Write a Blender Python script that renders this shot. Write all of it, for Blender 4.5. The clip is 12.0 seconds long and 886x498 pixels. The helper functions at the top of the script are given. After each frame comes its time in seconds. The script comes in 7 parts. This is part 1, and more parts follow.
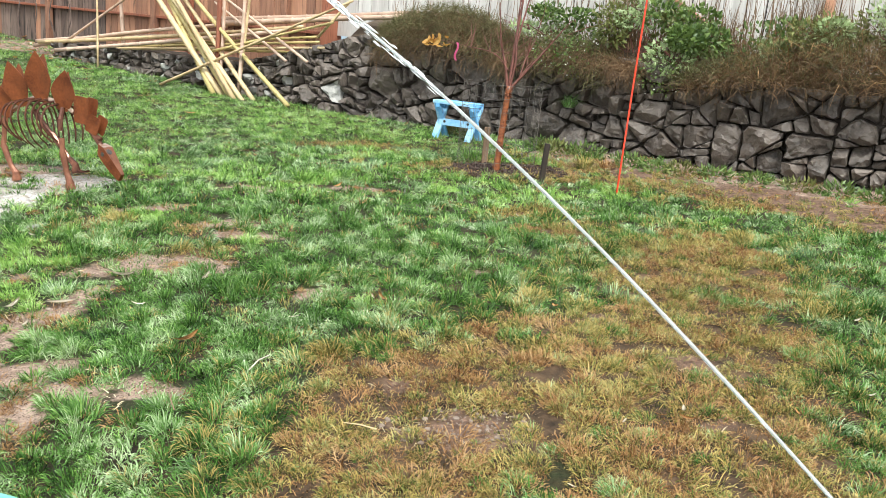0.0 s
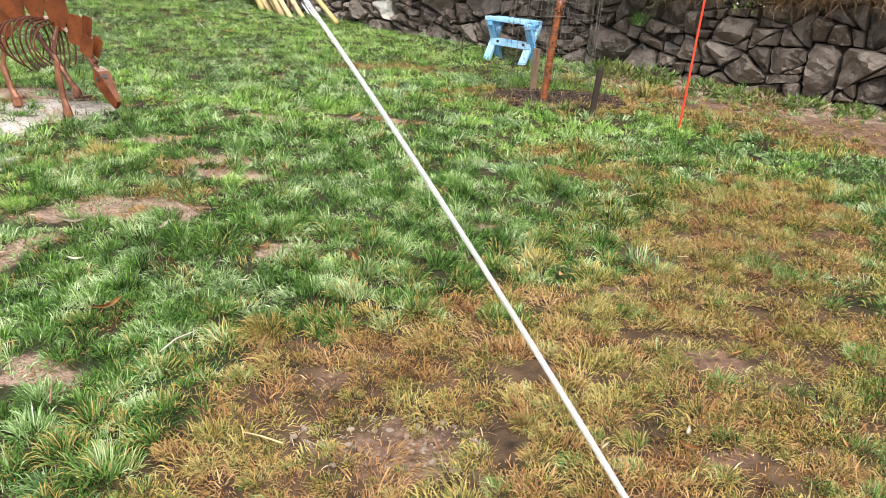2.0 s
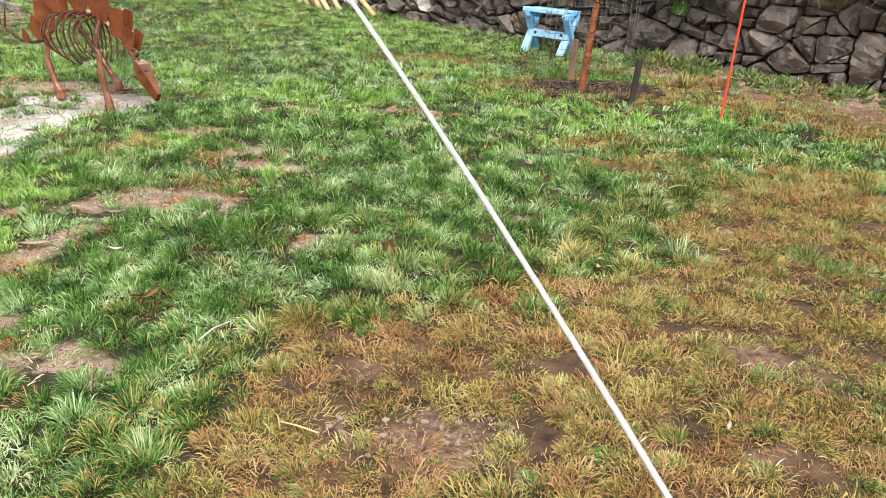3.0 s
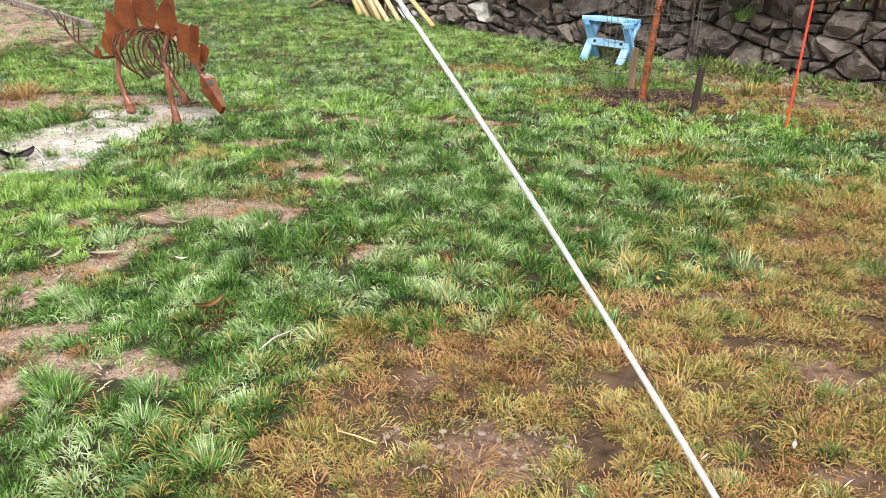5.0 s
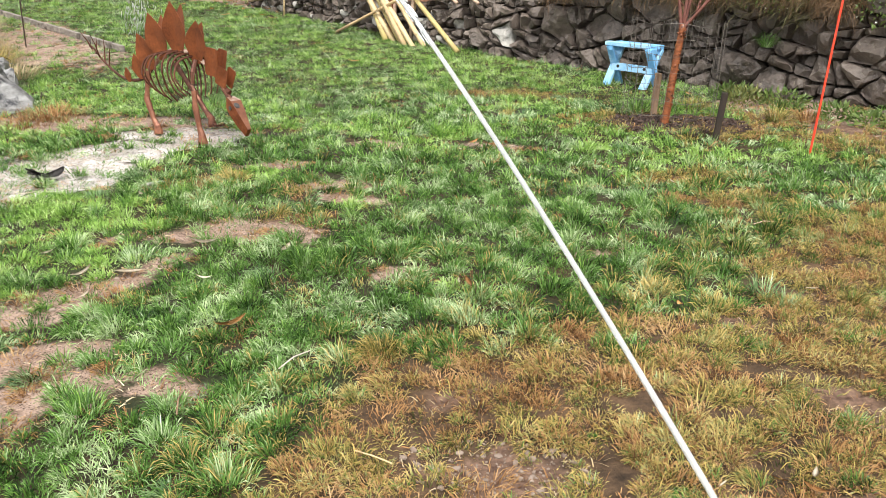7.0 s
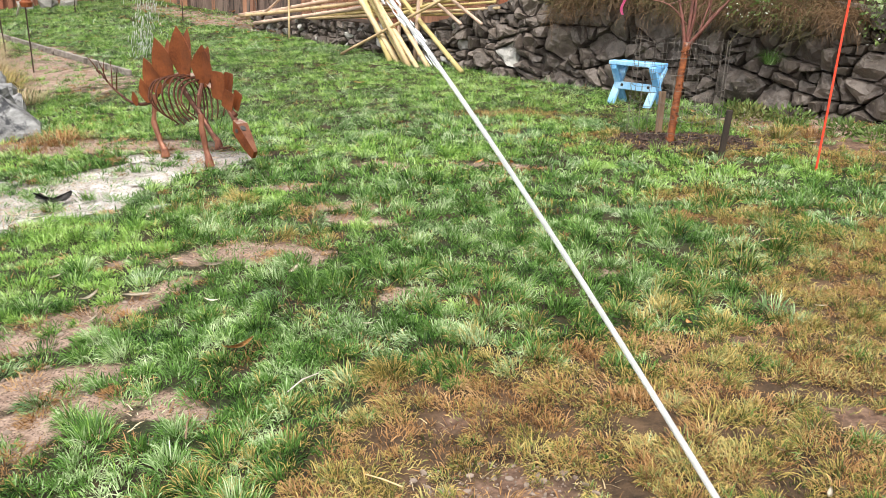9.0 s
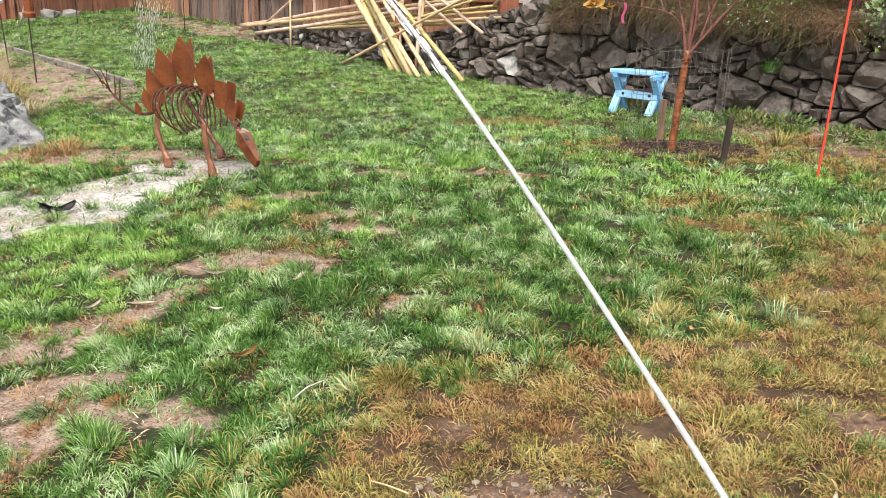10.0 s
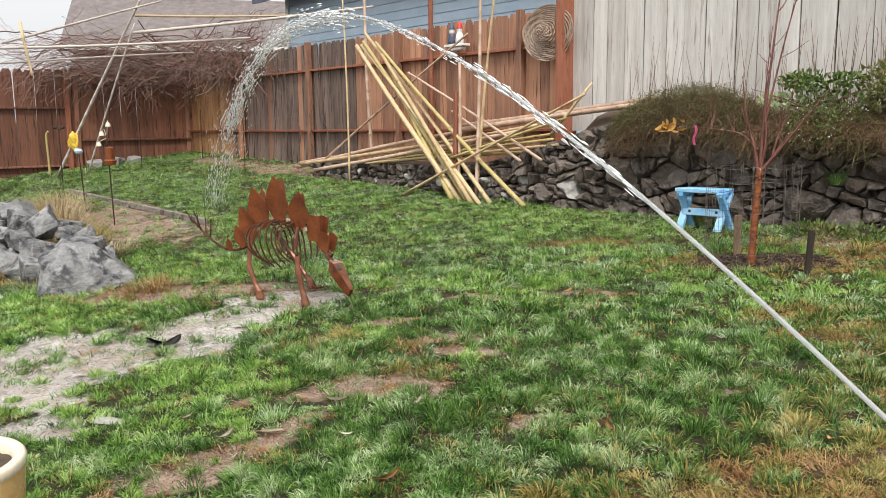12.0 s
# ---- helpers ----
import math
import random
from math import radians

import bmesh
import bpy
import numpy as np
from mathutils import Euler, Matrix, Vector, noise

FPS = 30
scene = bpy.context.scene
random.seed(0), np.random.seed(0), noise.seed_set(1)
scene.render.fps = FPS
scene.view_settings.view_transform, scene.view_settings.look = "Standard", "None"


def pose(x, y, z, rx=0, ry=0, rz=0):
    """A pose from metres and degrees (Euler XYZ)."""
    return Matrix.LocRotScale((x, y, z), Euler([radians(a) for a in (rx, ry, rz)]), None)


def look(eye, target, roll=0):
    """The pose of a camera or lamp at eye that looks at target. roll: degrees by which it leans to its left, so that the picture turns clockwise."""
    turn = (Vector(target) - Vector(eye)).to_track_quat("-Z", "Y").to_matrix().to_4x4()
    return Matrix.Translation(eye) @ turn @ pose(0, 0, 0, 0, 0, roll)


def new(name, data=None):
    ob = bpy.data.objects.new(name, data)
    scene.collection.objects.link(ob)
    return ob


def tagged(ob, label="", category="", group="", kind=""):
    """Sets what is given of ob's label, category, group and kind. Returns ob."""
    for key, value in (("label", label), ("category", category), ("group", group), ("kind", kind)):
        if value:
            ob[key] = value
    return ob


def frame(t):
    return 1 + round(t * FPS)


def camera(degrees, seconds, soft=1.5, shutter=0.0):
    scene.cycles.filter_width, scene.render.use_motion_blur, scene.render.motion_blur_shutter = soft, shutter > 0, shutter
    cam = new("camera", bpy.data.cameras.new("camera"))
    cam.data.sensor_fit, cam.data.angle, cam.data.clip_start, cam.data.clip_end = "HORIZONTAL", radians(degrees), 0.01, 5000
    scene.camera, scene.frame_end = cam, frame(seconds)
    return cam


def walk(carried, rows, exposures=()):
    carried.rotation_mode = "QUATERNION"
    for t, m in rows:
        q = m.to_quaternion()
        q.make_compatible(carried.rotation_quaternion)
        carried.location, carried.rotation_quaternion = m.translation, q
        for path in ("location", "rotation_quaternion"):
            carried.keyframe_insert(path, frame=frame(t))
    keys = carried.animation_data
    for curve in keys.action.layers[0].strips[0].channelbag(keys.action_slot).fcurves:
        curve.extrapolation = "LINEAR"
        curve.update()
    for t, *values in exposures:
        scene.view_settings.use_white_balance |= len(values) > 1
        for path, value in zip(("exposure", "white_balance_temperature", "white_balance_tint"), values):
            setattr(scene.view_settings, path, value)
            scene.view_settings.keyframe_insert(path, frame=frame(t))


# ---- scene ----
from mathutils.geometry import delaunay_2d_cdt

cam = camera(56.4, 12.0, soft=0.8)
# seconds, eye, target, roll
PATH = [
    (0, (-0.209, -0.132, 1.52), (-0.107, 1.804, 1.032), 5.5),
    (0.2, (-0.054, -0.084, 1.503), (0.025, 1.86, 1.041), 6.4),
    (0.5, (0.051, 0.107, 1.533), (0.142, 2.045, 1.048), 7.2),
    (1, (0.135, 0.338, 1.511), (0.269, 2.267, 1.0), 7.6),
    (1.5, (0.219, 0.512, 1.524), (0.283, 2.397, 0.86), 6.9),
    (2, (0.286, 0.592, 1.528), (0.167, 2.464, 0.833), 5.0),
    (2.5, (0.292, 0.607, 1.519), (0.119, 2.467, 0.806), 4.6),
    (3, (0.286, 0.606, 1.515), (0.082, 2.462, 0.798), 4.3),
    (5, (0.286, 0.604, 1.527), (-0.058, 2.444, 0.821), 3.0),
    (5.5, (0.281, 0.607, 1.524), (-0.079, 2.449, 0.833), 2.9),
    (6, (0.283, 0.605, 1.524), (-0.096, 2.446, 0.839), 3.0),
    (6.5, (0.292, 0.59, 1.529), (-0.111, 2.431, 0.858), 3.0),
    (7, (0.302, 0.59, 1.527), (-0.103, 2.436, 0.872), 3.0),
    (9, (0.293, 0.591, 1.533), (-0.13, 2.448, 0.921), 2.3),
    (9.5, (0.297, 0.593, 1.531), (-0.133, 2.45, 0.927), 2.1),
    (10, (0.284, 0.576, 1.53), (-0.143, 2.438, 0.939), 2.1),
    (10.5, (0.194, 0.478, 1.501), (-0.278, 2.332, 0.918), 1.0),
    (10.7, (0.118, 0.334, 1.517), (-0.445, 2.166, 0.945), 0.1),
    (10.9, (0.064, 0.233, 1.528), (-0.57, 2.041, 0.954), -0.2),
    (11, (0.058, 0.221, 1.529), (-0.581, 2.026, 0.95), -0.1),
    (11.2, (0.056, 0.196, 1.545), (-0.587, 1.995, 0.957), -0.4),
    (11.5, (0.055, 0.17, 1.561), (-0.604, 1.987, 1.046), -2.8),
    (11.8, (-0.005, 0.257, 1.544), (-0.58, 2.119, 1.094), -1.8),
    (12, (-0.069, 0.356, 1.536), (-0.591, 2.264, 1.239), -0.6),
]
walk(cam, [(t, look(eye, target, roll)) for t, eye, target, roll in PATH], [(0.0, 1.25, 6100, 4), (1.2, 1.28, 6450, 9), (2.5, 1.2, 6500, 10), (9.5, 1.2, 6450, 10), (11.0, 0.99, 6450, 10), (12.0, 0.7, 6450, 10)])
SKY, SUN = 0.067, 2.0

# ---- light: bright overcast winter day after rain ----
world = bpy.data.worlds.new("overcast_sky")
scene.world = world
world.use_nodes = True
wn, wl = world.node_tree.nodes, world.node_tree.links
wn.clear()
sky = wn.new("ShaderNodeTexSky")
sky.sky_type, sky.sun_disc = "NISHITA", False
sky.sun_elevation, sky.sun_rotation = radians(55), radians(200)
sky.air_density, sky.dust_density, sky.ozone_density = 1.0, 3.0, 1.0
grey = wn.new("ShaderNodeHueSaturation")
grey.inputs["Saturation"].default_value = 0.1
back = wn.new("ShaderNodeBackground")
back.inputs["Strength"].default_value = SKY
wout = wn.new("ShaderNodeOutputWorld")
wl.new(sky.outputs[0], grey.inputs["Color"])
# an even layer of white cloud over the whole sky
cloud = wn.new("ShaderNodeMix")
cloud.data_type, cloud.blend_type = "RGBA", "ADD"
cloud.inputs["Factor"].default_value = 1.0
cloud.inputs["B"].default_value = (4.5, 4.55, 4.6, 1.0)
wl.new(grey.outputs[0], cloud.inputs["A"])
wl.new(cloud.outputs["Result"], back.inputs["Color"])
wl.new(back.outputs[0], wout.inputs["Surface"])

sun = new("sun", bpy.data.lights.new("sun", "SUN"))
sun.data.energy, sun.data.angle, sun.data.color = SUN, radians(11), (1.0, 0.96, 0.88)
# the brightest part of the cloud stands high, behind and to the right of the camera
sun.matrix_world = look((0, 0, 0), (-0.22, 0.53, -0.82))

# ---- materials ----


def rgba(c):
    return (c[0], c[1], c[2], 1.0)


def material(name, dark, light, scale=6.0, rough=0.6, bump=0.3, fine=60.0, spot=None, spot_amount=0.35,
             vary="", spread=0.5, metal=0.0, stretch=(1, 1, 1), spec=0.4, spot_scale=1.7, rough_spread=0.15, lump=0.004, thin=0.0):
    """Two scales of noise between two colours, spots of a third, relief, and a shift from piece to piece."""
    m = bpy.data.materials.new(name)
    m.use_nodes = True
    n, l = m.node_tree.nodes, m.node_tree.links
    b = n["Principled BSDF"]
    co = n.new("ShaderNodeTexCoord")
    mp = n.new("ShaderNodeMapping")
    mp.inputs["Scale"].default_value = stretch
    l.new(co.outputs["Object"], mp.inputs["Vector"])
    plainco = co.outputs["Object"]
    if vary == "object":
        # every piece takes its own stretch of the pattern
        own = n.new("ShaderNodeMath")
        own.operation = "MULTIPLY"
        l.new(n.new("ShaderNodeObjectInfo").outputs["Random"], own.inputs[0])
        own.inputs[1].default_value = 83.0
        moved = n.new("ShaderNodeVectorMath")
        moved.operation = "ADD"
        l.new(co.outputs["Object"], moved.inputs[0])
        l.new(own.outputs[0], moved.inputs[1])
        plainco = moved.outputs[0]
        l.new(plainco, mp.inputs["Vector"])
    big = n.new("ShaderNodeTexNoise")
    big.inputs["Scale"].default_value, big.inputs["Detail"].default_value, big.inputs["Roughness"].default_value = scale, 5, 0.6
    l.new(mp.outputs[0], big.inputs["Vector"])
    small = n.new("ShaderNodeTexNoise")
    small.inputs["Scale"].default_value, small.inputs["Detail"].default_value = fine, 4
    l.new(mp.outputs[0], small.inputs["Vector"])
    add = n.new("ShaderNodeMath")
    add.operation = "MULTIPLY_ADD"
    l.new(small.outputs["Fac"], add.inputs[0])
    add.inputs[1].default_value = 0.45
    l.new(big.outputs["Fac"], add.inputs[2])
    fac = add.outputs[0]
    lo, hi = 0.5, 0.95
    if vary:
        if vary == "island":
            src = n.new("ShaderNodeNewGeometry").outputs["Random Per Island"]
        else:
            src = n.new("ShaderNodeObjectInfo").outputs["Random"]
        sh = n.new("ShaderNodeMath")
        sh.operation = "MULTIPLY_ADD"
        l.new(src, sh.inputs[0])
        sh.inputs[1].default_value = spread
        l.new(fac, sh.inputs[2])
        fac = sh.outputs[0]
        hi += spread
    ramp = n.new("ShaderNodeMapRange")
    ramp.inputs["From Min"].default_value, ramp.inputs["From Max"].default_value = lo, hi
    l.new(fac, ramp.inputs["Value"])
    mix = n.new("ShaderNodeMix")
    mix.data_type = "RGBA"
    mix.inputs["A"].default_value, mix.inputs["B"].default_value = rgba(dark), rgba(light)
    l.new(ramp.outputs[0], mix.inputs["Factor"])
    col = mix.outputs["Result"]
    if spot:
        sp = n.new("ShaderNodeTexNoise")
        sp.inputs["Scale"].default_value, sp.inputs["Detail"].default_value, sp.inputs["Roughness"].default_value = scale * spot_scale, 6, 0.65
        l.new(mp.outputs[0] if vary == "object" and stretch[2] < 1 else plainco, sp.inputs["Vector"])
        sr = n.new("ShaderNodeMapRange")
        sr.inputs["From Min"].default_value = 0.72 - spot_amount * 0.5
        sr.inputs["From Max"].default_value = 0.82 - spot_amount * 0.5
        l.new(sp.outputs["Fac"], sr.inputs["Value"])
        m2 = n.new("ShaderNodeMix")
        m2.data_type = "RGBA"
        m2.inputs["B"].default_value = rgba(spot)
        l.new(sr.outputs[0], m2.inputs["Factor"])
        l.new(col, m2.inputs["A"])
        col = m2.outputs["Result"]
    l.new(col, b.inputs["Base Color"])
    rr = n.new("ShaderNodeMapRange")
    rr.inputs["To Min"].default_value, rr.inputs["To Max"].default_value = max(0.03, rough - rough_spread), min(1, rough + rough_spread)
    l.new(big.outputs["Fac"], rr.inputs["Value"])
    l.new(rr.outputs[0], b.inputs["Roughness"])
    b.inputs["Metallic"].default_value = metal
    b.inputs["Specular IOR Level"].default_value = spec
    if thin:
        tr = n.new("ShaderNodeBsdfTranslucent")
        l.new(col, tr.inputs["Color"])
        ms = n.new("ShaderNodeMixShader")
        ms.inputs[0].default_value = thin
        l.new(b.outputs[0], ms.inputs[1])
        l.new(tr.outputs[0], ms.inputs[2])
        l.new(ms.outputs[0], n["Material Output"].inputs["Surface"])
    if bump:
        bp = n.new("ShaderNodeBump")
        bp.inputs["Strength"].default_value, bp.inputs["Distance"].default_value = bump, lump
        l.new(add.outputs[0], bp.inputs["Height"])
        l.new(bp.outputs[0], b.inputs["Normal"])
    return m


def grass_material(name, dark, mid, light, scale=6.0, rough=0.3, spec=0.36, thin=0.06, weight=0.55, tip=None, tip_share=0.85):
    """Blades between three tones: the tone drifts from clump to clump and jumps from blade to blade. tip: colour of withered tips."""
    m = bpy.data.materials.new(name)
    m.use_nodes = True
    n, l = m.node_tree.nodes, m.node_tree.links
    b = n["Principled BSDF"]
    co = n.new("ShaderNodeTexCoord")
    t = n.new("ShaderNodeTexNoise")
    t.inputs["Scale"].default_value, t.inputs["Detail"].default_value, t.inputs["Roughness"].default_value = scale, 4, 0.6
    l.new(co.outputs["Object"], t.inputs["Vector"])
    r = n.new("ShaderNodeMapRange")
    r.inputs["From Min"].default_value, r.inputs["From Max"].default_value = 0.36, 0.64
    r.inputs["To Max"].default_value = weight
    l.new(t.outputs["Fac"], r.inputs["Value"])
    own = n.new("ShaderNodeNewGeometry").outputs["Random Per Island"]
    a = n.new("ShaderNodeMath")
    a.operation = "MULTIPLY_ADD"
    l.new(own, a.inputs[0])
    a.inputs[1].default_value = 1 - weight
    l.new(r.outputs[0], a.inputs[2])
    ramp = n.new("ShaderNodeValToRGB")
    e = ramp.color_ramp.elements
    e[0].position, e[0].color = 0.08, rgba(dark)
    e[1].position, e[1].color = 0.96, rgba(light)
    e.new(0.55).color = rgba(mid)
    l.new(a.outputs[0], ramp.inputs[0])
    col = ramp.outputs[0]
    if tip:
        along = n.new("ShaderNodeAttribute")
        along.attribute_name = "along"
        k = n.new("ShaderNodeMath")
        k.operation = "MULTIPLY_ADD"
        l.new(own, k.inputs[0])
        k.inputs[1].default_value = 0.9
        k.inputs[2].default_value = -0.45
        k2 = n.new("ShaderNodeMath")
        k2.operation = "ADD"
        l.new(along.outputs["Fac"], k2.inputs[0])
        l.new(k.outputs[0], k2.inputs[1])
        span = n.new("ShaderNodeMapRange")
        span.inputs["From Min"].default_value, span.inputs["From Max"].default_value = 0.1, 0.75
        span.inputs["To Max"].default_value = tip_share
        l.new(k2.outputs[0], span.inputs["Value"])
        mix = n.new("ShaderNodeMix")
        mix.data_type = "RGBA"
        mix.inputs["B"].default_value = rgba(tip)
        l.new(span.outputs[0], mix.inputs["Factor"])
        l.new(col, mix.inputs["A"])
        col = mix.outputs["Result"]
    l.new(col, b.inputs["Base Color"])
    b.inputs["Roughness"].default_value = rough
    b.inputs["Specular IOR Level"].default_value = spec
    tr = n.new("ShaderNodeBsdfTranslucent")
    l.new(col, tr.inputs["Color"])
    ms = n.new("ShaderNodeMixShader")
    ms.inputs[0].default_value = thin
    l.new(b.outputs[0], ms.inputs[1])
    l.new(tr.outputs[0], ms.inputs[2])
    l.new(ms.outputs[0], n["Material Output"].inputs["Surface"])
    return m


M = {
    "soil": material("wet_soil", (0.065, 0.042, 0.03), (0.23, 0.165, 0.122), 2.2, 0.5, 0.8, 45, (0.055, 0.036, 0.026), 0.4, lump=0.012, rough_spread=0.25),
    "mud": material("pale_wet_mud", (0.2, 0.165, 0.135), (0.47, 0.43, 0.39), 3.0, 0.3, 0.7, 40, (0.09, 0.07, 0.055), 0.25, lump=0.01, rough_spread=0.22, spec=0.55),
    "dirt": material("reddish_bare_dirt", (0.13, 0.075, 0.05), (0.36, 0.25, 0.18), 5.0, 0.7, 0.8, 70, (0.07, 0.04, 0.03), 0.3, lump=0.01),
    # near-black end paints shade among the blades, whitish end their wet highlights
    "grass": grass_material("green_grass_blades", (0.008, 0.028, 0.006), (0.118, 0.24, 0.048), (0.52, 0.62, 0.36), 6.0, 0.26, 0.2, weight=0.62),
    "lime": grass_material("bright_young_grass", (0.06, 0.155, 0.024), (0.26, 0.43, 0.082), (0.5, 0.64, 0.27), 6.0, 0.28, 0.26, weight=0.62),
    # flattened wet blades: the sky's reflection is put into their pale colour
    "sheen": grass_material("pale_sheen_grass", (0.055, 0.125, 0.042), (0.22, 0.33, 0.135), (0.56, 0.64, 0.41), 8.0, 0.24, 0.45),
    "dry": grass_material("yellowed_grass", (0.03, 0.05, 0.012), (0.17, 0.19, 0.055), (0.46, 0.42, 0.2), 6.0, 0.4, 0.12, weight=0.66, tip=(0.53, 0.37, 0.12), tip_share=0.72),
    "straw": grass_material("dead_brown_grass", (0.085, 0.04, 0.018), (0.32, 0.17, 0.07), (0.52, 0.37, 0.2), 5.0, 0.45, 0.1, tip=(0.42, 0.25, 0.11), tip_share=0.4),
    "wisp": grass_material("bleached_tall_grass", (0.2, 0.14, 0.07), (0.42, 0.32, 0.18), (0.7, 0.6, 0.42), 5.0, 0.5, 0.35),
    "basalt": material("dark_basalt", (0.018, 0.014, 0.0118), (0.215, 0.174, 0.146), 9.0, 0.5, 1.0, 42, (0.29, 0.25, 0.2), 0.2, "object", 0.45, lump=0.02, spec=0.4),
    "paleStone": material("pale_grey_stone", (0.17, 0.165, 0.155), (0.46, 0.44, 0.40), 4.0, 0.55, 0.8, 40, (0.1, 0.095, 0.09), 0.25, "object", 0.3, lump=0.012),
    "granite": material("grey_granite", (0.03, 0.03, 0.032), (0.4, 0.395, 0.39), 3.6, 0.5, 0.9, 22, (0.045, 0.045, 0.05), 0.44, "object", 0.2, lump=0.03, stretch=(1.0, 1, 1.7), spot_scale=1.8),
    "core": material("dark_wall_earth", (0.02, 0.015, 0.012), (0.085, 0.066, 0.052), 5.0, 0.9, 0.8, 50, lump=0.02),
    "humus": material("terrace_soil", (0.05, 0.036, 0.024), (0.15, 0.105, 0.07), 4.0, 0.85, 0.8, 50, lump=0.02),
    "cedarTan": material("orange_tan_cedar", (0.24, 0.115, 0.05), (0.62, 0.35, 0.17), 4.0, 0.6, 0.5, 16, (0.12, 0.06, 0.035), 0.3, "object", 0.4, stretch=(4, 4, 0.5)),
    "cedar": material("weathered_brown_cedar", (0.15, 0.072, 0.05), (0.6, 0.315, 0.19), 4.0, 0.6, 0.5, 16, (0.08, 0.046, 0.034), 0.28, "object", 0.7, stretch=(4, 4, 0.5)),
    "cedarWet": material("dark_wet_cedar", (0.09, 0.038, 0.026), (0.34, 0.15, 0.09), 4.0, 0.55, 0.5, 16, (0.05, 0.024, 0.018), 0.35, "object", 0.7, stretch=(4, 4, 0.5)),
    "cedarGrey": material("old_grey_brown_cedar", (0.07, 0.048, 0.04), (0.3, 0.215, 0.175), 4.0, 0.65, 0.5, 16, (0.035, 0.028, 0.025), 0.4, "object", 0.7, stretch=(4, 4, 0.5)),
    "redwood": material("red_brown_stained_wood", (0.17, 0.052, 0.03), (0.38, 0.145, 0.082), 4.0, 0.6, 0.5, 30, (0.09, 0.03, 0.02), 0.3, "object", 0.3, stretch=(8, 8, 0.8)),
    "silver": material("silvered_grey_boards", (0.36, 0.335, 0.31), (0.72, 0.69, 0.655), 2.4, 0.75, 0.5, 24, (0.3, 0.25, 0.22), 0.3, "object", 0.3, stretch=(5, 5, 0.6)),
    "rust": material("rusted_sheet_steel", (0.1, 0.026, 0.009), (0.27, 0.08, 0.026), 6.0, 0.5, 0.4, 70, (0.13, 0.036, 0.013), 0.3, metal=0.15, lump=0.002, spec=0.3),
    "rustPale": material("pale_rusted_steel", (0.3, 0.19, 0.14), (0.58, 0.44, 0.36), 9.0, 0.35, 0.3, 60, (0.25, 0.09, 0.04), 0.4, metal=0.4, lump=0.002),
    "rustDark": material("dark_rusted_rod", (0.05, 0.02, 0.013), (0.19, 0.075, 0.045), 9.0, 0.22, 0.3, 60, (0.3, 0.2, 0.15), 0.15, metal=0.55, lump=0.002),
    "blue": material("sky_blue_paint", (0.12, 0.36, 0.68), (0.27, 0.55, 0.84), 6.0, 0.45, 0.35, 40, (0.42, 0.62, 0.8), 0.25, lump=0.002),
    "bluePale": material("worn_pale_blue_paint", (0.2, 0.46, 0.74), (0.42, 0.66, 0.86), 6.0, 0.5, 0.35, 40, (0.2, 0.42, 0.66), 0.3, lump=0.002),
    "bamboo": material("dry_bamboo", (0.36, 0.24, 0.12), (0.72, 0.56, 0.33), 5.0, 0.45, 0.3, 50, (0.22, 0.13, 0.055), 0.25, "object", 0.6, lump=0.002),
    "bambooPink": material("sun_bleached_bamboo", (0.36, 0.23, 0.16), (0.66, 0.48, 0.37), 5.0, 0.5, 0.3, 50, (0.22, 0.13, 0.09), 0.25, "object", 0.5, lump=0.002),
    "bambooGreen": material("greenish_bamboo", (0.3, 0.225, 0.085), (0.62, 0.5, 0.22), 5.0, 0.42, 0.3, 50, (0.16, 0.12, 0.03), 0.25, "object", 0.5, lump=0.002),
    "bambooGrey": material("grey_weathered_cane", (0.4, 0.33, 0.29), (0.74, 0.67, 0.61), 5.0, 0.5, 0.3, 50, (0.25, 0.18, 0.14), 0.25, "object", 0.5, lump=0.002),
    "rustLeg": material("pinkish_worn_rust", (0.13, 0.045, 0.024), (0.3, 0.125, 0.07), 7.0, 0.4, 0.4, 60, (0.13, 0.045, 0.025), 0.35, metal=0.3, lump=0.002),
    "orange": material("orange_fibreglass", (0.6, 0.035, 0.012), (0.78, 0.065, 0.022), 8.0, 0.35, 0.1, 60),
    "bark": material("coppery_cherry_bark", (0.1, 0.026, 0.011), (0.36, 0.12, 0.045), 14.0, 0.35, 0.5, 60, (0.08, 0.03, 0.016), 0.4, stretch=(1, 1, 3), lump=0.004),
    "twig": material("reddish_twigs", (0.085, 0.032, 0.025), (0.25, 0.1, 0.078), 12.0, 0.5, 0.3, 60),
    "vine": material("grey_brown_vine_wood", (0.05, 0.034, 0.028), (0.19, 0.135, 0.11), 10.0, 0.75, 0.5, 50),
    "vinePale": material("pinkish_dry_vine", (0.12, 0.07, 0.055), (0.4, 0.26, 0.21), 8.0, 0.7, 0.3, 50, None, 0.2, "island", 0.5),
    "stakewood": material("old_stake_wood", (0.14, 0.085, 0.05), (0.34, 0.22, 0.14), 6.0, 0.7, 0.6, 40, (0.05, 0.035, 0.025), 0.35, stretch=(5, 5, 0.7)),
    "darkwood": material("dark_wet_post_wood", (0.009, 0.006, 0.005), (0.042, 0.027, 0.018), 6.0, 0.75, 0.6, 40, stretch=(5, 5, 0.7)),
    "board": material("grey_edging_board", (0.07, 0.057, 0.048), (0.36, 0.32, 0.28), 4.0, 0.7, 0.6, 40, (0.06, 0.045, 0.035), 0.35, stretch=(1, 5, 5)),
    "wire": material("galvanised_wire", (0.1, 0.08, 0.07), (0.28, 0.25, 0.22), 20.0, 0.45, 0, 60, metal=0.7),
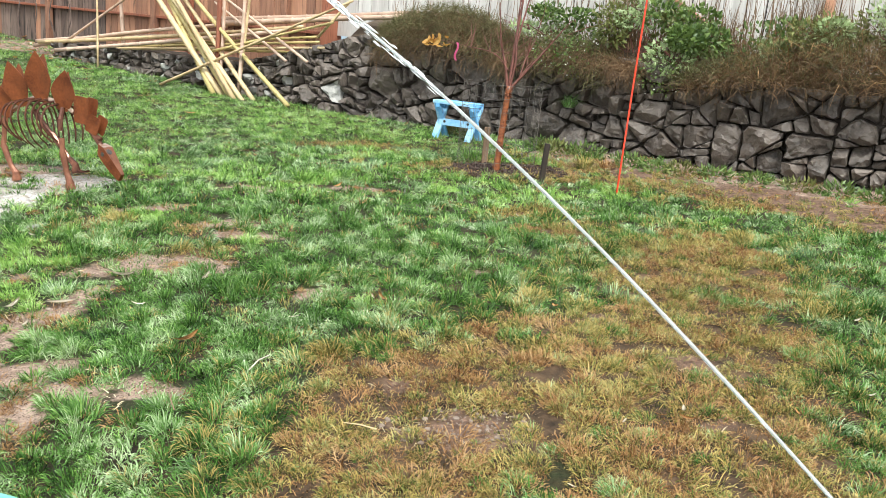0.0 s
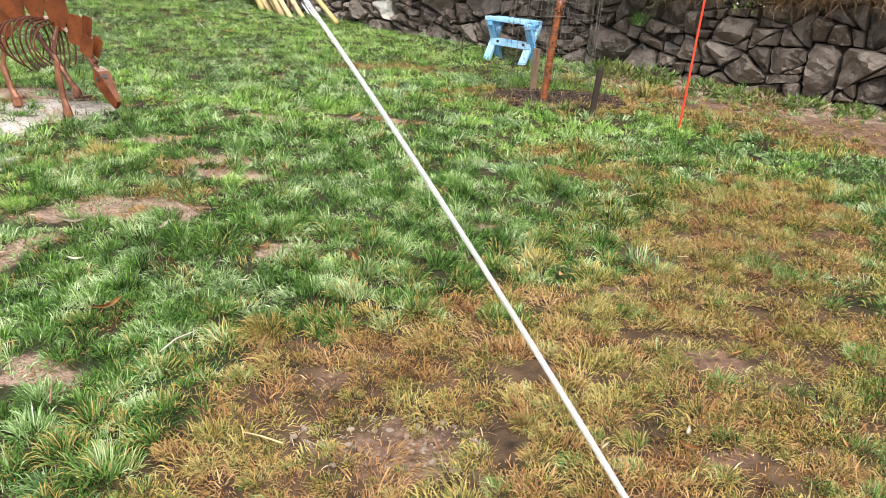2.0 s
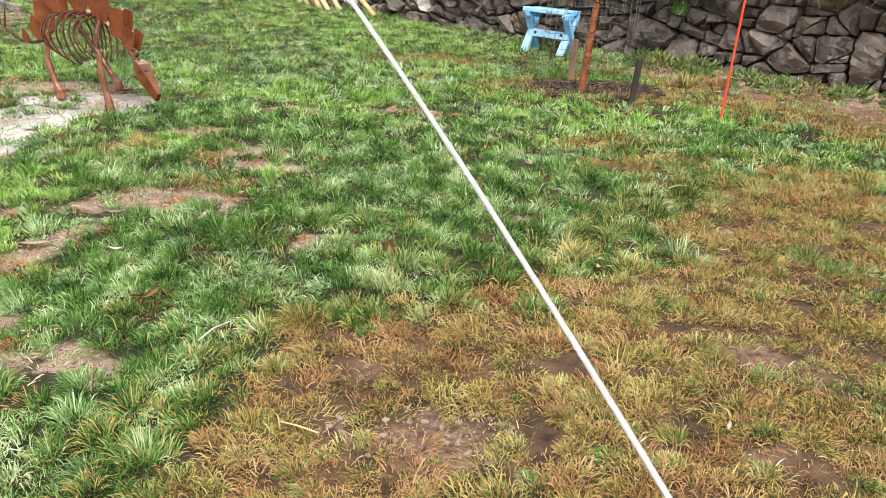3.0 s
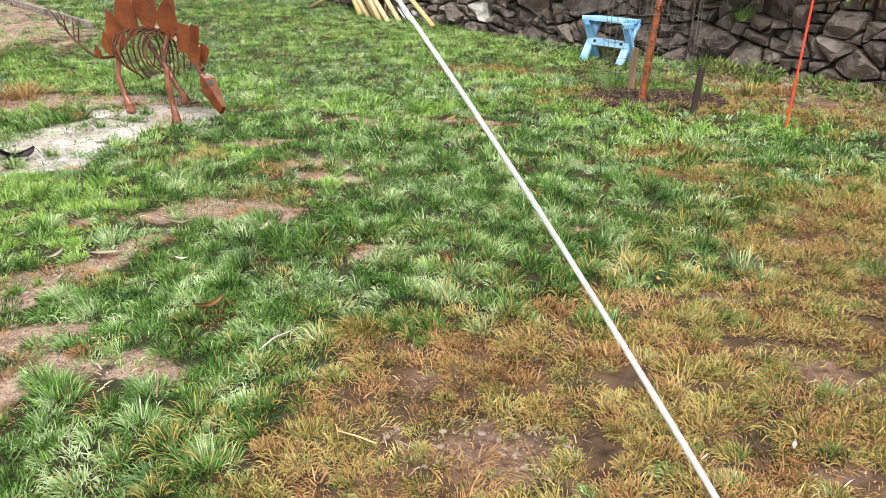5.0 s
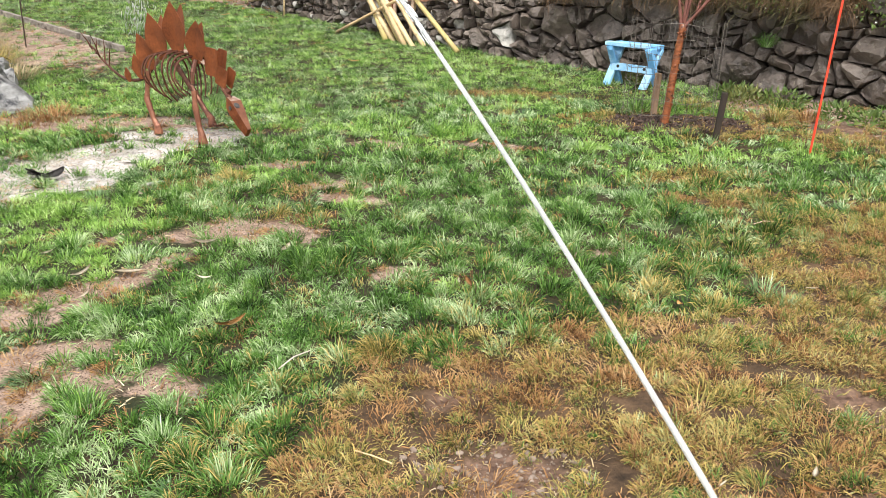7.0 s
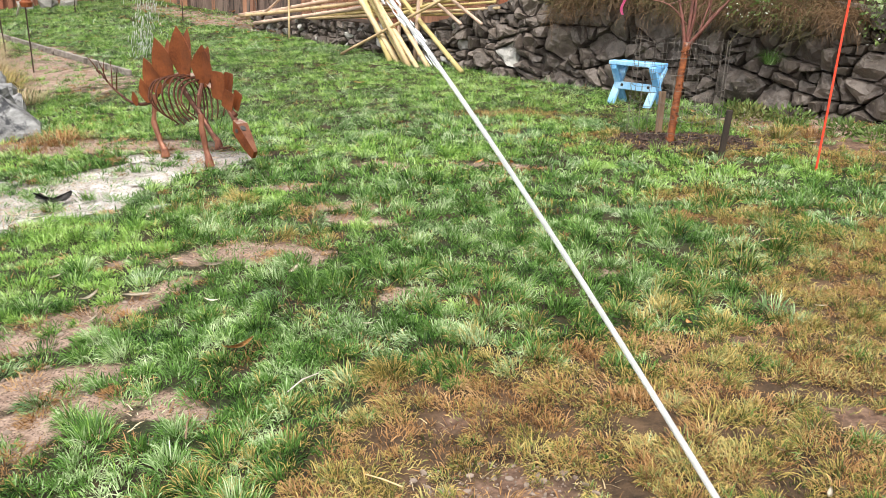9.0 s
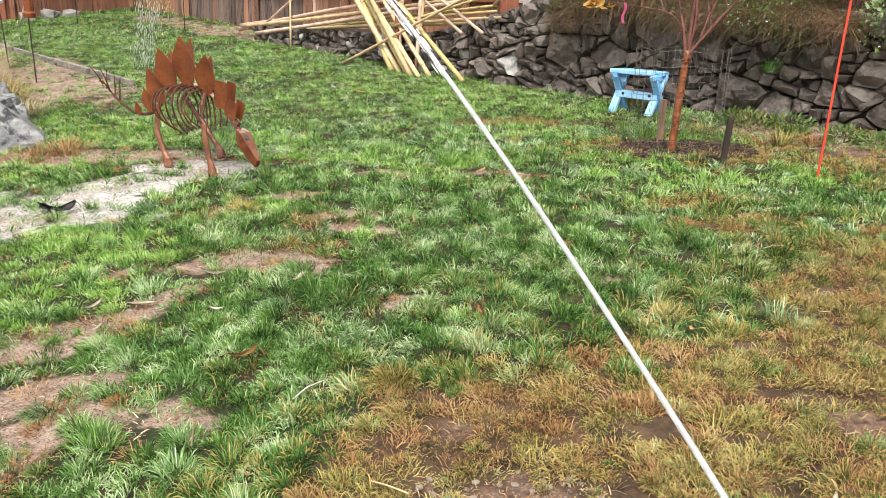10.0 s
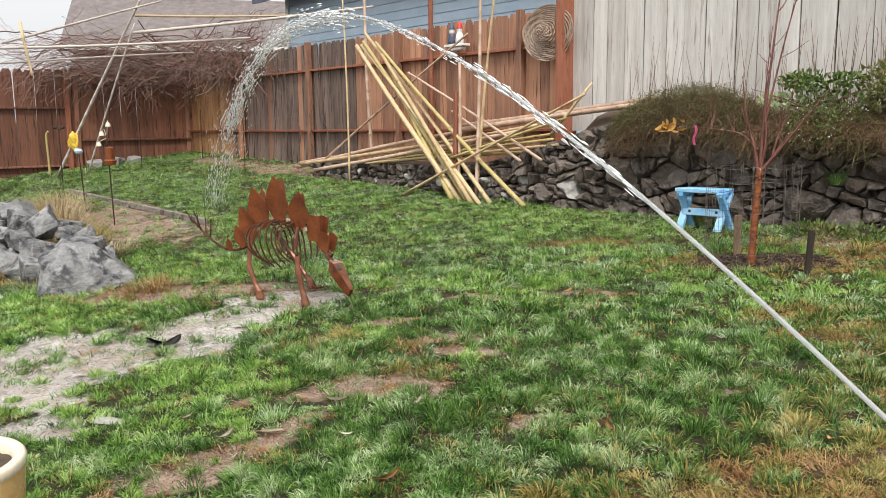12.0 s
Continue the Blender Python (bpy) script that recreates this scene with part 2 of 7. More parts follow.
    "iron": material("dark_iron", (0.03, 0.022, 0.018), (0.09, 0.06, 0.045), 20.0, 0.6, 0.2, 60, metal=0.5),
    "pot": material("cream_yellow_glaze", (0.54, 0.33, 0.12), (0.74, 0.51, 0.235), 3.0, 0.28, 0.12, 30, (0.52, 0.3, 0.1), 0.2, lump=0.003),
    "rim": material("pale_cream_glaze", (0.68, 0.58, 0.42), (0.84, 0.78, 0.66), 5.0, 0.3, 0.12, 40, (0.5, 0.38, 0.24), 0.15, lump=0.002),
    "concrete": material("wet_tan_concrete", (0.145, 0.102, 0.062), (0.39, 0.305, 0.205), 4.0, 0.45, 0.5, 70, (0.1, 0.07, 0.045), 0.4, lump=0.003, rough_spread=0.25),
    "pathStone": material("tan_wet_flagstone", (0.2, 0.165, 0.135), (0.55, 0.48, 0.42), 3.0, 0.4, 0.5, 50, (0.14, 0.11, 0.09), 0.35, "object", 0.35, lump=0.003, rough_spread=0.2, spec=0.5),
    "patio": material("pale_wet_paving", (0.32, 0.3, 0.28), (0.7, 0.68, 0.65), 4.0, 0.25, 0.5, 50, (0.2, 0.185, 0.17), 0.28, lump=0.003, rough_spread=0.2, spec=0.6),
    "hose": material("sea_green_hose", (0.09, 0.36, 0.27), (0.22, 0.55, 0.43), 10.0, 0.38, 0.15, 60, lump=0.001),
    "leafGreen": material("shrub_leaves", (0.03, 0.07, 0.016), (0.24, 0.33, 0.085), 3.0, 0.42, 0, 30, None, 0.2, "island", 0.7, spec=0.45, thin=0.25),
    "leafOlive": material("olive_leaves", (0.06, 0.075, 0.02), (0.3, 0.31, 0.1), 3.0, 0.45, 0, 30, None, 0.2, "island", 0.7, thin=0.25),
    "leafPale": material("pale_variegated_leaves", (0.2, 0.3, 0.1), (0.55, 0.62, 0.36), 3.0, 0.42, 0, 30, None, 0.2, "island", 0.6, thin=0.25),
    "heather": material("brown_heather_stems", (0.055, 0.032, 0.016), (0.29, 0.175, 0.09), 3.0, 0.7, 0, 30, None, 0.2, "island", 0.7, thin=0.15),
    "heatherGreen": material("olive_heather_stems", (0.045, 0.045, 0.018), (0.21, 0.19, 0.075), 3.0, 0.7, 0, 30, None, 0.2, "island", 0.7, thin=0.15),
    "petal": material("white_petals", (0.6, 0.6, 0.55), (0.85, 0.85, 0.8), 10.0, 0.5, 0, 40, vary="island", thin=0.3),
    "yellow": material("yellow_paint", (0.55, 0.36, 0.03), (0.8, 0.58, 0.09), 10.0, 0.35, 0.1, 40),
    "pink": material("pink_ribbon_cloth", (0.7, 0.1, 0.3), (0.85, 0.25, 0.45), 20.0, 0.6, 0.1, 60, thin=0.2),
    "deadleaf": material("fallen_brown_leaves", (0.27, 0.12, 0.04), (0.62, 0.34, 0.12), 20.0, 0.5, 0.2, 80, (0.12, 0.05, 0.025), 0.25, "object", 0.6, thin=0.1, lump=0.002),
    "paleleaf": material("bleached_leaves", (0.48, 0.4, 0.3), (0.76, 0.68, 0.56), 20.0, 0.45, 0.2, 80, (0.35, 0.25, 0.16), 0.25, "object", 0.5, thin=0.1, lump=0.002),
    "goldleaf": material("golden_dead_leaves", (0.5, 0.27, 0.06), (0.78, 0.52, 0.17), 20.0, 0.5, 0.2, 80, (0.32, 0.15, 0.05), 0.2, "object", 0.5, thin=0.15, lump=0.002),
    "blackleaf": material("blackened_leaf", (0.02, 0.018, 0.016), (0.09, 0.08, 0.075), 20.0, 0.35, 0.2, 80, lump=0.002),
    "mulch": material("dark_bark_mulch", (0.016, 0.01, 0.008), (0.085, 0.05, 0.038), 12.0, 0.75, 0.4, 60, None, 0.2, "island", 0.6),
    "siding": material("pale_blue_siding_paint", (0.40, 0.52, 0.63), (0.52, 0.63, 0.73), 1.5, 0.5, 0.1, 30),
    "roof": material("dark_grey_shingles", (0.07, 0.075, 0.085), (0.2, 0.205, 0.22), 5.0, 0.7, 0.5, 40),
    "shingle": material("grey_brown_shingles", (0.13, 0.11, 0.105), (0.25, 0.215, 0.21), 3.0, 0.8, 0.5, 30),
    "tan": material("pale_tan_siding", (0.42, 0.36, 0.34), (0.54, 0.48, 0.46), 1.0, 0.6, 0.1, 20),
    "glass": material("dark_window_glass", (0.03, 0.035, 0.04), (0.06, 0.065, 0.075), 1.0, 0.08, 0, 20),
    "pebble": material("dirty_pebbles", (0.12, 0.085, 0.065), (0.32, 0.25, 0.2), 8.0, 0.7, 0.3, 60, None, 0.2, "island", 0.5),
    "white": material("white_paint", (0.7, 0.69, 0.67), (0.84, 0.83, 0.81), 6.0, 0.4, 0.1, 40),
    "red": material("red_paint", (0.5, 0.03, 0.025), (0.68, 0.06, 0.05), 8.0, 0.4, 0.1, 40),
    "navy": material("dark_blue_paint", (0.04, 0.05, 0.09), (0.12, 0.13, 0.19), 8.0, 0.4, 0.1, 40),
    "wicker": material("woven_straw", (0.27, 0.19, 0.145), (0.48, 0.365, 0.29), 14.0, 0.8, 0.6, 60, lump=0.004),
    "hill": material("far_hedge", (0.035, 0.045, 0.02), (0.11, 0.12, 0.055), 1.0, 0.9, 0.6, 9, lump=0.1),
}


def ground_material():
    """Thatch and moss under the grass, darkened for the shade between tufts, wet mud paled by painted sky sheen, and
    reddish dirt, blended along ragged edges.
    """
    m = bpy.data.materials.new("lawn_ground")
    m.use_nodes = True
    n, l = m.node_tree.nodes, m.node_tree.links
    b = n["Principled BSDF"]
    co = n.new("ShaderNodeTexCoord")

    def tex(scale, detail=6, rough=0.6):
        t = n.new("ShaderNodeTexNoise")
        t.inputs["Scale"].default_value, t.inputs["Detail"].default_value, t.inputs["Roughness"].default_value = scale, detail, rough
        l.new(co.outputs["Object"], t.inputs["Vector"])
        return t.outputs["Fac"]

    def span(src, lo, hi, a=0.0, c=1.0):
        r = n.new("ShaderNodeMapRange")
        r.inputs["From Min"].default_value, r.inputs["From Max"].default_value = lo, hi
        r.inputs["To Min"].default_value, r.inputs["To Max"].default_value = a, c
        l.new(src, r.inputs["Value"])
        return r.outputs[0]

    def mixed(f, a, c):
        x = n.new("ShaderNodeMix")
        x.data_type = "RGBA"
        l.new(f, x.inputs["Factor"])
        for key, v in (("A", a), ("B", c)):
            if isinstance(v, tuple):
                x.inputs[key].default_value = rgba(v)
            else:
                l.new(v, x.inputs[key])
        return x.outputs["Result"]

    def zone(name, soft):
        at = n.new("ShaderNodeAttribute")
        at.attribute_name = name
        w = n.new("ShaderNodeMath")
        w.operation = "MULTIPLY_ADD"
        l.new(tex(16, 5, 0.65), w.inputs[0])
        w.inputs[1].default_value = 0.8
        l.new(at.outputs["Fac"], w.inputs[2])
        return span(w.outputs[0], 0.62, 0.62 + soft)
    fine, mid, broad = tex(60, 5), tex(9, 6, 0.7), tex(2.2, 5)
    # near-black tones put the shade between the tufts into the ground colour
    shaded_thatch = mixed(span(mid, 0.35, 0.65), (0.009, 0.007, 0.004), (0.06, 0.04, 0.02))
    shaded_thatch = mixed(span(broad, 0.45, 0.62), shaded_thatch, mixed(span(fine, 0.35, 0.65), (0.012, 0.018, 0.006), (0.04, 0.045, 0.018)))
    dirt = mixed(span(mid, 0.35, 0.68), (0.16, 0.1, 0.073), (0.43, 0.315, 0.25))
    dirt = mixed(span(fine, 0.52, 0.7), dirt, (0.42, 0.3, 0.23))
    dirt = mixed(span(tex(120, 4, 0.7), 0.38, 0.47), (0.045, 0.027, 0.019), dirt)
    dirt = mixed(span(broad, 0.6, 0.7), dirt, mixed(span(mid, 0.4, 0.65), (0.13, 0.1, 0.082), (0.31, 0.26, 0.22)))
    dirt = mixed(zone("dry", 0.3), dirt, mixed(span(tex(30, 5), 0.35, 0.66), (0.075, 0.043, 0.03), (0.22, 0.138, 0.097)))
    # mud made paler than its own colour, imitating the sky reflected in it
    mud = mixed(span(mid, 0.3, 0.7), (0.33, 0.295, 0.27), (0.68, 0.645, 0.61))
    mud = mixed(span(broad, 0.5, 0.66), mud, (0.36, 0.3, 0.255))
    mud = mixed(span(fine, 0.56, 0.72), mud, (0.16, 0.115, 0.085))
    shaded_thatch = mixed(zone("dry", 0.3), shaded_thatch, mixed(span(mid, 0.35, 0.68), (0.02, 0.013, 0.008), (0.13, 0.08, 0.046)))
    mud = mixed(span(tex(75, 4, 0.7), 0.37, 0.45), (0.1, 0.075, 0.06), mud)
    zm, zd = zone("mud", 0.28), zone("dirt", 0.32)
    l.new(mixed(zm, mixed(zd, shaded_thatch, dirt), mud), b.inputs["Base Color"])
    wet = n.new("ShaderNodeMath")
    wet.operation = "MULTIPLY"
    l.new(zm, wet.inputs[0])
    l.new(span(broad, 0.32, 0.5), wet.inputs[1])
    l.new(span(wet.outputs[0], 0, 1, 0.8, 0.17), b.inputs["Roughness"])
    l.new(span(wet.outputs[0], 0, 1, 0.2, 0.8), b.inputs["Specular IOR Level"])
    hgt = n.new("ShaderNodeMath")
    hgt.operation = "MULTIPLY_ADD"
    l.new(fine, hgt.inputs[0])
    hgt.inputs[1].default_value = 0.4
    l.new(mid, hgt.inputs[2])
    bp = n.new("ShaderNodeBump")
    l.new(span(wet.outputs[0], 0, 1, 0.9, 0.5), bp.inputs["Strength"])
    bp.inputs["Distance"].default_value = 0.026
    l.new(hgt.outputs[0], bp.inputs["Height"])
    l.new(bp.outputs[0], b.inputs["Normal"])
    return m


def water_material(name, clear):
    """Aerated water: a glassy coat over white foam."""
    m = bpy.data.materials.new(name)
    m.use_nodes = True
    b = m.node_tree.nodes["Principled BSDF"]
    b.inputs["Base Color"].default_value = (0.88, 0.9, 0.91, 1) if clear else (0.93, 0.94, 0.95, 1)
    b.inputs["Roughness"].default_value = 0.12
    b.inputs["IOR"].default_value = 1.33
    b.inputs["Transmission Weight"].default_value = clear
    b.inputs["Specular IOR Level"].default_value = 0.6
    return m


M["water"] = water_material("aerated_water", 0.7)
M["drop"] = water_material("white_spray", 0.0)
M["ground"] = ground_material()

# ---- small builders ----


def thing(name, loc=(0, 0, 0), rz=0.0, label="", category="", group="", kind="", m=None):
    """An empty at the thing's base that holds its parts."""
    ob = new(name)
    ob.empty_display_size = 0.05
    ob.matrix_world = m if m is not None else pose(*loc, 0, 0, rz)
    return tagged(ob, label, category, group, kind)


def mesh_from(name, bm, mat, smooth=False):
    me = bpy.data.meshes.new(name)
    bm.normal_update()
    bm.to_mesh(me)
    bm.free()
    if mat is not None:
        me.materials.append(mat)
    if smooth:
        me.polygons.foreach_set("use_smooth", [True] * len(me.polygons))
    return me


def part(name, bm, mat, parent=None, label="", smooth=False):
    """Links a bmesh as one mesh object under a thing or a part."""
    ob = new(name, mesh_from(name, bm, mat, smooth))
    if parent is not None:
        ob.parent = parent
    return tagged(ob, label)


def shared(name, me, parent, m):
    """One more object on a mesh that others use too."""
    ob = new(name, me)
    ob.parent = parent
    ob.matrix_local = m
    return ob


def box(bm, sx, sy, sz, m=None, bevel=0.0, jitter=0.0, rnd=None):
    """A box from its middle, with chamfered edges."""
    made = bmesh.ops.create_cube(bm, size=1.0)["verts"]
    for v in made:
        v.co = Vector((v.co.x * sx, v.co.y * sy, v.co.z * sz))
        if jitter:
            v.co += Vector([rnd.uniform(-jitter, jitter) for _ in range(3)])
    if bevel:
        edges = list({e for v in made for e in v.link_edges})
        out = bmesh.ops.bevel(bm, geom=edges, offset=bevel, segments=1, affect="EDGES", profile=0.5)
        made = list({v for f in out["faces"] for v in f.verts} | {v for v in made if v.is_valid})
    if m is not None:
        bmesh.ops.transform(bm, matrix=m, verts=made)
    return made


def beam(bm, a, b, w, h, bevel=0.003, up=(0, 0, 1)):
    """A squared timber from a to b."""
    a, b = Vector(a), Vector(b)
    z = (b - a).normalized()
    x = Vector(up).cross(z)
    if x.length < 1e-4:
        x = Vector((1, 0, 0))
    x.normalize()
    y = z.cross(x)
    m = Matrix((x, y, z)).transposed().to_4x4()
    m.translation = (a + b) / 2
    return box(bm, w, h, (b - a).length, m, bevel)


def tube(bm, pts, radii, sides=8, cap=True, flat=1.0):
    """A tube swept along points, with a radius for each."""
    pts = [Vector(p) for p in pts]
    if not hasattr(radii, "__len__"):
        radii = [radii] * len(pts)
    rings, side = [], None
    for i, p in enumerate(pts):
        d = (pts[min(i + 1, len(pts) - 1)] - pts[max(i - 1, 0)]).normalized()
        if side is None:
            side = d.orthogonal().normalized()
        else:
            side = (side - d * side.dot(d))
            side = side.normalized() if side.length > 1e-5 else d.orthogonal().normalized()
        up = d.cross(side)
        rings.append([bm.verts.new(p + radii[i] * (math.cos(2 * math.pi * k / sides) * side + flat * math.sin(2 * math.pi * k / sides) * up)) for k in range(sides)])
    for r0, r1 in zip(rings, rings[1:]):
        for k in range(sides):
            bm.faces.new((r0[k], r0[(k + 1) % sides], r1[(k + 1) % sides], r1[k]))
    if cap:
        bm.faces.new(rings[0][::-1])
        bm.faces.new(rings[-1])
    return rings


def lathe(bm, profile, seg=32, m=None):
    """A surface turned about z from (radius, height) pairs."""
    rings = []
    for r, z in profile:
        if r < 1e-5:
            rings.append([bm.verts.new((0, 0, z))])
        else:
            rings.append([bm.verts.new((r * math.cos(2 * math.pi * k / seg), r * math.sin(2 * math.pi * k / seg), z)) for k in range(seg)])
    for a, b in zip(rings, rings[1:]):
        for k in range(seg):
            q = (k + 1) % seg
            if len(a) == 1:
                bm.faces.new((a[0], b[q], b[k]))
            elif len(b) == 1:
                bm.faces.new((a[k], a[q], b[0]))
            else:
                bm.faces.new((a[k], a[q], b[q], b[k]))
    if m is not None:
        bmesh.ops.transform(bm, matrix=m, verts=[v for r in rings for v in r])


def spline(ctrl, n=10):
    """A smooth run of points through the given ones."""
    c = [Vector(p) for p in ctrl]
    c = [2 * c[0] - c[1]] + c + [2 * c[-1] - c[-2]]
    out = []
    for i in range(1, len(c) - 2):
        for k in range(n):
            t = k / n
            p0, p1, p2, p3 = c[i - 1], c[i], c[i + 1], c[i + 2]
            out.append(0.5 * ((2 * p1) + (p2 - p0) * t + (2 * p0 - 5 * p1 + 4 * p2 - p3) * t * t + (3 * p1 - p0 - 3 * p2 + p3) * t ** 3))
    out.append(c[-2])
    return out


def rock(bm, sx, sy, sz, seed, cuts=9, sub=3, rough=0.06):
    """A boulder: a ball cut by random planes, then roughened."""
    rnd = random.Random(seed)
    bmesh.ops.create_icosphere(bm, subdivisions=sub, radius=1.0)
    planes = []
    for _ in range(cuts):
        d = Vector((rnd.gauss(0, 1), rnd.gauss(0, 1), rnd.gauss(0, 1))).normalized()
        planes.append((d, rnd.uniform(0.5, 0.8)))
    off = Vector((seed * 3.1, seed * 1.7, 0))
    for v in bm.verts:
        p = v.co.copy()
        for d, h in planes:
            k = p.dot(d) - h
            if k > 0:
                p -= d * k * 0.985
        p *= 1 + rough * noise.noise(p * 2.6 + off) + rough * 0.6 * noise.noise(p * 7 + off)
        v.co = Vector((p.x * sx, p.y * sy, p.z * sz))


def blades_mesh(name, mat, root, tip, bend, width, side, slim=None):
    """Grass blades as narrow leaves of five corners, or of three where slim says so: roots, tips and bends are (n, 3) arrays."""
    if slim is None:
        slim = np.zeros(len(root), bool)
    w = side * width[:, None]
    full = ~slim
    n, k = int(full.sum()), int(slim.sum())
    mid = root * 0.45 + tip * 0.55 + bend
    co = np.empty((n, 5, 3))
    co[:, 0], co[:, 1] = (root - w * 0.5)[full], (root + w * 0.5)[full]
    co[:, 2], co[:, 3] = (mid + w * 0.42)[full], (mid - w * 0.42)[full]
    co[:, 4] = tip[full]
    far = np.stack([(root - w * 0.5)[slim], (root + w * 0.5)[slim], tip[slim]], 1)
    me = bpy.data.meshes.new(name)
    me.vertices.add(n * 5 + k * 3)
    me.vertices.foreach_set("co", np.concatenate([co.reshape(-1), far.reshape(-1)]).astype(np.float32))
    base = (np.arange(n) * 5)[:, None]
    loops = np.concatenate([np.concatenate([base + np.array([0, 1, 2, 3]), base + np.array([3, 2, 4])], axis=1).reshape(-1), n * 5 + np.arange(k * 3)])
    me.loops.add(len(loops))
    me.loops.foreach_set("vertex_index", loops.astype(np.int32))
    me.polygons.add(n * 2 + k)
    start = np.concatenate([np.stack([np.arange(n) * 7, np.arange(n) * 7 + 4], 1).reshape(-1), n * 7 + np.arange(k) * 3])
    me.polygons.foreach_set("loop_start", start.astype(np.int32))
    me.update(calc_edges=True)
    me.validate()
    along = np.concatenate([np.tile([0.0, 0.0, 0.55, 0.55, 1.0], n), np.tile([0.0, 0.0, 1.0], k)])
    me.attributes.new("along", "FLOAT", "POINT").data.foreach_set("value", along.astype(np.float32))
    me.materials.append(mat)
    return me


# ---- the lie of the land ----


def plain(x, y):
    """The lawn rises gently to the right and ahead, and more so towards the far corner."""
    d = -0.5 * x + 0.87 * y - 9.0
    return 0.055 * x + 0.065 * y + 0.0225 * (d + math.sqrt(d * d + 1.5)) - 0.002


def ground_z(x, y):
    return plain(x, y) + 0.016 * noise.noise(Vector((x * 1.1, y * 1.1, 0))) + 0.008 * noise.noise(Vector((x * 4.2, y * 4.2, 3)))


# the retaining wall's foot runs from (0, 9) along WALL_DIR, leftwards and away; OUT points from it to the lawn
WALL_DIR = Vector((-0.831, 0.557, 0))
OUT = Vector((-0.557, -0.831, 0))
WALL0 = Vector((0, 9.0, 0))
FENCE0 = Vector((0, 9.9, 0))


def on_wall(u, out=0.0, z=0.0):
    p = WALL0 + WALL_DIR * u + OUT * out
    return Vector((p.x, p.y, z))

# ---- ground ----


def wobble(x, y, s=0.0):
    return 0.5 * noise.noise(Vector((x * 1.9 + s, y * 1.9, 5))) + 0.32 * noise.noise(Vector((x * 5.3 + s, y * 5.3, 9))) + 0.36 * noise.noise(Vector((x * 12 + s, y * 12, 4)))


def patch(x, y, cx, cy, rx, ry, turn, ragged=0.7):
    """About 1 inside an oval patch, falling below 0 outside it, with a ragged edge."""
    c, s = math.cos(radians(turn)), math.sin(radians(turn))
    dx, dy = x - cx, y - cy
    a, b = (c * dx + s * dy) / rx, (-s * dx + c * dy) / ry
    return 1.0 - math.hypot(a, b) + ragged * wobble(x, y, cx)


MUD = [
    (-3.75, 4.82, 0.6, 0.42, 10), (-3.2, 4.98, 0.5, 0.3, 10), (-3.0, 5.5, 0.5, 0.24, 25), (-2.9, 5.98, 0.42, 0.18, 10), (-3.75, 4.22, 0.46, 0.34, -20), (-3.0, 3.6, 0.26, 0.13, 10),
    (-3.55, 4.5, 0.4, 0.22, 10), (-3.5, 3.88, 0.42, 0.16, 0),
]
DIRT = [
    (0.05, 2.6, 0.27, 0.13, 15), (-1.52, 4.22, 0.44, 0.2, 12), (-1.33, 5.02, 0.27, 0.09, 10), (-1.12, 4.8, 0.22, 0.08, 10), (-1.37, 5.9, 0.22, 0.09, 0), (-2.0, 3.2, 0.34, 0.11, 35),
    (-1.92, 3.47, 0.32, 0.13, 40), (-1.78, 3.72, 0.24, 0.08, 45), (-1.74, 2.85, 0.36, 0.14, 20), (-1.53, 2.6, 0.3, 0.13, 20), (-1.78, 2.46, 0.3, 0.12, 0), (-2.05, 2.5, 0.18, 0.1, 0),
    (-1.13, 2.81, 0.12, 0.06, 10), (-0.63, 3.89, 0.15, 0.05, 10), (0.22, 4.29, 0.13, 0.05, 10), (-1.92, 5.36, 0.27, 0.07, 10), (-1.88, 4.08, 0.26, 0.1, 20),
    (-4.2, 6.15, 0.7, 0.26, 10), (-3.3, 6.25, 0.5, 0.2, 10), (-0.85, 2.55, 0.1, 0.05, 20),
    (-0.22, 2.88, 0.08, 0.03, 10), (1.03, 3.23, 0.12, 0.1, 0), (1.17, 3.08, 0.13, 0.06, 0), (1.05, 2.66, 0.16, 0.06, 10), (1.12, 4.23, 0.16, 0.06, 10), (1.24, 3.97, 0.2, 0.05, 0),
    (1.49, 4.0, 0.15, 0.05, 0), (0.77, 3.64, 0.16, 0.05, 0), (0.08, 3.34, 0.13, 0.06, 10), (-0.62, 6.05, 0.28, 0.12, 0), (0.6, 6.88, 0.6, 0.24, -8),
    (2.6, 6.25, 1.3, 0.24, -35), (3.3, 5.6, 0.9, 0.32, -35), (2.3, 7.1, 0.9, 0.26, -34), (3.7, 6.1, 1.2, 0.45, -34), (-6.0, 8.9, 0.95, 0.6, -35), (-7.3, 10.2, 0.8, 0.4, -35),
    (-6.8, 9.2, 1.1, 0.42, -35), (-6.0, 8.75, 0.8, 0.35, -35), (-6.6, 13.6, 1.3, 0.4, -34), (-8.3, 14.8, 1.3, 0.35, -34), (-5.3, 12.75, 0.7, 0.25, -34),
]
# spots of yellowed grass apart from the large dry area
DRY = [(1.35, 7.2, 0.5, 0.22, -34), (0.58, 6.83, 0.72, 0.28, -8), (-6.9, 7.5, 1.1, 0.4, -40), (2.7, 6.05, 1.5, 0.42, -33), (-0.67, 7.75, 0.5, 0.16, 0), (0.94, 5.2, 0.34, 0.1, 10), (0.75, 5.55, 0.3, 0.1, 20), (-2.25, 4.96, 0.16, 0.05, 20), (-1.37, 4.44, 0.2, 0.06, 30)]
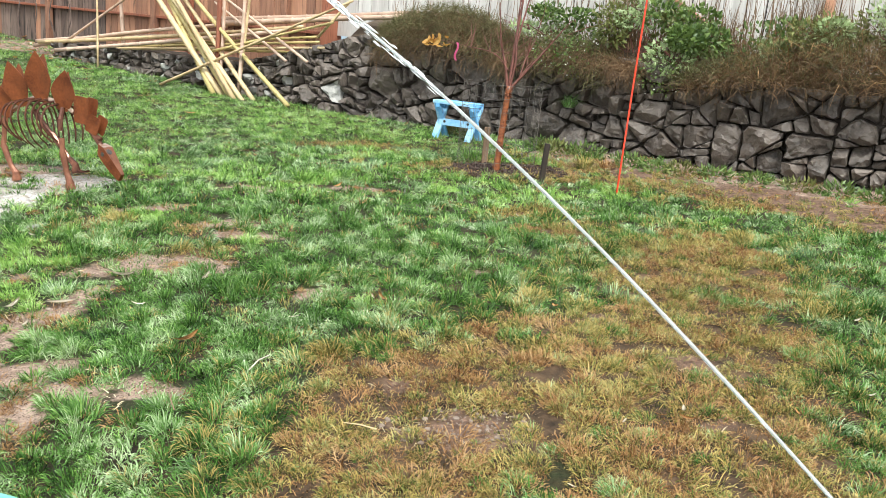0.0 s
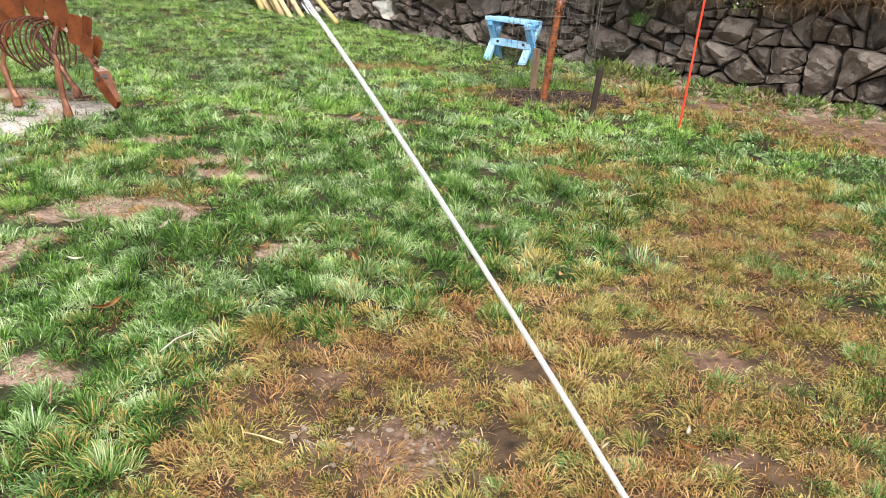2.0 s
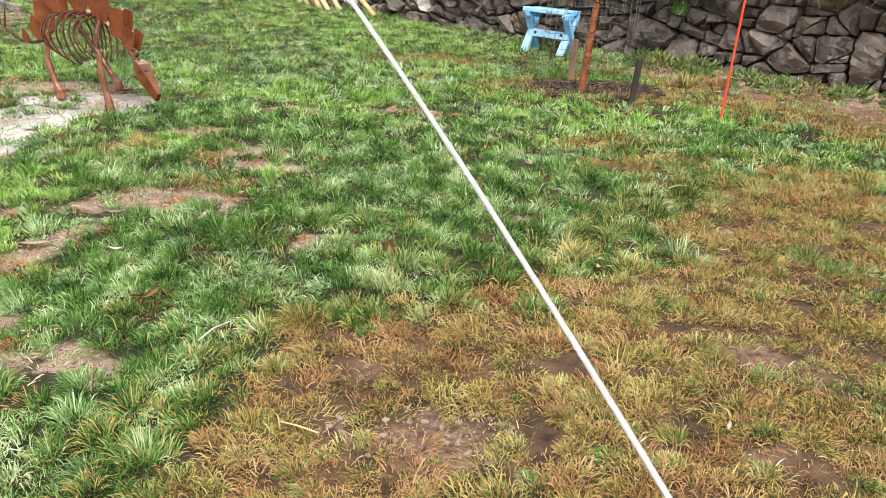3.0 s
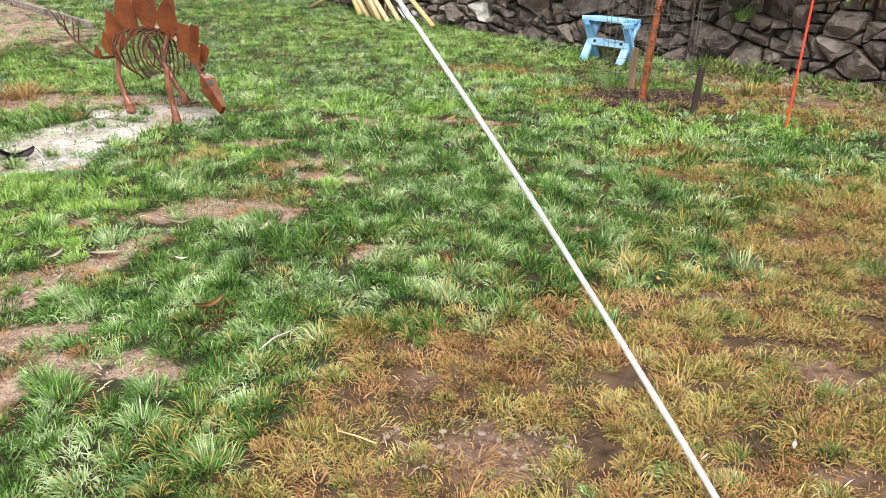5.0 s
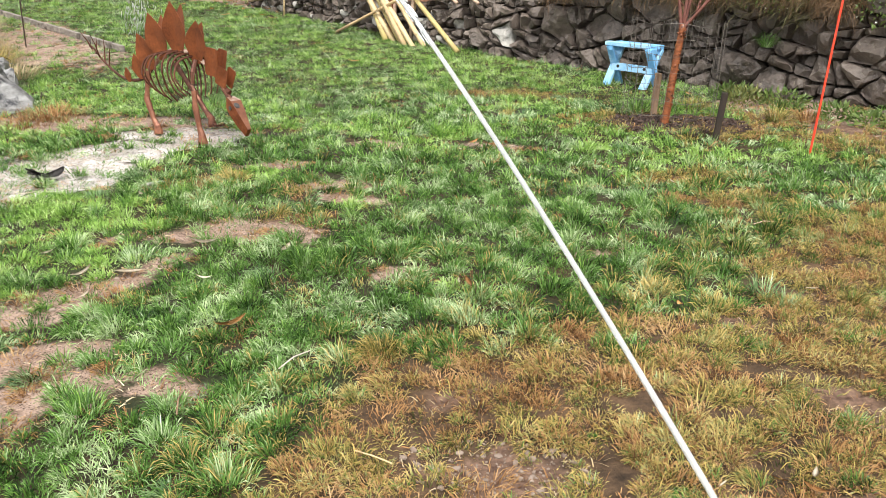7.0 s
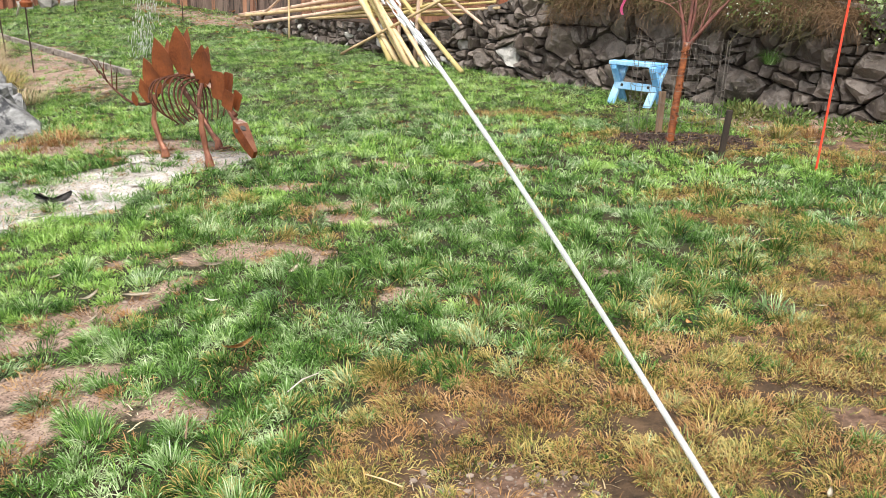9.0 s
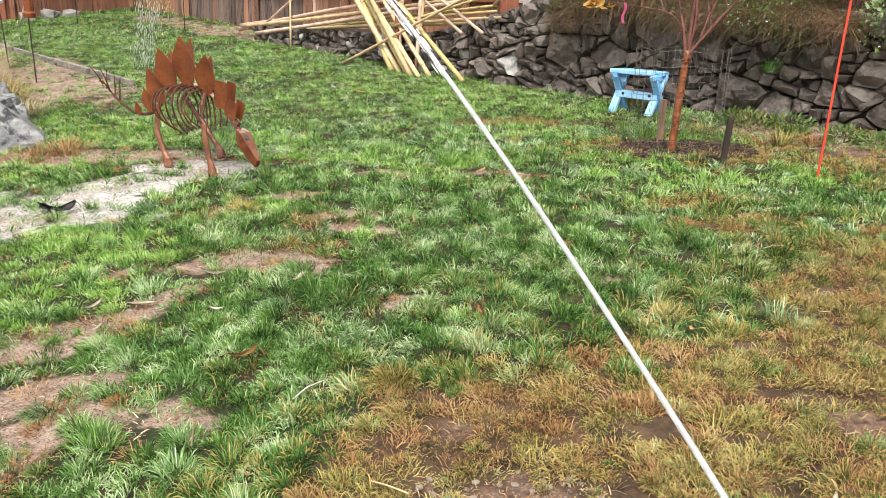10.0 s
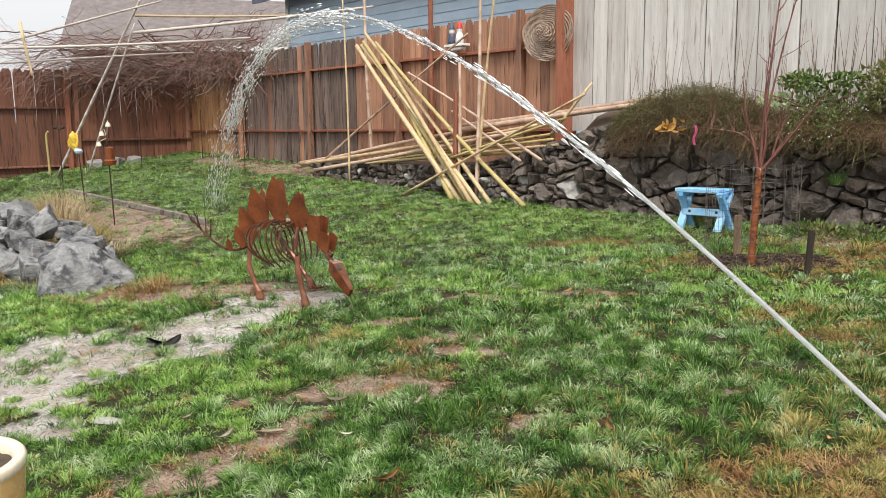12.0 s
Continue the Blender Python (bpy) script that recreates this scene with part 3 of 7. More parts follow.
# the dry area's outline, and a few green islands in it
DRY_EDGE = [(-0.75, 1.5), (-0.64, 2.2), (-0.58, 2.5), (-0.52, 2.76), (-0.43, 2.98), (-0.35, 3.13), (-0.06, 3.25), (0.12, 3.42), (0.38, 3.57), (0.6, 3.86), (0.82, 4.08), (1.05, 4.49), (1.22, 4.9), (1.6, 5.2), (2.05, 4.95), (2.0, 4.3), (1.8, 3.98), (1.72, 3.4), (1.68, 3.1), (1.5, 2.72), (1.4, 2.2), (1.4, 1.5)]
ISLANDS = [(0.62, 3.85, 0.26, 0.12, 20), (0.5, 3.4, 0.14, 0.07, 0), (0.35, 2.35, 0.2, 0.1, 10), (1.86, 3.68, 0.26, 0.12, 10), (1.72, 3.88, 0.22, 0.06, 0)]
# where the dry grass has died off to red-brown
BROWN = [(-0.25, 2.95, 0.26, 0.15, 10), (0.02, 3.06, 0.34, 0.14, 15), (-0.12, 2.76, 0.25, 0.1, 10), (0.25, 3.25, 0.22, 0.08, 20), (0.55, 2.55, 0.25, 0.08, 0)]


def most(table, x, y, ragged=0.95):
    """The strongest of the table's patches, each pulled out of shape."""
    wx = x + 0.16 * noise.noise(Vector((x * 1.8, y * 1.8, 51))) + 0.07 * noise.noise(Vector((x * 4.5, y * 4.5, 52)))
    wy = y + 0.16 * noise.noise(Vector((x * 1.8, y * 1.8, 53))) + 0.07 * noise.noise(Vector((x * 4.5, y * 4.5, 54)))
    return max(patch(wx, wy, *row, ragged) for row in table)


PATIO = [(-5.45, 5.7), (-5.53, 6.08), (-6.87, 6.93), (-8.22, 7.77), (-10.0, 8.8), (-10.0, 4.2), (-6.4, 4.3), (-5.62, 5.2)]
# a second stretch of paving beyond the rocks
PATH_PAVING = [(-8.35, 8.75), (-8.9, 9.45), (-9.55, 10.05), (-10.55, 11.15), (-11.3, 10.75), (-12.9, 10.3), (-11.4, 9.75), (-9.1, 8.6)]


def within(poly, x, y):
    inside = False
    for (ax, ay), (bx, by) in zip(poly, poly[1:] + poly[:1]):
        if (ay > y) != (by > y) and x < ax + (y - ay) * (bx - ax) / (by - ay):
            inside = not inside
    return inside


def mud_at(x, y):
    return most(MUD, x, y) + 0.2


def bare_at(x, y):
    """Above 0 on bare dirt: the worn patches, and the strip along the foot of the wall's right half."""
    p = Vector((x, y, 0)) - WALL0
    u, o = p.dot(WALL_DIR), p.dot(OUT)
    strip = -1.0
    if u < -1.5 and o < 2:
        strip = 1.0 - abs(o - 0.42) / (0.36 if u > -2.0 else 0.5) + 0.45 * wobble(x, y, 20)
    return max(most(DIRT, x, y) + (0.14 if x < -0.9 else 0.0), strip)


def dry_at(x, y):
    """Above 0 within the dry area or one of the yellowed spots."""
    near, inside = 9.0, False
    for (ax, ay), (bx, by) in zip(DRY_EDGE, DRY_EDGE[1:] + DRY_EDGE[:1]):
        dx, dy = bx - ax, by - ay
        t = max(0.0, min(1.0, ((x - ax) * dx + (y - ay) * dy) / (dx * dx + dy * dy)))
        near = min(near, math.hypot(x - ax - t * dx, y - ay - t * dy))
        if (ay > y) != (by > y) and x < ax + (y - ay) * dx / dy:
            inside = not inside
    d = (near if inside else -near) * 2.2 + 0.3 * wobble(x, y, 3)
    if d > -0.3:
        d = min(d, -most(ISLANDS, x, y))
    return max(d, most(DRY, x, y))


def lines(lo, hi, step, far):
    """Grid lines, close together over the yard and wider and wider beyond it."""
    a = list(np.arange(lo, hi + 1e-6, step))
    k = step
    while a[-1] < far:
        k *= 1.5
        a.append(a[-1] + k)
    k, b = step, [lo]
    while b[-1] > -far:
        k *= 1.5
        b.append(b[-1] - k)
    return b[:0:-1] + a


def build_ground():
    xs, ys = lines(-13.0, 5.0, 0.08, 900), lines(0.0, 17.0, 0.08, 900)
    verts, faces, wet, bare, parched = [], [], [], [], []
    for y in ys:
        for x in xs:
            cx, cy = max(-30, min(30, x)), max(-30, min(30, y))
            z = ground_z(cx, cy)
            m = d = e = 0.0
            if -13.1 < x < 5 and 0 < y < 17.1:
                m = max(0.0, min(1.0, 0.25 + mud_at(x, y)))
                d = max(0.0, min(1.0, 0.2 + bare_at(x, y)))
                e = max(0.0, min(1.0, 0.4 + dry_at(x, y)))
                z -= max(0, min(1, 2 * (m - 0.25))) * (0.016 + 0.02 * noise.noise(Vector((x * 9, y * 9, 6))) + 0.01 * noise.noise(Vector((x * 21, y * 21, 6))))
            verts.append((x, y, z))
            wet.append(m)
            bare.append(d)
            parched.append(e)
    w = len(xs)
    for j in range(len(ys) - 1):
        for i in range(w - 1):
            faces.append((j * w + i, j * w + i + 1, (j + 1) * w + i + 1, (j + 1) * w + i))
    me = bpy.data.meshes.new("ground")
    me.from_pydata(verts, [], faces)
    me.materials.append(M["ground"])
    for name, values in (("mud", wet), ("dirt", bare), ("dry", parched)):
        me.attributes.new(name, "FLOAT", "POINT").data.foreach_set("value", values)
    me.polygons.foreach_set("use_smooth", [True] * len(faces))
    return tagged(new("ground", me), "uneven wet lawn ground with bare muddy patches", "ground", kind="structure")


build_ground()


# ---- retaining wall ----


def wall_top(u):
    """Height of the wall's top along it: tall to the right, stepping down to a low kerb of stones on the left."""
    if u < 1.35:
        return 1.5 + 0.05 * math.sin(u * 2.1) - 0.02 * max(0, -u - 1)
    if u < 2.6:
        return 1.5 - (u - 1.35) / 1.25 * 0.46
    return max(0.95, 1.04 - 0.02 * (u - 2.6))


def clip_poly(poly, px, py, nx, ny):
    """Keep the side of a polygon where (p - P).n <= 0."""
    out = []
    for i, a in enumerate(poly):
        b = poly[(i + 1) % len(poly)]
        da, db = (a[0] - px) * nx + (a[1] - py) * ny, (b[0] - px) * nx + (b[1] - py) * ny
        if da <= 0:
            out.append(a)
        if da * db < 0:
            t = da / (da - db)
            out.append((a[0] + t * (b[0] - a[0]), a[1] + t * (b[1] - a[1])))
    return out


# place along the wall, height and size of the large stones
BIG_STONES = [(1.41, 0.84, 0.13), (-1.35, 0.75, 0.2), (-1.68, 0.6, 0.17), (-3.12, 0.8, 0.18), (-3.42, 0.94, 0.15), (-3.75, 0.95, 0.14), (-4.02, 0.74, 0.15), (-3.52, 0.74, 0.11), (-3.57, 1.23, 0.17),
              (-2.44, 1.39, 0.12), (-2.05, 1.28, 0.15), (-1.86, 1.13, 0.11), (-2.42, 1.06, 0.13), (-2.86, 0.88, 0.11), (-2.56, 0.76, 0.14), (-3.0, 1.1, 0.11), (-3.98, 1.27, 0.12), (-3.97, 1.1, 0.1),
              (-4.24, 1.1, 0.12), (-2.06, 0.85, 0.11), (-1.77, 0.98, 0.08), (-4.26, 0.89, 0.1), (-3.76, 0.71, 0.09), (0.67, 0.99, 0.18), (0.11, 1.0, 0.16), (-0.39, 1.27, 0.2), (1.19, 1.34, 0.12),
              (0.75, 1.47, 0.11), (1.4, 1.47, 0.11), (-0.12, 0.72, 0.14), (2.42, 0.94, 0.09), (2.16, 0.86, 0.08), (1.74, 0.73, 0.1), (1.13, 0.97, 0.1), (1.51, 1.06, 0.08), (-0.97, 1.14, 0.14), (-0.68, 1.04, 0.12)]


def area(poly):
    return 0.5 * abs(sum(a[0] * b[1] - b[0] * a[1] for a, b in zip(poly, poly[1:] + poly[:1])))


def wall_stones():
    """Fitted rubble: the wall's face is split again and again along random cracks that spare the large stones."""
    rnd = random.Random(11)
    todo = []
    u = -8.2
    while u < 6.4:
        step = rnd.uniform(0.8, 1.2)
        base = plain(*on_wall(u + step / 2).xy) - 0.12
        todo.append([(u, base), (u + step, base), (u + step, wall_top(u + step)), (u, wall_top(u))])
        u += step
    done = []
    while todo:
        poly = todo.pop()
        cx, cy = sum(p[0] for p in poly) / len(poly), sum(p[1] for p in poly) / len(poly)
        held = [b for b in BIG_STONES if within(poly, b[0], b[1])]
        big = area(poly)
        goal = rnd.choice((0.012, 0.018, 0.024, 0.032, 0.05)) * (0.7 if cx > 1.5 else 1.0)
        if held:
            goal = 4.2 * max(b[2] for b in held) ** 2
        if big < goal and len(held) < 2:
            done.append(poly)
            continue
        best, score = None, 1e9
        wide = max(p[0] for p in poly) - min(p[0] for p in poly)
        high = max(p[1] for p in poly) - min(p[1] for p in poly)
        for _ in range(26):
            # a crack runs across the longer side, more or less level or upright
            tilt = rnd.gauss(0, 0.38) + (0.0 if wide * 0.8 > high else math.pi / 2)
            nx, ny = math.cos(tilt), math.sin(tilt)
            px, py = cx + rnd.uniform(-0.25, 0.25) * wide, cy + rnd.uniform(-0.25, 0.25) * high
            cut = sum(max(0.0, 0.85 * b[2] - abs((b[0] - px) * nx + (b[1] - py) * ny)) for b in held)
            parts = [clip_poly(poly, px, py, nx, ny), clip_poly(poly, px, py, -nx, -ny)]
            if min(len(p) for p in parts) < 3:
                continue
            least = min(area(p) for p in parts)
            fit = 12 * cut + 0.3 * abs(0.4 - least / big) + (1.0 if least < 0.006 else 0.0)
            if fit < score:
                best, score = parts, fit
        if best is None or (score > 1.0 and not held):
            done.append(poly)
        else:
            todo += best
    for i, poly in enumerate(done):
        cx, cy = sum(p[0] for p in poly) / len(poly), sum(p[1] for p in poly) / len(poly)
        if area(poly) > 0.002:
            yield i, cx, cy, math.sqrt(area(poly) / math.pi), [(x - cx, y - cy) for x, y in poly], rnd


def stone_bm(poly, r, rnd, seed):
    """One rough stone filling its cell: a broken, craggy face inside a worn edge, and sides that run back into the wall."""
    gap = 0.002 + 0.012 * rnd.random() ** 2
    ring = []
    for k, (x, y) in enumerate(poly):
        px, py = poly[(k + 1) % len(poly)]
        many = max(2, int(math.hypot(px - x, py - y) / 0.045))
        for t in [0.13 + 0.74 * q / (many - 1) for q in range(many)]:
            ax, ay = x + (px - x) * t, y + (py - y) * t
            h = math.hypot(ax, ay) or 1
            q = max(0.4, (h - gap) / h) * (1 + 0.08 * rnd.uniform(-1, 0.5))
            ring.append((ax * q, ay * q))
    proud = rnd.uniform(-0.05, 0.045)
    bulge = 0.035 + 0.05 * rnd.random() + 0.2 * r
    # the face is broken along a few planes
    cuts = [(rnd.gauss(0, 0.6), rnd.gauss(0.1, 0.6), rnd.uniform(-0.1, 0.8) * r * 0.5) for _ in range(4)]

    def face(px, py):
        at = Vector((px * 10 + seed, py * 10, seed * 0.3))
        rough = 0.024 * noise.noise(at) + 0.017 * noise.noise(at * 2.6) + 0.009 * noise.noise(at * 6.1)
        return max(-0.02, min(bulge, min(bulge * 0.8 + c + a * px + b * py for a, b, c in cuts))) + rough
    bm = bmesh.new()
    n = len(ring)
    layers = [[bm.verts.new((x * 0.94, -0.25, y * 0.94)) for x, y in ring], [bm.verts.new((x, proud - 0.05, y)) for x, y in ring],
              [bm.verts.new((x * 0.985, proud + 0.4 * face(x, y), y * 0.985)) for x, y in ring]]
    inner = [(x * (0.93 - 0.08 * rnd.random()), y * (0.93 - 0.08 * rnd.random())) for x, y in ring]
    spots = [Vector(p) for p in inner]
    step = max(0.032, 0.2 * r)
    x0, x1 = min(p[0] for p in inner), max(p[0] for p in inner)
    y0, y1 = min(p[1] for p in inner), max(p[1] for p in inner)
    for a in range(int((x1 - x0) / step) + 1):
        for b in range(int((y1 - y0) / step) + 1):
            p = (x0 + (a + rnd.uniform(0.15, 0.85)) * step, y0 + (b + rnd.uniform(0.15, 0.85)) * step)
            if within([(x * 0.9, y * 0.9) for x, y in inner], *p):
                spots.append(Vector(p))
    flat, _, tris, origin, _, _ = delaunay_2d_cdt(spots, [], [list(range(n))], 1, 1e-6)
    top = [bm.verts.new((p.x, proud + face(p.x, p.y), p.y)) for p in flat]
    rim = [None] * n
    for k, src in enumerate(origin):
        for q in src:
            if q < n:
                rim[q] = top[k]
    for a, b in zip(layers, layers[1:]):
        for k in range(n):
            bm.faces.new((a[k], b[k], b[(k + 1) % n], a[(k + 1) % n]))
    for k in range(n):
        q = (k + 1) % n
        if rim[k] is not None and rim[q] is not None and rim[k] is not rim[q]:
            bm.faces.new((layers[2][k], rim[k], rim[q], layers[2][q]))
    for t in tris:
        if len(set(t)) == len(t) and bm.faces.get([top[k] for k in t]) is None:
            bm.faces.new([top[k] for k in t])
    bm.faces.new(layers[0])
    bmesh.ops.recalc_face_normals(bm, faces=bm.faces[:])
    return bm


def build_wall():
    wall = thing("wall_stone", (0, 0, 0), 0, "dark basalt rubble retaining wall, mossy and wet", "retaining wall", kind="structure")
    turn = Matrix((WALL_DIR, OUT, Vector((0, 0, 1)))).transposed().to_4x4()
    for i, u, z, r, poly, rnd in wall_stones():
        bm = stone_bm(poly, r, rnd, i * 3.7)
        pale = math.hypot(u - 1.41, z - 0.84) < 0.1 or (u > 1.7 and rnd.random() < 0.15)
        # the face leans back as it rises
        foot = plain(*on_wall(u).xy)
        p = on_wall(u, -0.12 * (z - foot), z)
        me = mesh_from("stone", bm, M["paleStone" if pale else "basalt"])
        shared("stone", me, wall, Matrix.Translation(p) @ turn)
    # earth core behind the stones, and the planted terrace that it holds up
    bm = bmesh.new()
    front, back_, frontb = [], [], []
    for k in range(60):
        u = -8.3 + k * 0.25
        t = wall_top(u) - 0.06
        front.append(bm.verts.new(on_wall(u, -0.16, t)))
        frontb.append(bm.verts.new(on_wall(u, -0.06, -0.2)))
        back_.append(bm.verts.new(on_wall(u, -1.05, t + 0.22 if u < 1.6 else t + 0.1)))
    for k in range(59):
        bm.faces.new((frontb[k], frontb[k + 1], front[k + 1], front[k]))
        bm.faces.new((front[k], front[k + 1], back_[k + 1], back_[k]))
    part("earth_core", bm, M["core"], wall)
    bm = bmesh.new()
    rows = []
    for k in range(119):
        u = -8.3 + k * 0.125
        t = wall_top(u)
        lift = 0.25 if u < 1.4 else 0.02
        rows.append([bm.verts.new(on_wall(u, -d, t - 0.05 + lift * s + 0.03 * noise.noise(Vector((u * 2, d * 3, 1))))) for d, s in ((0.18, 0.0), (0.4, 0.6), (0.7, 0.9), (1.1, 1.0), (3.0, 1.0))])
    for a, b in zip(rows, rows[1:]):
        for k in range(4):
            bm.faces.new((a[k], b[k], b[k + 1], a[k + 1]))
    terrace = part("terrace", bm, M["humus"], None, smooth=True)
    tagged(terrace, "dark planted soil on top of the stone wall", "soil", kind="structure")


# ---- fences ----


def board_mesh(name, w, t, h, mat, seed, dog=True):
    """A fence board, its foot at z = 0, with slightly uneven edges and clipped upper corners."""
    rnd = random.Random(seed)
    bm = bmesh.new()
    c = w * 0.2 if dog else 0.004
    prof = [(-w / 2, 0), (w / 2, 0), (w / 2 + rnd.uniform(-0.002, 0.002), h * 0.5), (w / 2, h - c), (w / 2 - c, h), (-w / 2 + c, h), (-w / 2, h - c), (-w / 2 + rnd.uniform(-0.002, 0.002), h * 0.5)]
    f = [bm.verts.new((x, -t / 2, z)) for x, z in prof]
    b = [bm.verts.new((x, t / 2, z)) for x, z in prof]
    bm.faces.new(f)
    bm.faces.new(b[::-1])
    for k in range(8):
        bm.faces.new((f[k], b[k], b[(k + 1) % 8], f[(k + 1) % 8]))
    return mesh_from(name, bm, mat)


def fence(name, a, b, z0, z1, mat, width, label, rails, seed, gap=0.006, drop=0.0, thick=0.02, rail_side=1, rail_mat=None, post_every=2.4, dog=True, post_mat=None, uneven=0.0, older=None, gap_shade=False):
    """Boards from a to b between two heights, rails on the yard side, posts behind. drop: the foot's fall from a to b."""
    rnd = random.Random(seed)
    a, b = Vector((*a, 0)), Vector((*b, 0))
    d = (b - a).normalized()
    long = (b - a).length
    side = Vector((d.y, -d.x, 0)) * rail_side
    ob = thing(name, (0, 0, 0), 0, label, "fence", kind="structure")
    kinds = [board_mesh("plank", width - gap, thick, 1.0, mat, seed + k, dog) for k in range(4)]
    old = [board_mesh("plank", width - gap, thick, 1.0, older[2], seed + k, dog) for k in range(4)] if older else []
    tan = [board_mesh("plank", width - gap, thick, 1.0, M["cedarTan"], seed + k, dog) for k in range(4)]
    rot = Matrix((d, Vector((-d.y, d.x, 0)), Vector((0, 0, 1)))).transposed().to_4x4()
    s = 0.0
    while s < long - 0.5 * width:
        wide = 1 + uneven * rnd.uniform(-1, 1)
        mid = s + 0.5 * width * wide
        s += width * wide
        foot = z0 + drop * mid / long
        p = a + d * mid + side * rnd.uniform(-0.004, 0.004)
        p.z = foot
        m = Matrix.Translation(p) @ rot @ pose(0, 0, 0, rnd.uniform(-0.3, 0.3), rnd.uniform(-0.35, 0.35), rnd.uniform(-1.2, 1.2)) @ Matrix.Diagonal((wide, 1, z1 - foot + rnd.uniform(-0.02, 0.015), 1))
        worn = older and older[0] < mid < older[1] and rnd.random() < 0.85
        fresh = bool(older) and mid < 1.8
        shared("plank", (tan if fresh else old if worn else kinds)[rnd.randrange(4)], ob, m)
    if gap_shade:
        # an added dark sheet behind the boards imitates the shade in their gaps
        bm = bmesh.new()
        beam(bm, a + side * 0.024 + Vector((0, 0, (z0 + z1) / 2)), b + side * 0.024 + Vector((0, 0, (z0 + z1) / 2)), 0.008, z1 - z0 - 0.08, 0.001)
        part("backing_board", bm, M["darkwood"], ob, "added dark sheet standing in for the shade in the gaps")
    for h in rails:
        bm = bmesh.new()
        beam(bm, a + Vector((0, 0, h)) + side * 0.036, b + Vector((0, 0, h)) + side * 0.036, 0.09, 0.038, 0.004)
        part("rail", bm, rail_mat or mat, ob)
    k = 0.0
    while k <= long:
        bm = bmesh.new()
        p = a + d * k + side * 0.075
        beam(bm, (p.x, p.y, z0 + drop * k / long - 0.1), (p.x, p.y, z1 + 0.03), 0.09, 0.09, 0.006, up=d)
        part("post", bm, post_mat or rail_mat or mat, ob)
        k += post_every
    return ob


def on_fence(u, out=0.0, z=0.0):
    p = FENCE0 + WALL_DIR * u + OUT * out
    return Vector((p.x, p.y, z))


def build_fences():
    fence("fence_grey", on_fence(-9.0).xy, on_fence(1.5).xy, 1.45, 3.32, M["silver"], 0.27, "tall silvered grey board fence above the stone wall", (), 31, gap=0.012, post_every=50, dog=False, uneven=0.35, gap_shade=True)
    fence("fence_cedar", on_fence(12.5).xy, on_fence(1.62).xy, 0.86, 2.95, M["cedar"], 0.14, "weathered brown cedar board fence behind the bamboo", (1.46, 2.5), 37, drop=0.05, rail_mat=M["redwood"], post_mat=M["cedar"], rail_side=1, post_every=2.55, older=(1.9, 6.7, M["cedarGrey"]))
    fence("fence_left", on_fence(12.5).xy, on_fence(12.5, 2.55).xy, 0.97, 2.76, M["cedarWet"], 0.17, "dark brown wet cedar board fence at the corner", (1.3, 2.42), 41, drop=-0.27, rail_side=-1, post_every=2.45)
    fence("fence_left_low", on_fence(12.5, 2.62).xy, on_fence(12.5, 12.5).xy, 0.69, 2.7, M["cedarWet"], 0.19, "dark brown wet cedar board fence with red posts", (0.8, 1.95), 43, drop=-1.04, rail_side=-1, post_every=2.15, post_mat=M["redwood"])


def red_post():
    bm = bmesh.new()
    p = on_fence(1.53, 0.07)
    beam(bm, (p.x, p.y, 1.2), (p.x, p.y, 3.35), 0.3, 0.1, 0.006, up=WALL_DIR)
    tagged(part("fence_post", bm, M["redwood"]), "broad red-brown stained post where two fences meet", "post", kind="structure")


# ---- steel stegosaurus ----


def plate(bm, w, h, shape, m, mat, thick=0.005):
    """A sheet-steel back plate, slightly dished; shape 0: leaf, 1: rounded oblong."""
    prof = []
    if shape == 0:
        steps = 9
        side = []
        for k in range(steps + 1):
            t = k / steps
            side.append((0.5 * w * (0.3 + 0.7 * min(1.0, (t / 0.42) ** 0.8)) * (1 - max(0.0, (t - 0.42) / 0.58) ** 1.6), h * t))
        prof = side + [(-x, z) for x, z in side[-2::-1]]
        prof = [(x + 0.05 * w * (z / h) ** 2, z) for x, z in prof]
    else:
        for k in range(18):
            c, s = math.cos(2 * math.pi * k / 18), math.sin(2 * math.pi * k / 18)
            prof.append((0.5 * w * abs(c) ** 0.26 * (1 if c > 0 else -1), h * 0.5 * (1 + abs(s) ** 0.3 * (1 if s > 0 else -1))))
    n = len(prof)
    front, rear = [], []
    for x, z in prof:
        dish = 0.05 * w * (1 - (2 * x / w) ** 2)
        front.append(bm.verts.new(m @ Vector((x, dish - thick / 2, z))))
        rear.append(bm.verts.new(m @ Vector((x, dish + thick / 2, z))))
    cf = bm.verts.new(m @ Vector((0, 0.07 * w - thick / 2, h * 0.45)))
    cr = bm.verts.new(m @ Vector((0, 0.07 * w + thick / 2, h * 0.45)))
    made = []
    for k in range(n):
        q = (k + 1) % n
        made += [bm.faces.new((front[k], front[q], cf)), bm.faces.new((rear[q], rear[k], cr)), bm.faces.new((front[q], front[k], rear[k], rear[q]))]
    for f in made:
        f.material_index = mat


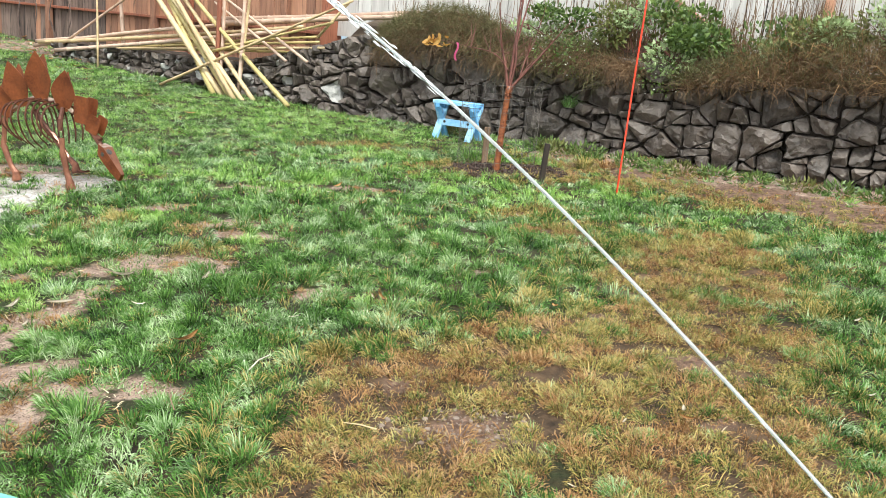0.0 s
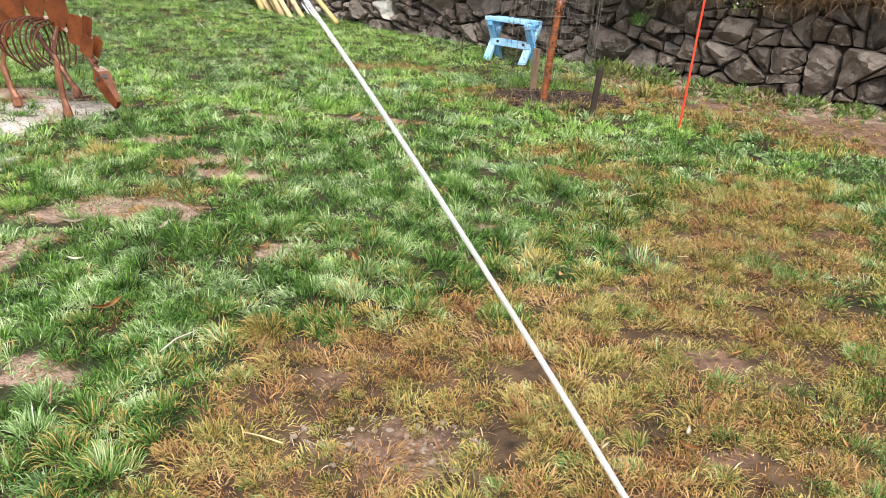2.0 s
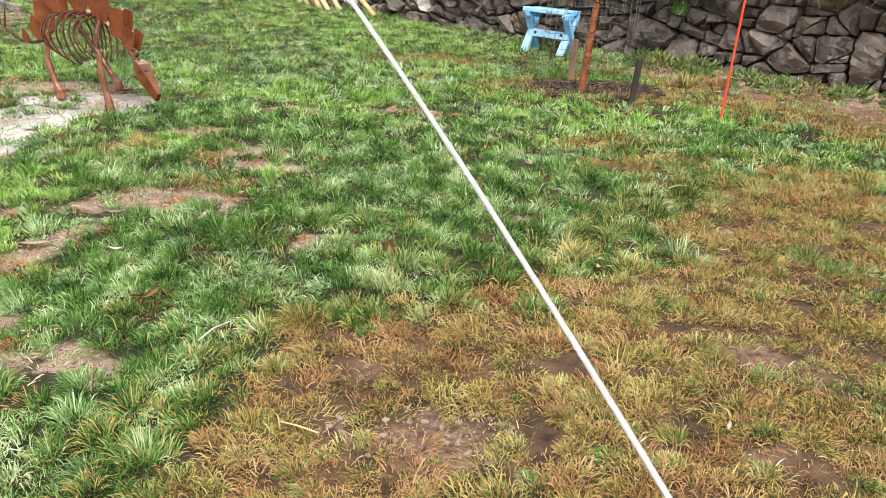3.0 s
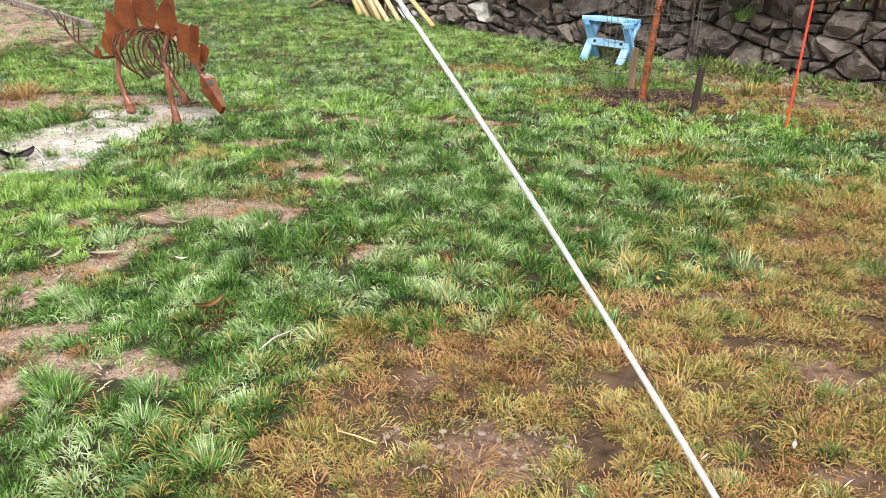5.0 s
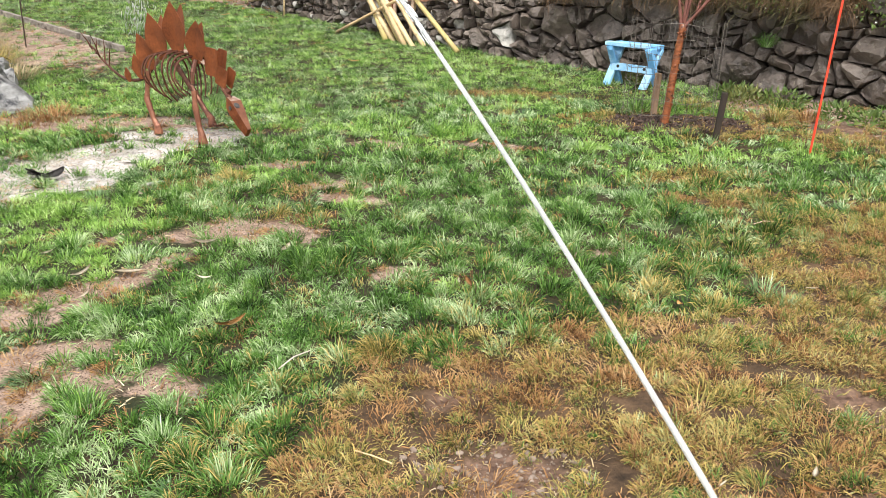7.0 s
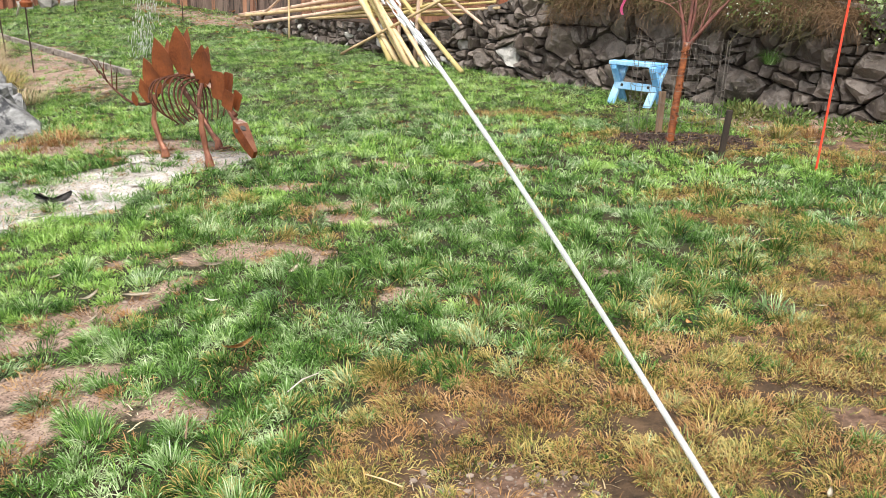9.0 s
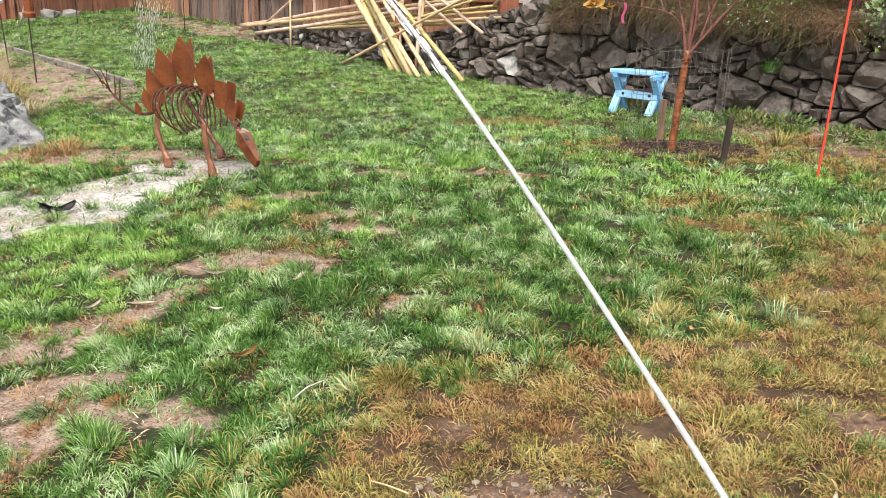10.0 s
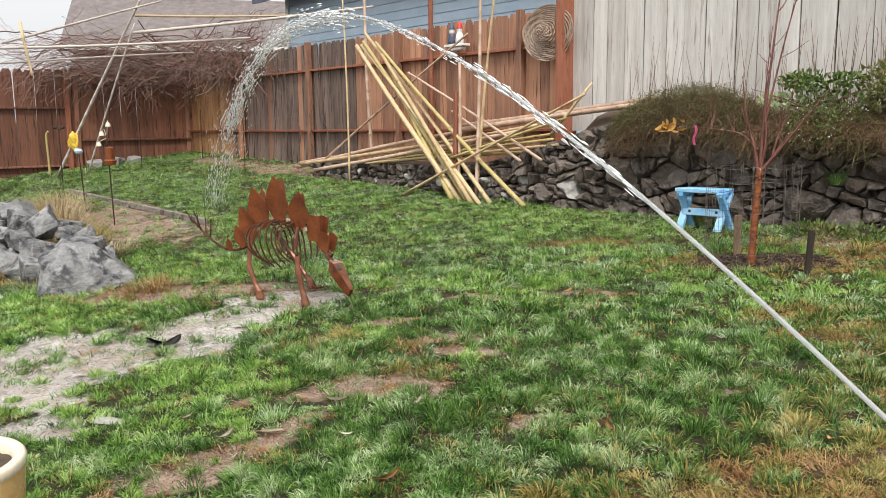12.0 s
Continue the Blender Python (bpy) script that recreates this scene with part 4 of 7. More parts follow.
def steel_dinosaur():
    bm = bmesh.new()
    first = [0]

    def paint(index):
        bm.faces.ensure_lookup_table()
        for f in bm.faces[first[0]:]:
            f.material_index = index
        first[0] = len(bm.faces)

    # spine from the tail's tip over the hump down to the head
    spine = spline([(-1.04, 0.03, 0.55), (-0.8, 0.01, 0.42), (-0.53, 0.0, 0.335), (-0.28, 0, 0.36), (-0.1, 0, 0.49), (0.05, 0, 0.58), (0.2, 0, 0.61), (0.38, 0, 0.59), (0.52, 0, 0.53), (0.62, 0, 0.47), (0.7, 0, 0.4), (0.77, 0, 0.36)], 6)
    tube(bm, spine[:25], [0.006 + 0.011 * i / 24 for i in range(25)], 8)
    paint(2)
    # middle stretch in pale steel: the whitish highlight on the back, painted on
    tube(bm, spine[24:49], 0.015, 8)
    paint(1)
    tube(bm, spine[48:], 0.017, 8)
    paint(2)
    # tail spikes
    for x, z, dx, dy, dz in ((-1.04, 0.55, -0.1, 0.08, 0.05), (-1.0, 0.525, -0.06, -0.06, 0.15), (-0.95, 0.497, -0.12, 0.09, 0.14), (-0.9, 0.47, 0.0, -0.06, 0.19), (-0.83, 0.435, -0.06, 0.05, 0.2), (-0.77, 0.405, 0.04, 0.0, 0.17)):
        tube(bm, [(x, 0.01, z), (x + dx * 0.5, 0.01 + dy * 0.5, z + dz * 0.55), (x + dx, dy, z + dz)], [0.007, 0.005, 0.0015], 6)
    paint(2)
    # ribs, bent rods hooped down from the spine
    for i in range(8):
        x = -0.02 + i * 0.06
        top = 0.53 + 0.08 * math.sin(math.pi * min(1, (x + 0.14) / 0.72))
        for s in (-1, 1):
            w, drop = 0.16 + 0.015 * math.sin(i), 0.37 - 0.03 * abs(i - 3.5)
            pts = spline([(x, 0, top), (x - 0.02, s * w * 0.7, top - 0.03), (x - 0.01, s * w * 1.05, top - 0.13), (x + 0.03, s * w * 0.95, top - drop * 0.78), (x + 0.075, s * w * 0.66, top - drop)], 5)
            tube(bm, pts, [0.0085 - 0.003 * k / len(pts) for k in range(len(pts))], 6)
    paint(2)
    # limbs
    legs = (
        ((-0.1, -0.07, 0.44), (-0.1, -0.1, 0.23), (-0.03, -0.1, 0.09), (0.02, -0.1, 0.0)),
        ((0.485, -0.09, 0.35), (0.5, -0.1, 0.24), (0.535, -0.1, 0.1), (0.565, -0.1, 0.0)),
        ((0.04, 0.07, 0.5), (0.18, 0.1, 0.33), (0.33, 0.11, 0.17), (0.4, 0.11, 0.08)),
    )
    for i, (a, b, c, d) in enumerate(legs):
        if i == 2:
            paint(4)
        tube(bm, spline([a, ((a[0] + b[0]) / 2, (a[1] + b[1]) / 2, (a[2] + b[2]) / 2), b], 4), [0.02, 0.021, 0.02, 0.019, 0.018, 0.017, 0.018, 0.019, 0.021], 8, flat=0.6)
        tube(bm, [(b[0], b[1], b[2] + 0.01), c, (d[0] - 0.006, d[1], d[2] + 0.04), d, (d[0] + 0.004, d[1], d[2] - 0.02)], [0.024, 0.019, 0.026, 0.034, 0.034], 8, flat=0.7)
    paint(2)
    tube(bm, [(0.39, 0.11, 0.09), (0.46, 0.11, 0.075), (0.53, 0.12, 0.09)], [0.014, 0.011, 0.005], 6)
    paint(2)
    # shoulder blade
    tube(bm, [(0.44, -0.03, 0.56), (0.47, -0.08, 0.48), (0.475, -0.095, 0.4)], [0.016, 0.02, 0.012], 8, flat=0.5)
    paint(2)
    # neck bones
    tube(bm, [(0.66, 0, 0.44), (0.72, -0.004, 0.37), (0.795, 0, 0.295)], [0.022, 0.017, 0.022], 8)
    paint(2)
    # head: a long folded wedge that grazes the ground
    ring0 = [(0.735, -0.04, 0.385), (0.735, 0.04, 0.385), (0.735, 0.05, 0.295), (0.735, -0.05, 0.295)]
    ring1 = [(0.805, -0.055, 0.360), (0.805, 0.055, 0.360), (0.785, 0.06, 0.245), (0.785, -0.06, 0.245)]
    ring2 = [(0.895, -0.038, 0.245), (0.895, 0.038, 0.245), (0.86, 0.04, 0.150), (0.86, -0.04, 0.150)]
    ring3 = [(0.97, -0.018, 0.135), (0.97, 0.018, 0.135), (0.935, 0.02, 0.075), (0.935, -0.02, 0.075)]
    rings = [[bm.verts.new((0.955 + 0.82 * (p[0] - 0.955), 0.82 * p[1], 0.1 + 0.82 * (p[2] - 0.1))) for p in r] for r in (ring0, ring1, ring2, ring3)]
    for i, (a, b) in enumerate(zip(rings, rings[1:])):
        for k in range(4):
            f = bm.faces.new((a[k], a[(k + 1) % 4], b[(k + 1) % 4], b[k]))
            f.material_index = (4 if i else 1) if k == 0 else 0
    for r, flip in ((rings[0], True), (rings[-1], False)):
        f = bm.faces.new(r[::-1] if flip else r)
    first[0] = len(bm.faces)
    lathe(bm, [(0.0, 0.004), (0.02, 0.003), (0.024, -0.002), (0.0, -0.004)], 12, pose(0.857, -0.012, 0.283, 0, 48, 0))
    for s in (-1, 1):
        lathe(bm, [(0.0, 0.004), (0.012, 0.003), (0.016, -0.002), (0.0, -0.004)], 12, pose(0.83, s * 0.049, 0.265, 90 * s, 0, 0))
    paint(3)
    # double row of plates along the back, staggered and splayed
    for x, z, w, h, lean, shape in ((0.695, 0.415, 0.1, 0.12, 22, 1), (0.61, 0.475, 0.12, 0.175, 6, 1), (0.43, 0.55, 0.2, 0.27, 10, 0), (0.22, 0.595, 0.22, 0.33, -1, 0),
                                    (0.03, 0.545, 0.21, 0.3, -15, 0), (-0.12, 0.455, 0.18, 0.25, -22, 0), (-0.27, 0.375, 0.12, 0.17, -14, 0), (-0.44, 0.335, 0.07, 0.1, -8, 0)):
        for s in (-1, 1) if x > -0.4 else (-1,):
            shift = (0.095 if shape == 0 else -0.03) if s > 0 else 0.0
            m = Matrix.Translation((x - shift, s * 0.022, z - 0.015)) @ pose(0, 0, 0, -s * (9 if shape == 0 else 6), lean, -s * 8) @ Matrix.Diagonal((1.06, 1, 1.14 if s < 0 else 1.08, 1))
            plate(bm, w, h, shape, m, 0)
    me = mesh_from("dinosaur_sculpture", bm, M["rust"])
    for k in ("rustPale", "rustDark", "blackleaf", "rustLeg"):
        me.materials.append(M[k])
    ob = new("dinosaur_sculpture", me)
    # the near hind foot stands at (-3.1, 6.0), the near fore foot at (-2.65, 5.8)
    x0, y0 = -3.05, 6.09
    ob.matrix_world = pose(x0, y0, ground_z(x0, y0) + 0.004, 0, -1.5, -25) @ Matrix.Diagonal((0.975, 0.975, 0.975, 1))
    tagged(ob, "rusted sheet-steel stegosaurus skeleton standing on muddy grass", "sculpture")


# ---- blue trestle ----


def trestle():
    t = thing("trestle_stool", (0.258, 8.29, plain(0.258, 8.29) - 0.04), -27, "sky-blue painted wooden stool with crossed legs by the stone wall", "stool")
    for y, k in ((-0.06, "bluePale"), (0.06, "blue")):
        bm = bmesh.new()
        beam(bm, (-0.245 + 0.3 * (y + 0.06), y, 0.4), (0.16 + 0.55 * (y + 0.06), y, 0.4), 0.095, 0.036, 0.004)
        part("top_board", bm, M[k], t)
    for cx in (-0.19, 0.19):
        for s, k in ((-1, "bluePale"), (1, "blue")):
            bm = bmesh.new()
            beam(bm, (cx + 0.02 * s - 0.03 * s, -s * 0.09, 0.385), (cx + (0.05 if s > 0 or cx > 0 else 0.02) * s, s * 0.115, -0.05 - 0.1 * max(0, cx)), 0.036, 0.066, 0.004, up=(1, 0, 0))
            part("leg", bm, M[k], t)
        bm = bmesh.new()
        beam(bm, (cx, -0.105, 0.362), (cx, 0.105, 0.362), 0.036, 0.04, 0.003)
        part("cross_bar", bm, M["blue"], t)
    bm = bmesh.new()
    beam(bm, (-0.2, -0.02, 0.2), (0.2, -0.02, 0.2), 0.03, 0.066, 0.004)
    s = part("stretcher", bm, M["bluePale"], t)
    for x in (-0.13, 0.13):
        bm = bmesh.new()
        lathe(bm, [(0, 0.004), (0.012, 0.003), (0.014, 0), (0.014, -0.004)], 10, pose(x, -0.037, 0.205, 90, 0, 0))
        part("bolt", bm, M["blackleaf"], s, "dark bolt head")


# ---- bamboo poles ----


def bamboo_mesh(long, r0, r1, mat, seed):
    """A cane along z with swollen joints and a slight bow."""
    rnd = random.Random(seed)
    bm = bmesh.new()
    pts, rad, z = [], [], 0.0
    bow, way = rnd.uniform(0.004, 0.012) * long, rnd.uniform(0, 6.28)

    def at(h, r):
        b = bow * math.sin(math.pi * h / long)
        pts.append((b * math.cos(way), b * math.sin(way), h))
        rad.append(r)
    at(0, r0)
    while True:
        z += rnd.uniform(0.2, 0.32)
        if z > long - 0.05:
            break
        r = r0 + (r1 - r0) * z / long
        at(z - 0.012, r * 0.97)
        at(z, r * 1.2)
        at(z + 0.012, r * 0.97)
    at(long, r1)
    tube(bm, pts, rad, 8)
    return mesh_from("bamboo_pole", bm, mat, True)


def pole(a, b, r=0.02, mat="bamboo", label="", seed=0, group="bamboo poles against the fence", name="bamboo_pole", category="pole"):
    a, b = Vector(a), Vector(b)
    ob = new(name, bamboo_mesh((b - a).length, r, r * 0.72, M[mat], seed))
    ob.matrix_world = Matrix.Translation(a) @ (b - a).to_track_quat("Z", "Y").to_matrix().to_4x4()
    return tagged(ob, label or "dry yellow bamboo cane leaning on the fence", category, group)


def bamboo_pile():
    # foot and head as distance along the wall, height, and distance before it
    fallen = [(2.5, 0.6, 5.5, 2.72, 0.34, 0.2), (2.72, 0.58, 5.42, 2.76, 0.3, 0.22), (2.9, 0.6, 5.65, 2.72, 0.28, 0.18), (1.86, 0.62, 5.25, 2.74, 0.24, 0.12),
              (2.62, 0.6, 5.0, 2.55, 0.36, 0.2), (3.05, 0.63, 4.95, 2.45, 0.3, 0.15), (2.4, 0.62, 5.6, 2.9, 0.26, 0.05)]
    for k, (u0, z0, u1, z1, o0, o1) in enumerate(fallen):
        pole(on_wall(u0, o0, z0 - 0.03), on_wall(u1, o1 - 0.3, z1), 0.03 + 0.005 * (k % 3), "bambooGreen" if k % 2 else "bamboo", "long yellow bamboo cane leaning steeply on the fence", 50 + k)
    lying = [(7.3, 0.86, 1.9, 1.60, -0.02, -0.2), (7.15, 0.92, 2.0, 1.52, 0.0, -0.12), (6.65, 0.84, 2.2, 1.45, 0.06, 0.0), (6.2, 0.92, 1.72, 1.36, -0.1, -0.1),
             (5.6, 0.96, 1.6, 1.30, -0.05, -0.05), (5.1, 1.0, 1.9, 1.22, -0.12, -0.08), (4.9, 1.08, 1.75, 1.42, -0.1, -0.12), (7.35, 0.93, 3.4, 1.3, -0.08, -0.15)]
    for k, (u0, z0, u1, z1, o0, o1) in enumerate(lying):
        pole(on_wall(u0, o0, z0), on_wall(u1, o1, z1), 0.03 if k < 3 else 0.022, ("bambooPink", "bamboo", "bambooPink", "bambooGreen", "bamboo", "bambooGreen", "bambooGreen", "bambooPink")[k], "sun-bleached bamboo cane lying across the stone wall", 70 + k)
    flat = [(3.6, 1.5, 0.42, 1.79, -0.14, -0.24), (3.4, 1.46, 0.6, 1.73, -0.08, -0.16), (2.9, 1.52, 0.5, 1.74, -0.24, -0.3)]
    for k, (u0, z0, u1, z1, o0, o1) in enumerate(flat):
        pole(on_wall(u0, o0, z0), on_wall(u1, o1, z1), 0.036, "bambooPink", "bamboo cane lying flat on the wall's top", 85 + k)
    cross = [(3.95, 0.62, 1.1, 1.85, 0.38, 0.1, "bamboo"), (6.55, 0.95, 3.45, 2.72, 0.0, -0.35, "bambooPink"), (1.62, 1.42, 1.12, 1.98, 0.05, -0.05, "bamboo"),
             (1.72, 1.12, 4.4, 2.26, 0.1, -0.1, "bambooPink"), (2.05, 1.1, 3.5, 1.72, 0.1, -0.1, "bambooPink"), (3.3, 1.1, 1.4, 1.6, 0.15, 0.05, "bambooGreen")]
    for k, (u0, z0, u1, z1, o0, o1, m) in enumerate(cross):
        pole(on_wall(u0, o0, z0), on_wall(u1, o1, z1), 0.02, m, "bamboo cane lying slantwise across the pile", 90 + k)
    upright = [(5.52, 0.66, 5.82, 3.5, 0.16, 0.0, "bamboo", 0.016), (2.76, 0.6, 2.5, 3.5, 0.16, 0.02, "bamboo", 0.02), (2.72, 0.6, 2.78, 3.45, 0.2, 0.05, "bambooPink", 0.026),
               (3.12, 0.62, 3.17, 2.35, 0.14, 0.05, "bambooPink", 0.026), (5.62, 0.9, 5.95, 3.7, -0.35, -0.5, "bambooPink", 0.03)]
    for k, (u0, z0, u1, z1, o0, o1, m, r) in enumerate(upright):
        pole(on_wall(u0, o0, z0), on_wall(u1, o1, z1), r, m, "upright bamboo cane propped in front of the fence", 100 + k)
    bm = bmesh.new()
    p = on_fence(4.05, 0.1)
    tube(bm, [(p.x, p.y, 0.95), (p.x, p.y, 3.6)], 0.035, 10)
    tagged(part("trellis_post", bm, M["redwood"]), "thin red-brown post in front of the cedar fence", "post")
    bm = bmesh.new()
    p = on_wall(3.2, 0.12)
    tube(bm, [(p.x, p.y, 0.55), (p.x + 0.02, p.y, 1.95)], 0.03, 8)
    tagged(part("trellis_post", bm, M["redwood"]), "short red-brown post among the bamboo canes", "post")


# ---- young cherry tree in its cage ----


def young_tree():
    x, y = 0.54, 6.82
    t = thing("young_tree", (x, y, ground_z(x, y) - 0.02), 0, "bare young cherry tree with coppery peeling bark", "tree")
    bm = bmesh.new()
    pts = spline([(0, 0, 0), (0.01, 0, 0.25), (0.022, 0.01, 0.5), (0.036, 0.01, 0.74)], 6)
    tube(bm, pts, [0.03 - 0.006 * k / len(pts) + 0.0015 * math.sin(k * 2.3) for k in range(len(pts))], 12)
    rnd = random.Random(5)
    for k in range(26):
        h, a = rnd.uniform(0.04, 0.7), rnd.uniform(0, 6.28)
        bmesh.ops.create_icosphere(bm, subdivisions=1, radius=rnd.uniform(0.006, 0.013), matrix=Matrix.Translation((0.05 * h + 0.026 * math.cos(a), 0.026 * math.sin(a), h)))
    part("trunk", bm, M["bark"], t, "coppery trunk ringed with pale knots", True)
    limbs = [((0.03, 0.01, 0.68), (-0.015, 0.0, 0.9), (-0.07, 0.02, 1.1), (-0.11, 0.03, 1.4), 0.015), ((0.036, 0.01, 0.73), (0.05, 0.02, 1.1), (0.09, 0.04, 1.6), (0.16, 0.06, 2.4), 0.016),
             ((0.05, 0.02, 1.02), (0.1, 0.03, 1.3), (0.2, 0.05, 1.8), (0.37, 0.06, 2.5), 0.01), ((0.036, 0.01, 0.7), (0.065, -0.01, 0.95), (0.05, 0.03, 1.25), (0.08, 0.05, 1.75), 0.012),
             ((0.034, 0.01, 0.7), (0.14, -0.03, 0.85), (0.28, -0.06, 1.04), (0.46, -0.1, 1.3), 0.015), ((0.11, -0.02, 0.82), (0.15, 0.0, 0.98), (0.21, 0.02, 1.14), (0.27, 0.05, 1.4), 0.008),
             ((0.04, 0.0, 0.66), (0.1, 0.03, 0.78), (0.17, 0.06, 0.9), (0.25, 0.08, 1.0), 0.007), ((0.02, 0.0, 0.86), (-0.12, -0.02, 0.99), (-0.36, -0.03, 1.03), (-0.66, -0.05, 1.07), 0.006)]
    for a, b, c, d, r in limbs:
        bm = bmesh.new()
        pts = spline([a, b, c, d], 6)
        tube(bm, pts, [max(0.0018, r * (1 - 0.85 * k / len(pts))) for k in range(len(pts))], 6)
        br = part("branch", bm, M["twig"], t, "", True)
        bm = bmesh.new()
        for k in range(7):
            i = rnd.randrange(5, len(pts) - 1)
            p = pts[i]
            w = Vector((rnd.uniform(-1, 1), rnd.uniform(-1, 1), rnd.uniform(0.2, 1.2))).normalized() * rnd.uniform(0.08, 0.22)
            tube(bm, [p, p + w * 0.5 + Vector((0, 0, 0.01)), p + w + Vector((0, 0, 0.04))], [0.003, 0.0025, 0.0012], 5)
        tagged(part("twig_spray", bm, M["twig"], br), kind="stuff")
    # ribbon and a dead leaf cluster hang on the side shoot
    bm = bmesh.new()
    p = Vector((x - 0.43, y - 0.045, ground_z(x, y) + 1.03))
    strip = [p + Vector((0.01 * math.sin(k * 1.1), 0.006 * k, -0.024 * k)) for k in range(7)]
    a = [bm.verts.new(q + Vector((-0.009, 0, 0))) for q in strip]
    b = [bm.verts.new(q + Vector((0.009, 0.004, 0))) for q in strip]
    for k in range(6):
        bm.faces.new((a[k], b[k], b[k + 1], a[k + 1]))
    bmesh.ops.solidify(bm, geom=bm.faces[:], thickness=0.0015)
    tagged(part("ribbon", bm, M["pink"]), "bright pink ribbon tied on a thin branch", "ribbon")


def hanging_leaves():
    """A curled cluster of dead leaves on the thin side shoot."""
    t = thing("leaf_cluster", (-0.06, 6.76, ground_z(0.54, 6.82) + 1.02), 0, "cluster of curled orange dead leaves on a branch", "leaves")
    rnd = random.Random(31)
    for k in range(16):
        bm = bmesh.new()
        leaf(bm, 0.075, 0.035, 0.6)
        ob = part("dead_leaf", bm, M["goldleaf"], t)
        ob.matrix_local = pose(rnd.uniform(-0.09, 0.09), rnd.uniform(-0.03, 0.03), rnd.uniform(-0.04, 0.04), rnd.uniform(-60, 60), rnd.uniform(-50, 50), rnd.uniform(0, 360))


def wire_cage():
    """A ring of welded wire that stands round the tree."""
    cx, cy = 0.56, 7.12
    z0 = ground_z(cx, cy)
    t = thing("wire_cage", (cx, cy, z0), 0, "round cage of galvanised wire mesh about the young tree", "wire cage")
    r = 0.34
    for k in range(26):
        a = 2 * math.pi * k / 26
        bm = bmesh.new()
        tube(bm, [(r * math.cos(a), r * math.sin(a), 0.0), (r * 1.01 * math.cos(a + 0.01), r * math.sin(a + 0.01), 0.36), (r * 1.0 * math.cos(a + 0.02), r * 1.02 * math.sin(a), 0.72)], 0.0019, 4)
        part("upright_wire", bm, M["wire"], t)
    for k in range(7):
        bm = bmesh.new()
        h = 0.05 + 0.108 * k
        ring = [(r * math.cos(2 * math.pi * i / 40) * (1 + 0.01 * math.sin(i)), r * math.sin(2 * math.pi * i / 40), h + 0.01 * math.sin(i * 0.9 + k)) for i in range(41)]
        tube(bm, ring, 0.0019, 4, cap=False)
        part("hoop_wire", bm, M["wire"], t)


def stakes():
    def stake(name, x, y, h, w, mat, lx, ly, label):
        bm = bmesh.new()
        beam(bm, (0, 0, -0.05), (lx, ly, h), w, w * 0.8, 0.004, up=(0, 1, 0))
        ob = part(name, bm, M[mat])
        ob.matrix_world = pose(x, y, ground_z(x, y))
        tagged(ob, label, "stake")
    stake("wooden_stake", 0.87, 6.43, 0.33, 0.042, "darkwood", 0.02, 0.01, "dark wet wooden stake at the mulch's edge")
    stake("wooden_stake", 0.46, 7.1, 0.33, 0.05, "stakewood", 0.0, 0.01, "pale brown wooden stake beside the young tree")
    bm = bmesh.new()
    tube(bm, [(0, 0, -0.05), (0.045, 0.15, 0.85), (0.1, 0.3, 1.9)], 0.0075, 8)
    ob = part("marker_rod", bm, M["orange"])
    ob.matrix_world = pose(1.44, 6.21, ground_z(1.44, 6.21))
    tagged(ob, "thin orange marker rod stuck upright in the grass", "marker rod")


def mulch_ring():
    rnd = random.Random(8)
    bm = bmesh.new()
    for _ in range(1500):
        a, q = rnd.uniform(0, 6.28), math.sqrt(rnd.random())
        x, y = 0.62 + 0.52 * q * math.cos(a), 6.81 + 0.33 * q * math.sin(a)
        s = rnd.uniform(0.5, 1.3)
        m = Matrix.Translation((x, y, ground_z(x, y) + rnd.uniform(0.003, 0.02))) @ pose(0, 0, 0, rnd.uniform(-30, 30), rnd.uniform(-30, 30), rnd.uniform(0, 360))
        box(bm, 0.035 * s, 0.014 * s, 0.006 * s, m)
    tagged(part("mulch", bm, M["mulch"]), "dark bark mulch round the tree", "mulch", kind="stuff")


# ---- rockery, bed edging and paving ----


def block(bm, sx, sy, sz, seed, cuts=3):
    """An angular rock: the hull round a skewed box and a few more points, then chipped."""
    rnd = random.Random(seed)
    for k in range(8):
        c = Vector((1 if k & 1 else -1, 1 if k & 2 else -1, 1 if k & 4 else -1))
        bm.verts.new(Vector([v * rnd.uniform(0.5, 1.0) for v in c]))
    for _ in range(7):
        d = Vector([rnd.gauss(0, 1) for _ in range(3)]).normalized()
        bm.verts.new(d * rnd.uniform(0.85, 1.02))
    made = bmesh.ops.convex_hull(bm, input=bm.verts[:])
    bmesh.ops.delete(bm, geom=[v for v in bm.verts if not v.link_faces], context="VERTS")
    bmesh.ops.bevel(bm, geom=bm.edges[:], offset=0.05, segments=1, affect="EDGES", profile=0.5)
    bmesh.ops.triangulate(bm, faces=bm.faces[:])
    bmesh.ops.subdivide_edges(bm, edges=[e for e in bm.edges if e.calc_length() > 0.25], cuts=cuts, use_grid_fill=True)
    off = Vector((seed * 3.1, seed * 1.7, 0))
    for v in bm.verts:
        p = v.co.copy()
        p *= 1 + 0.06 * noise.noise(p * 2.4 + off) + 0.05 * noise.noise(p * 6 + off)
        v.co = Vector((p.x * sx, p.y * sy, p.z * sz))


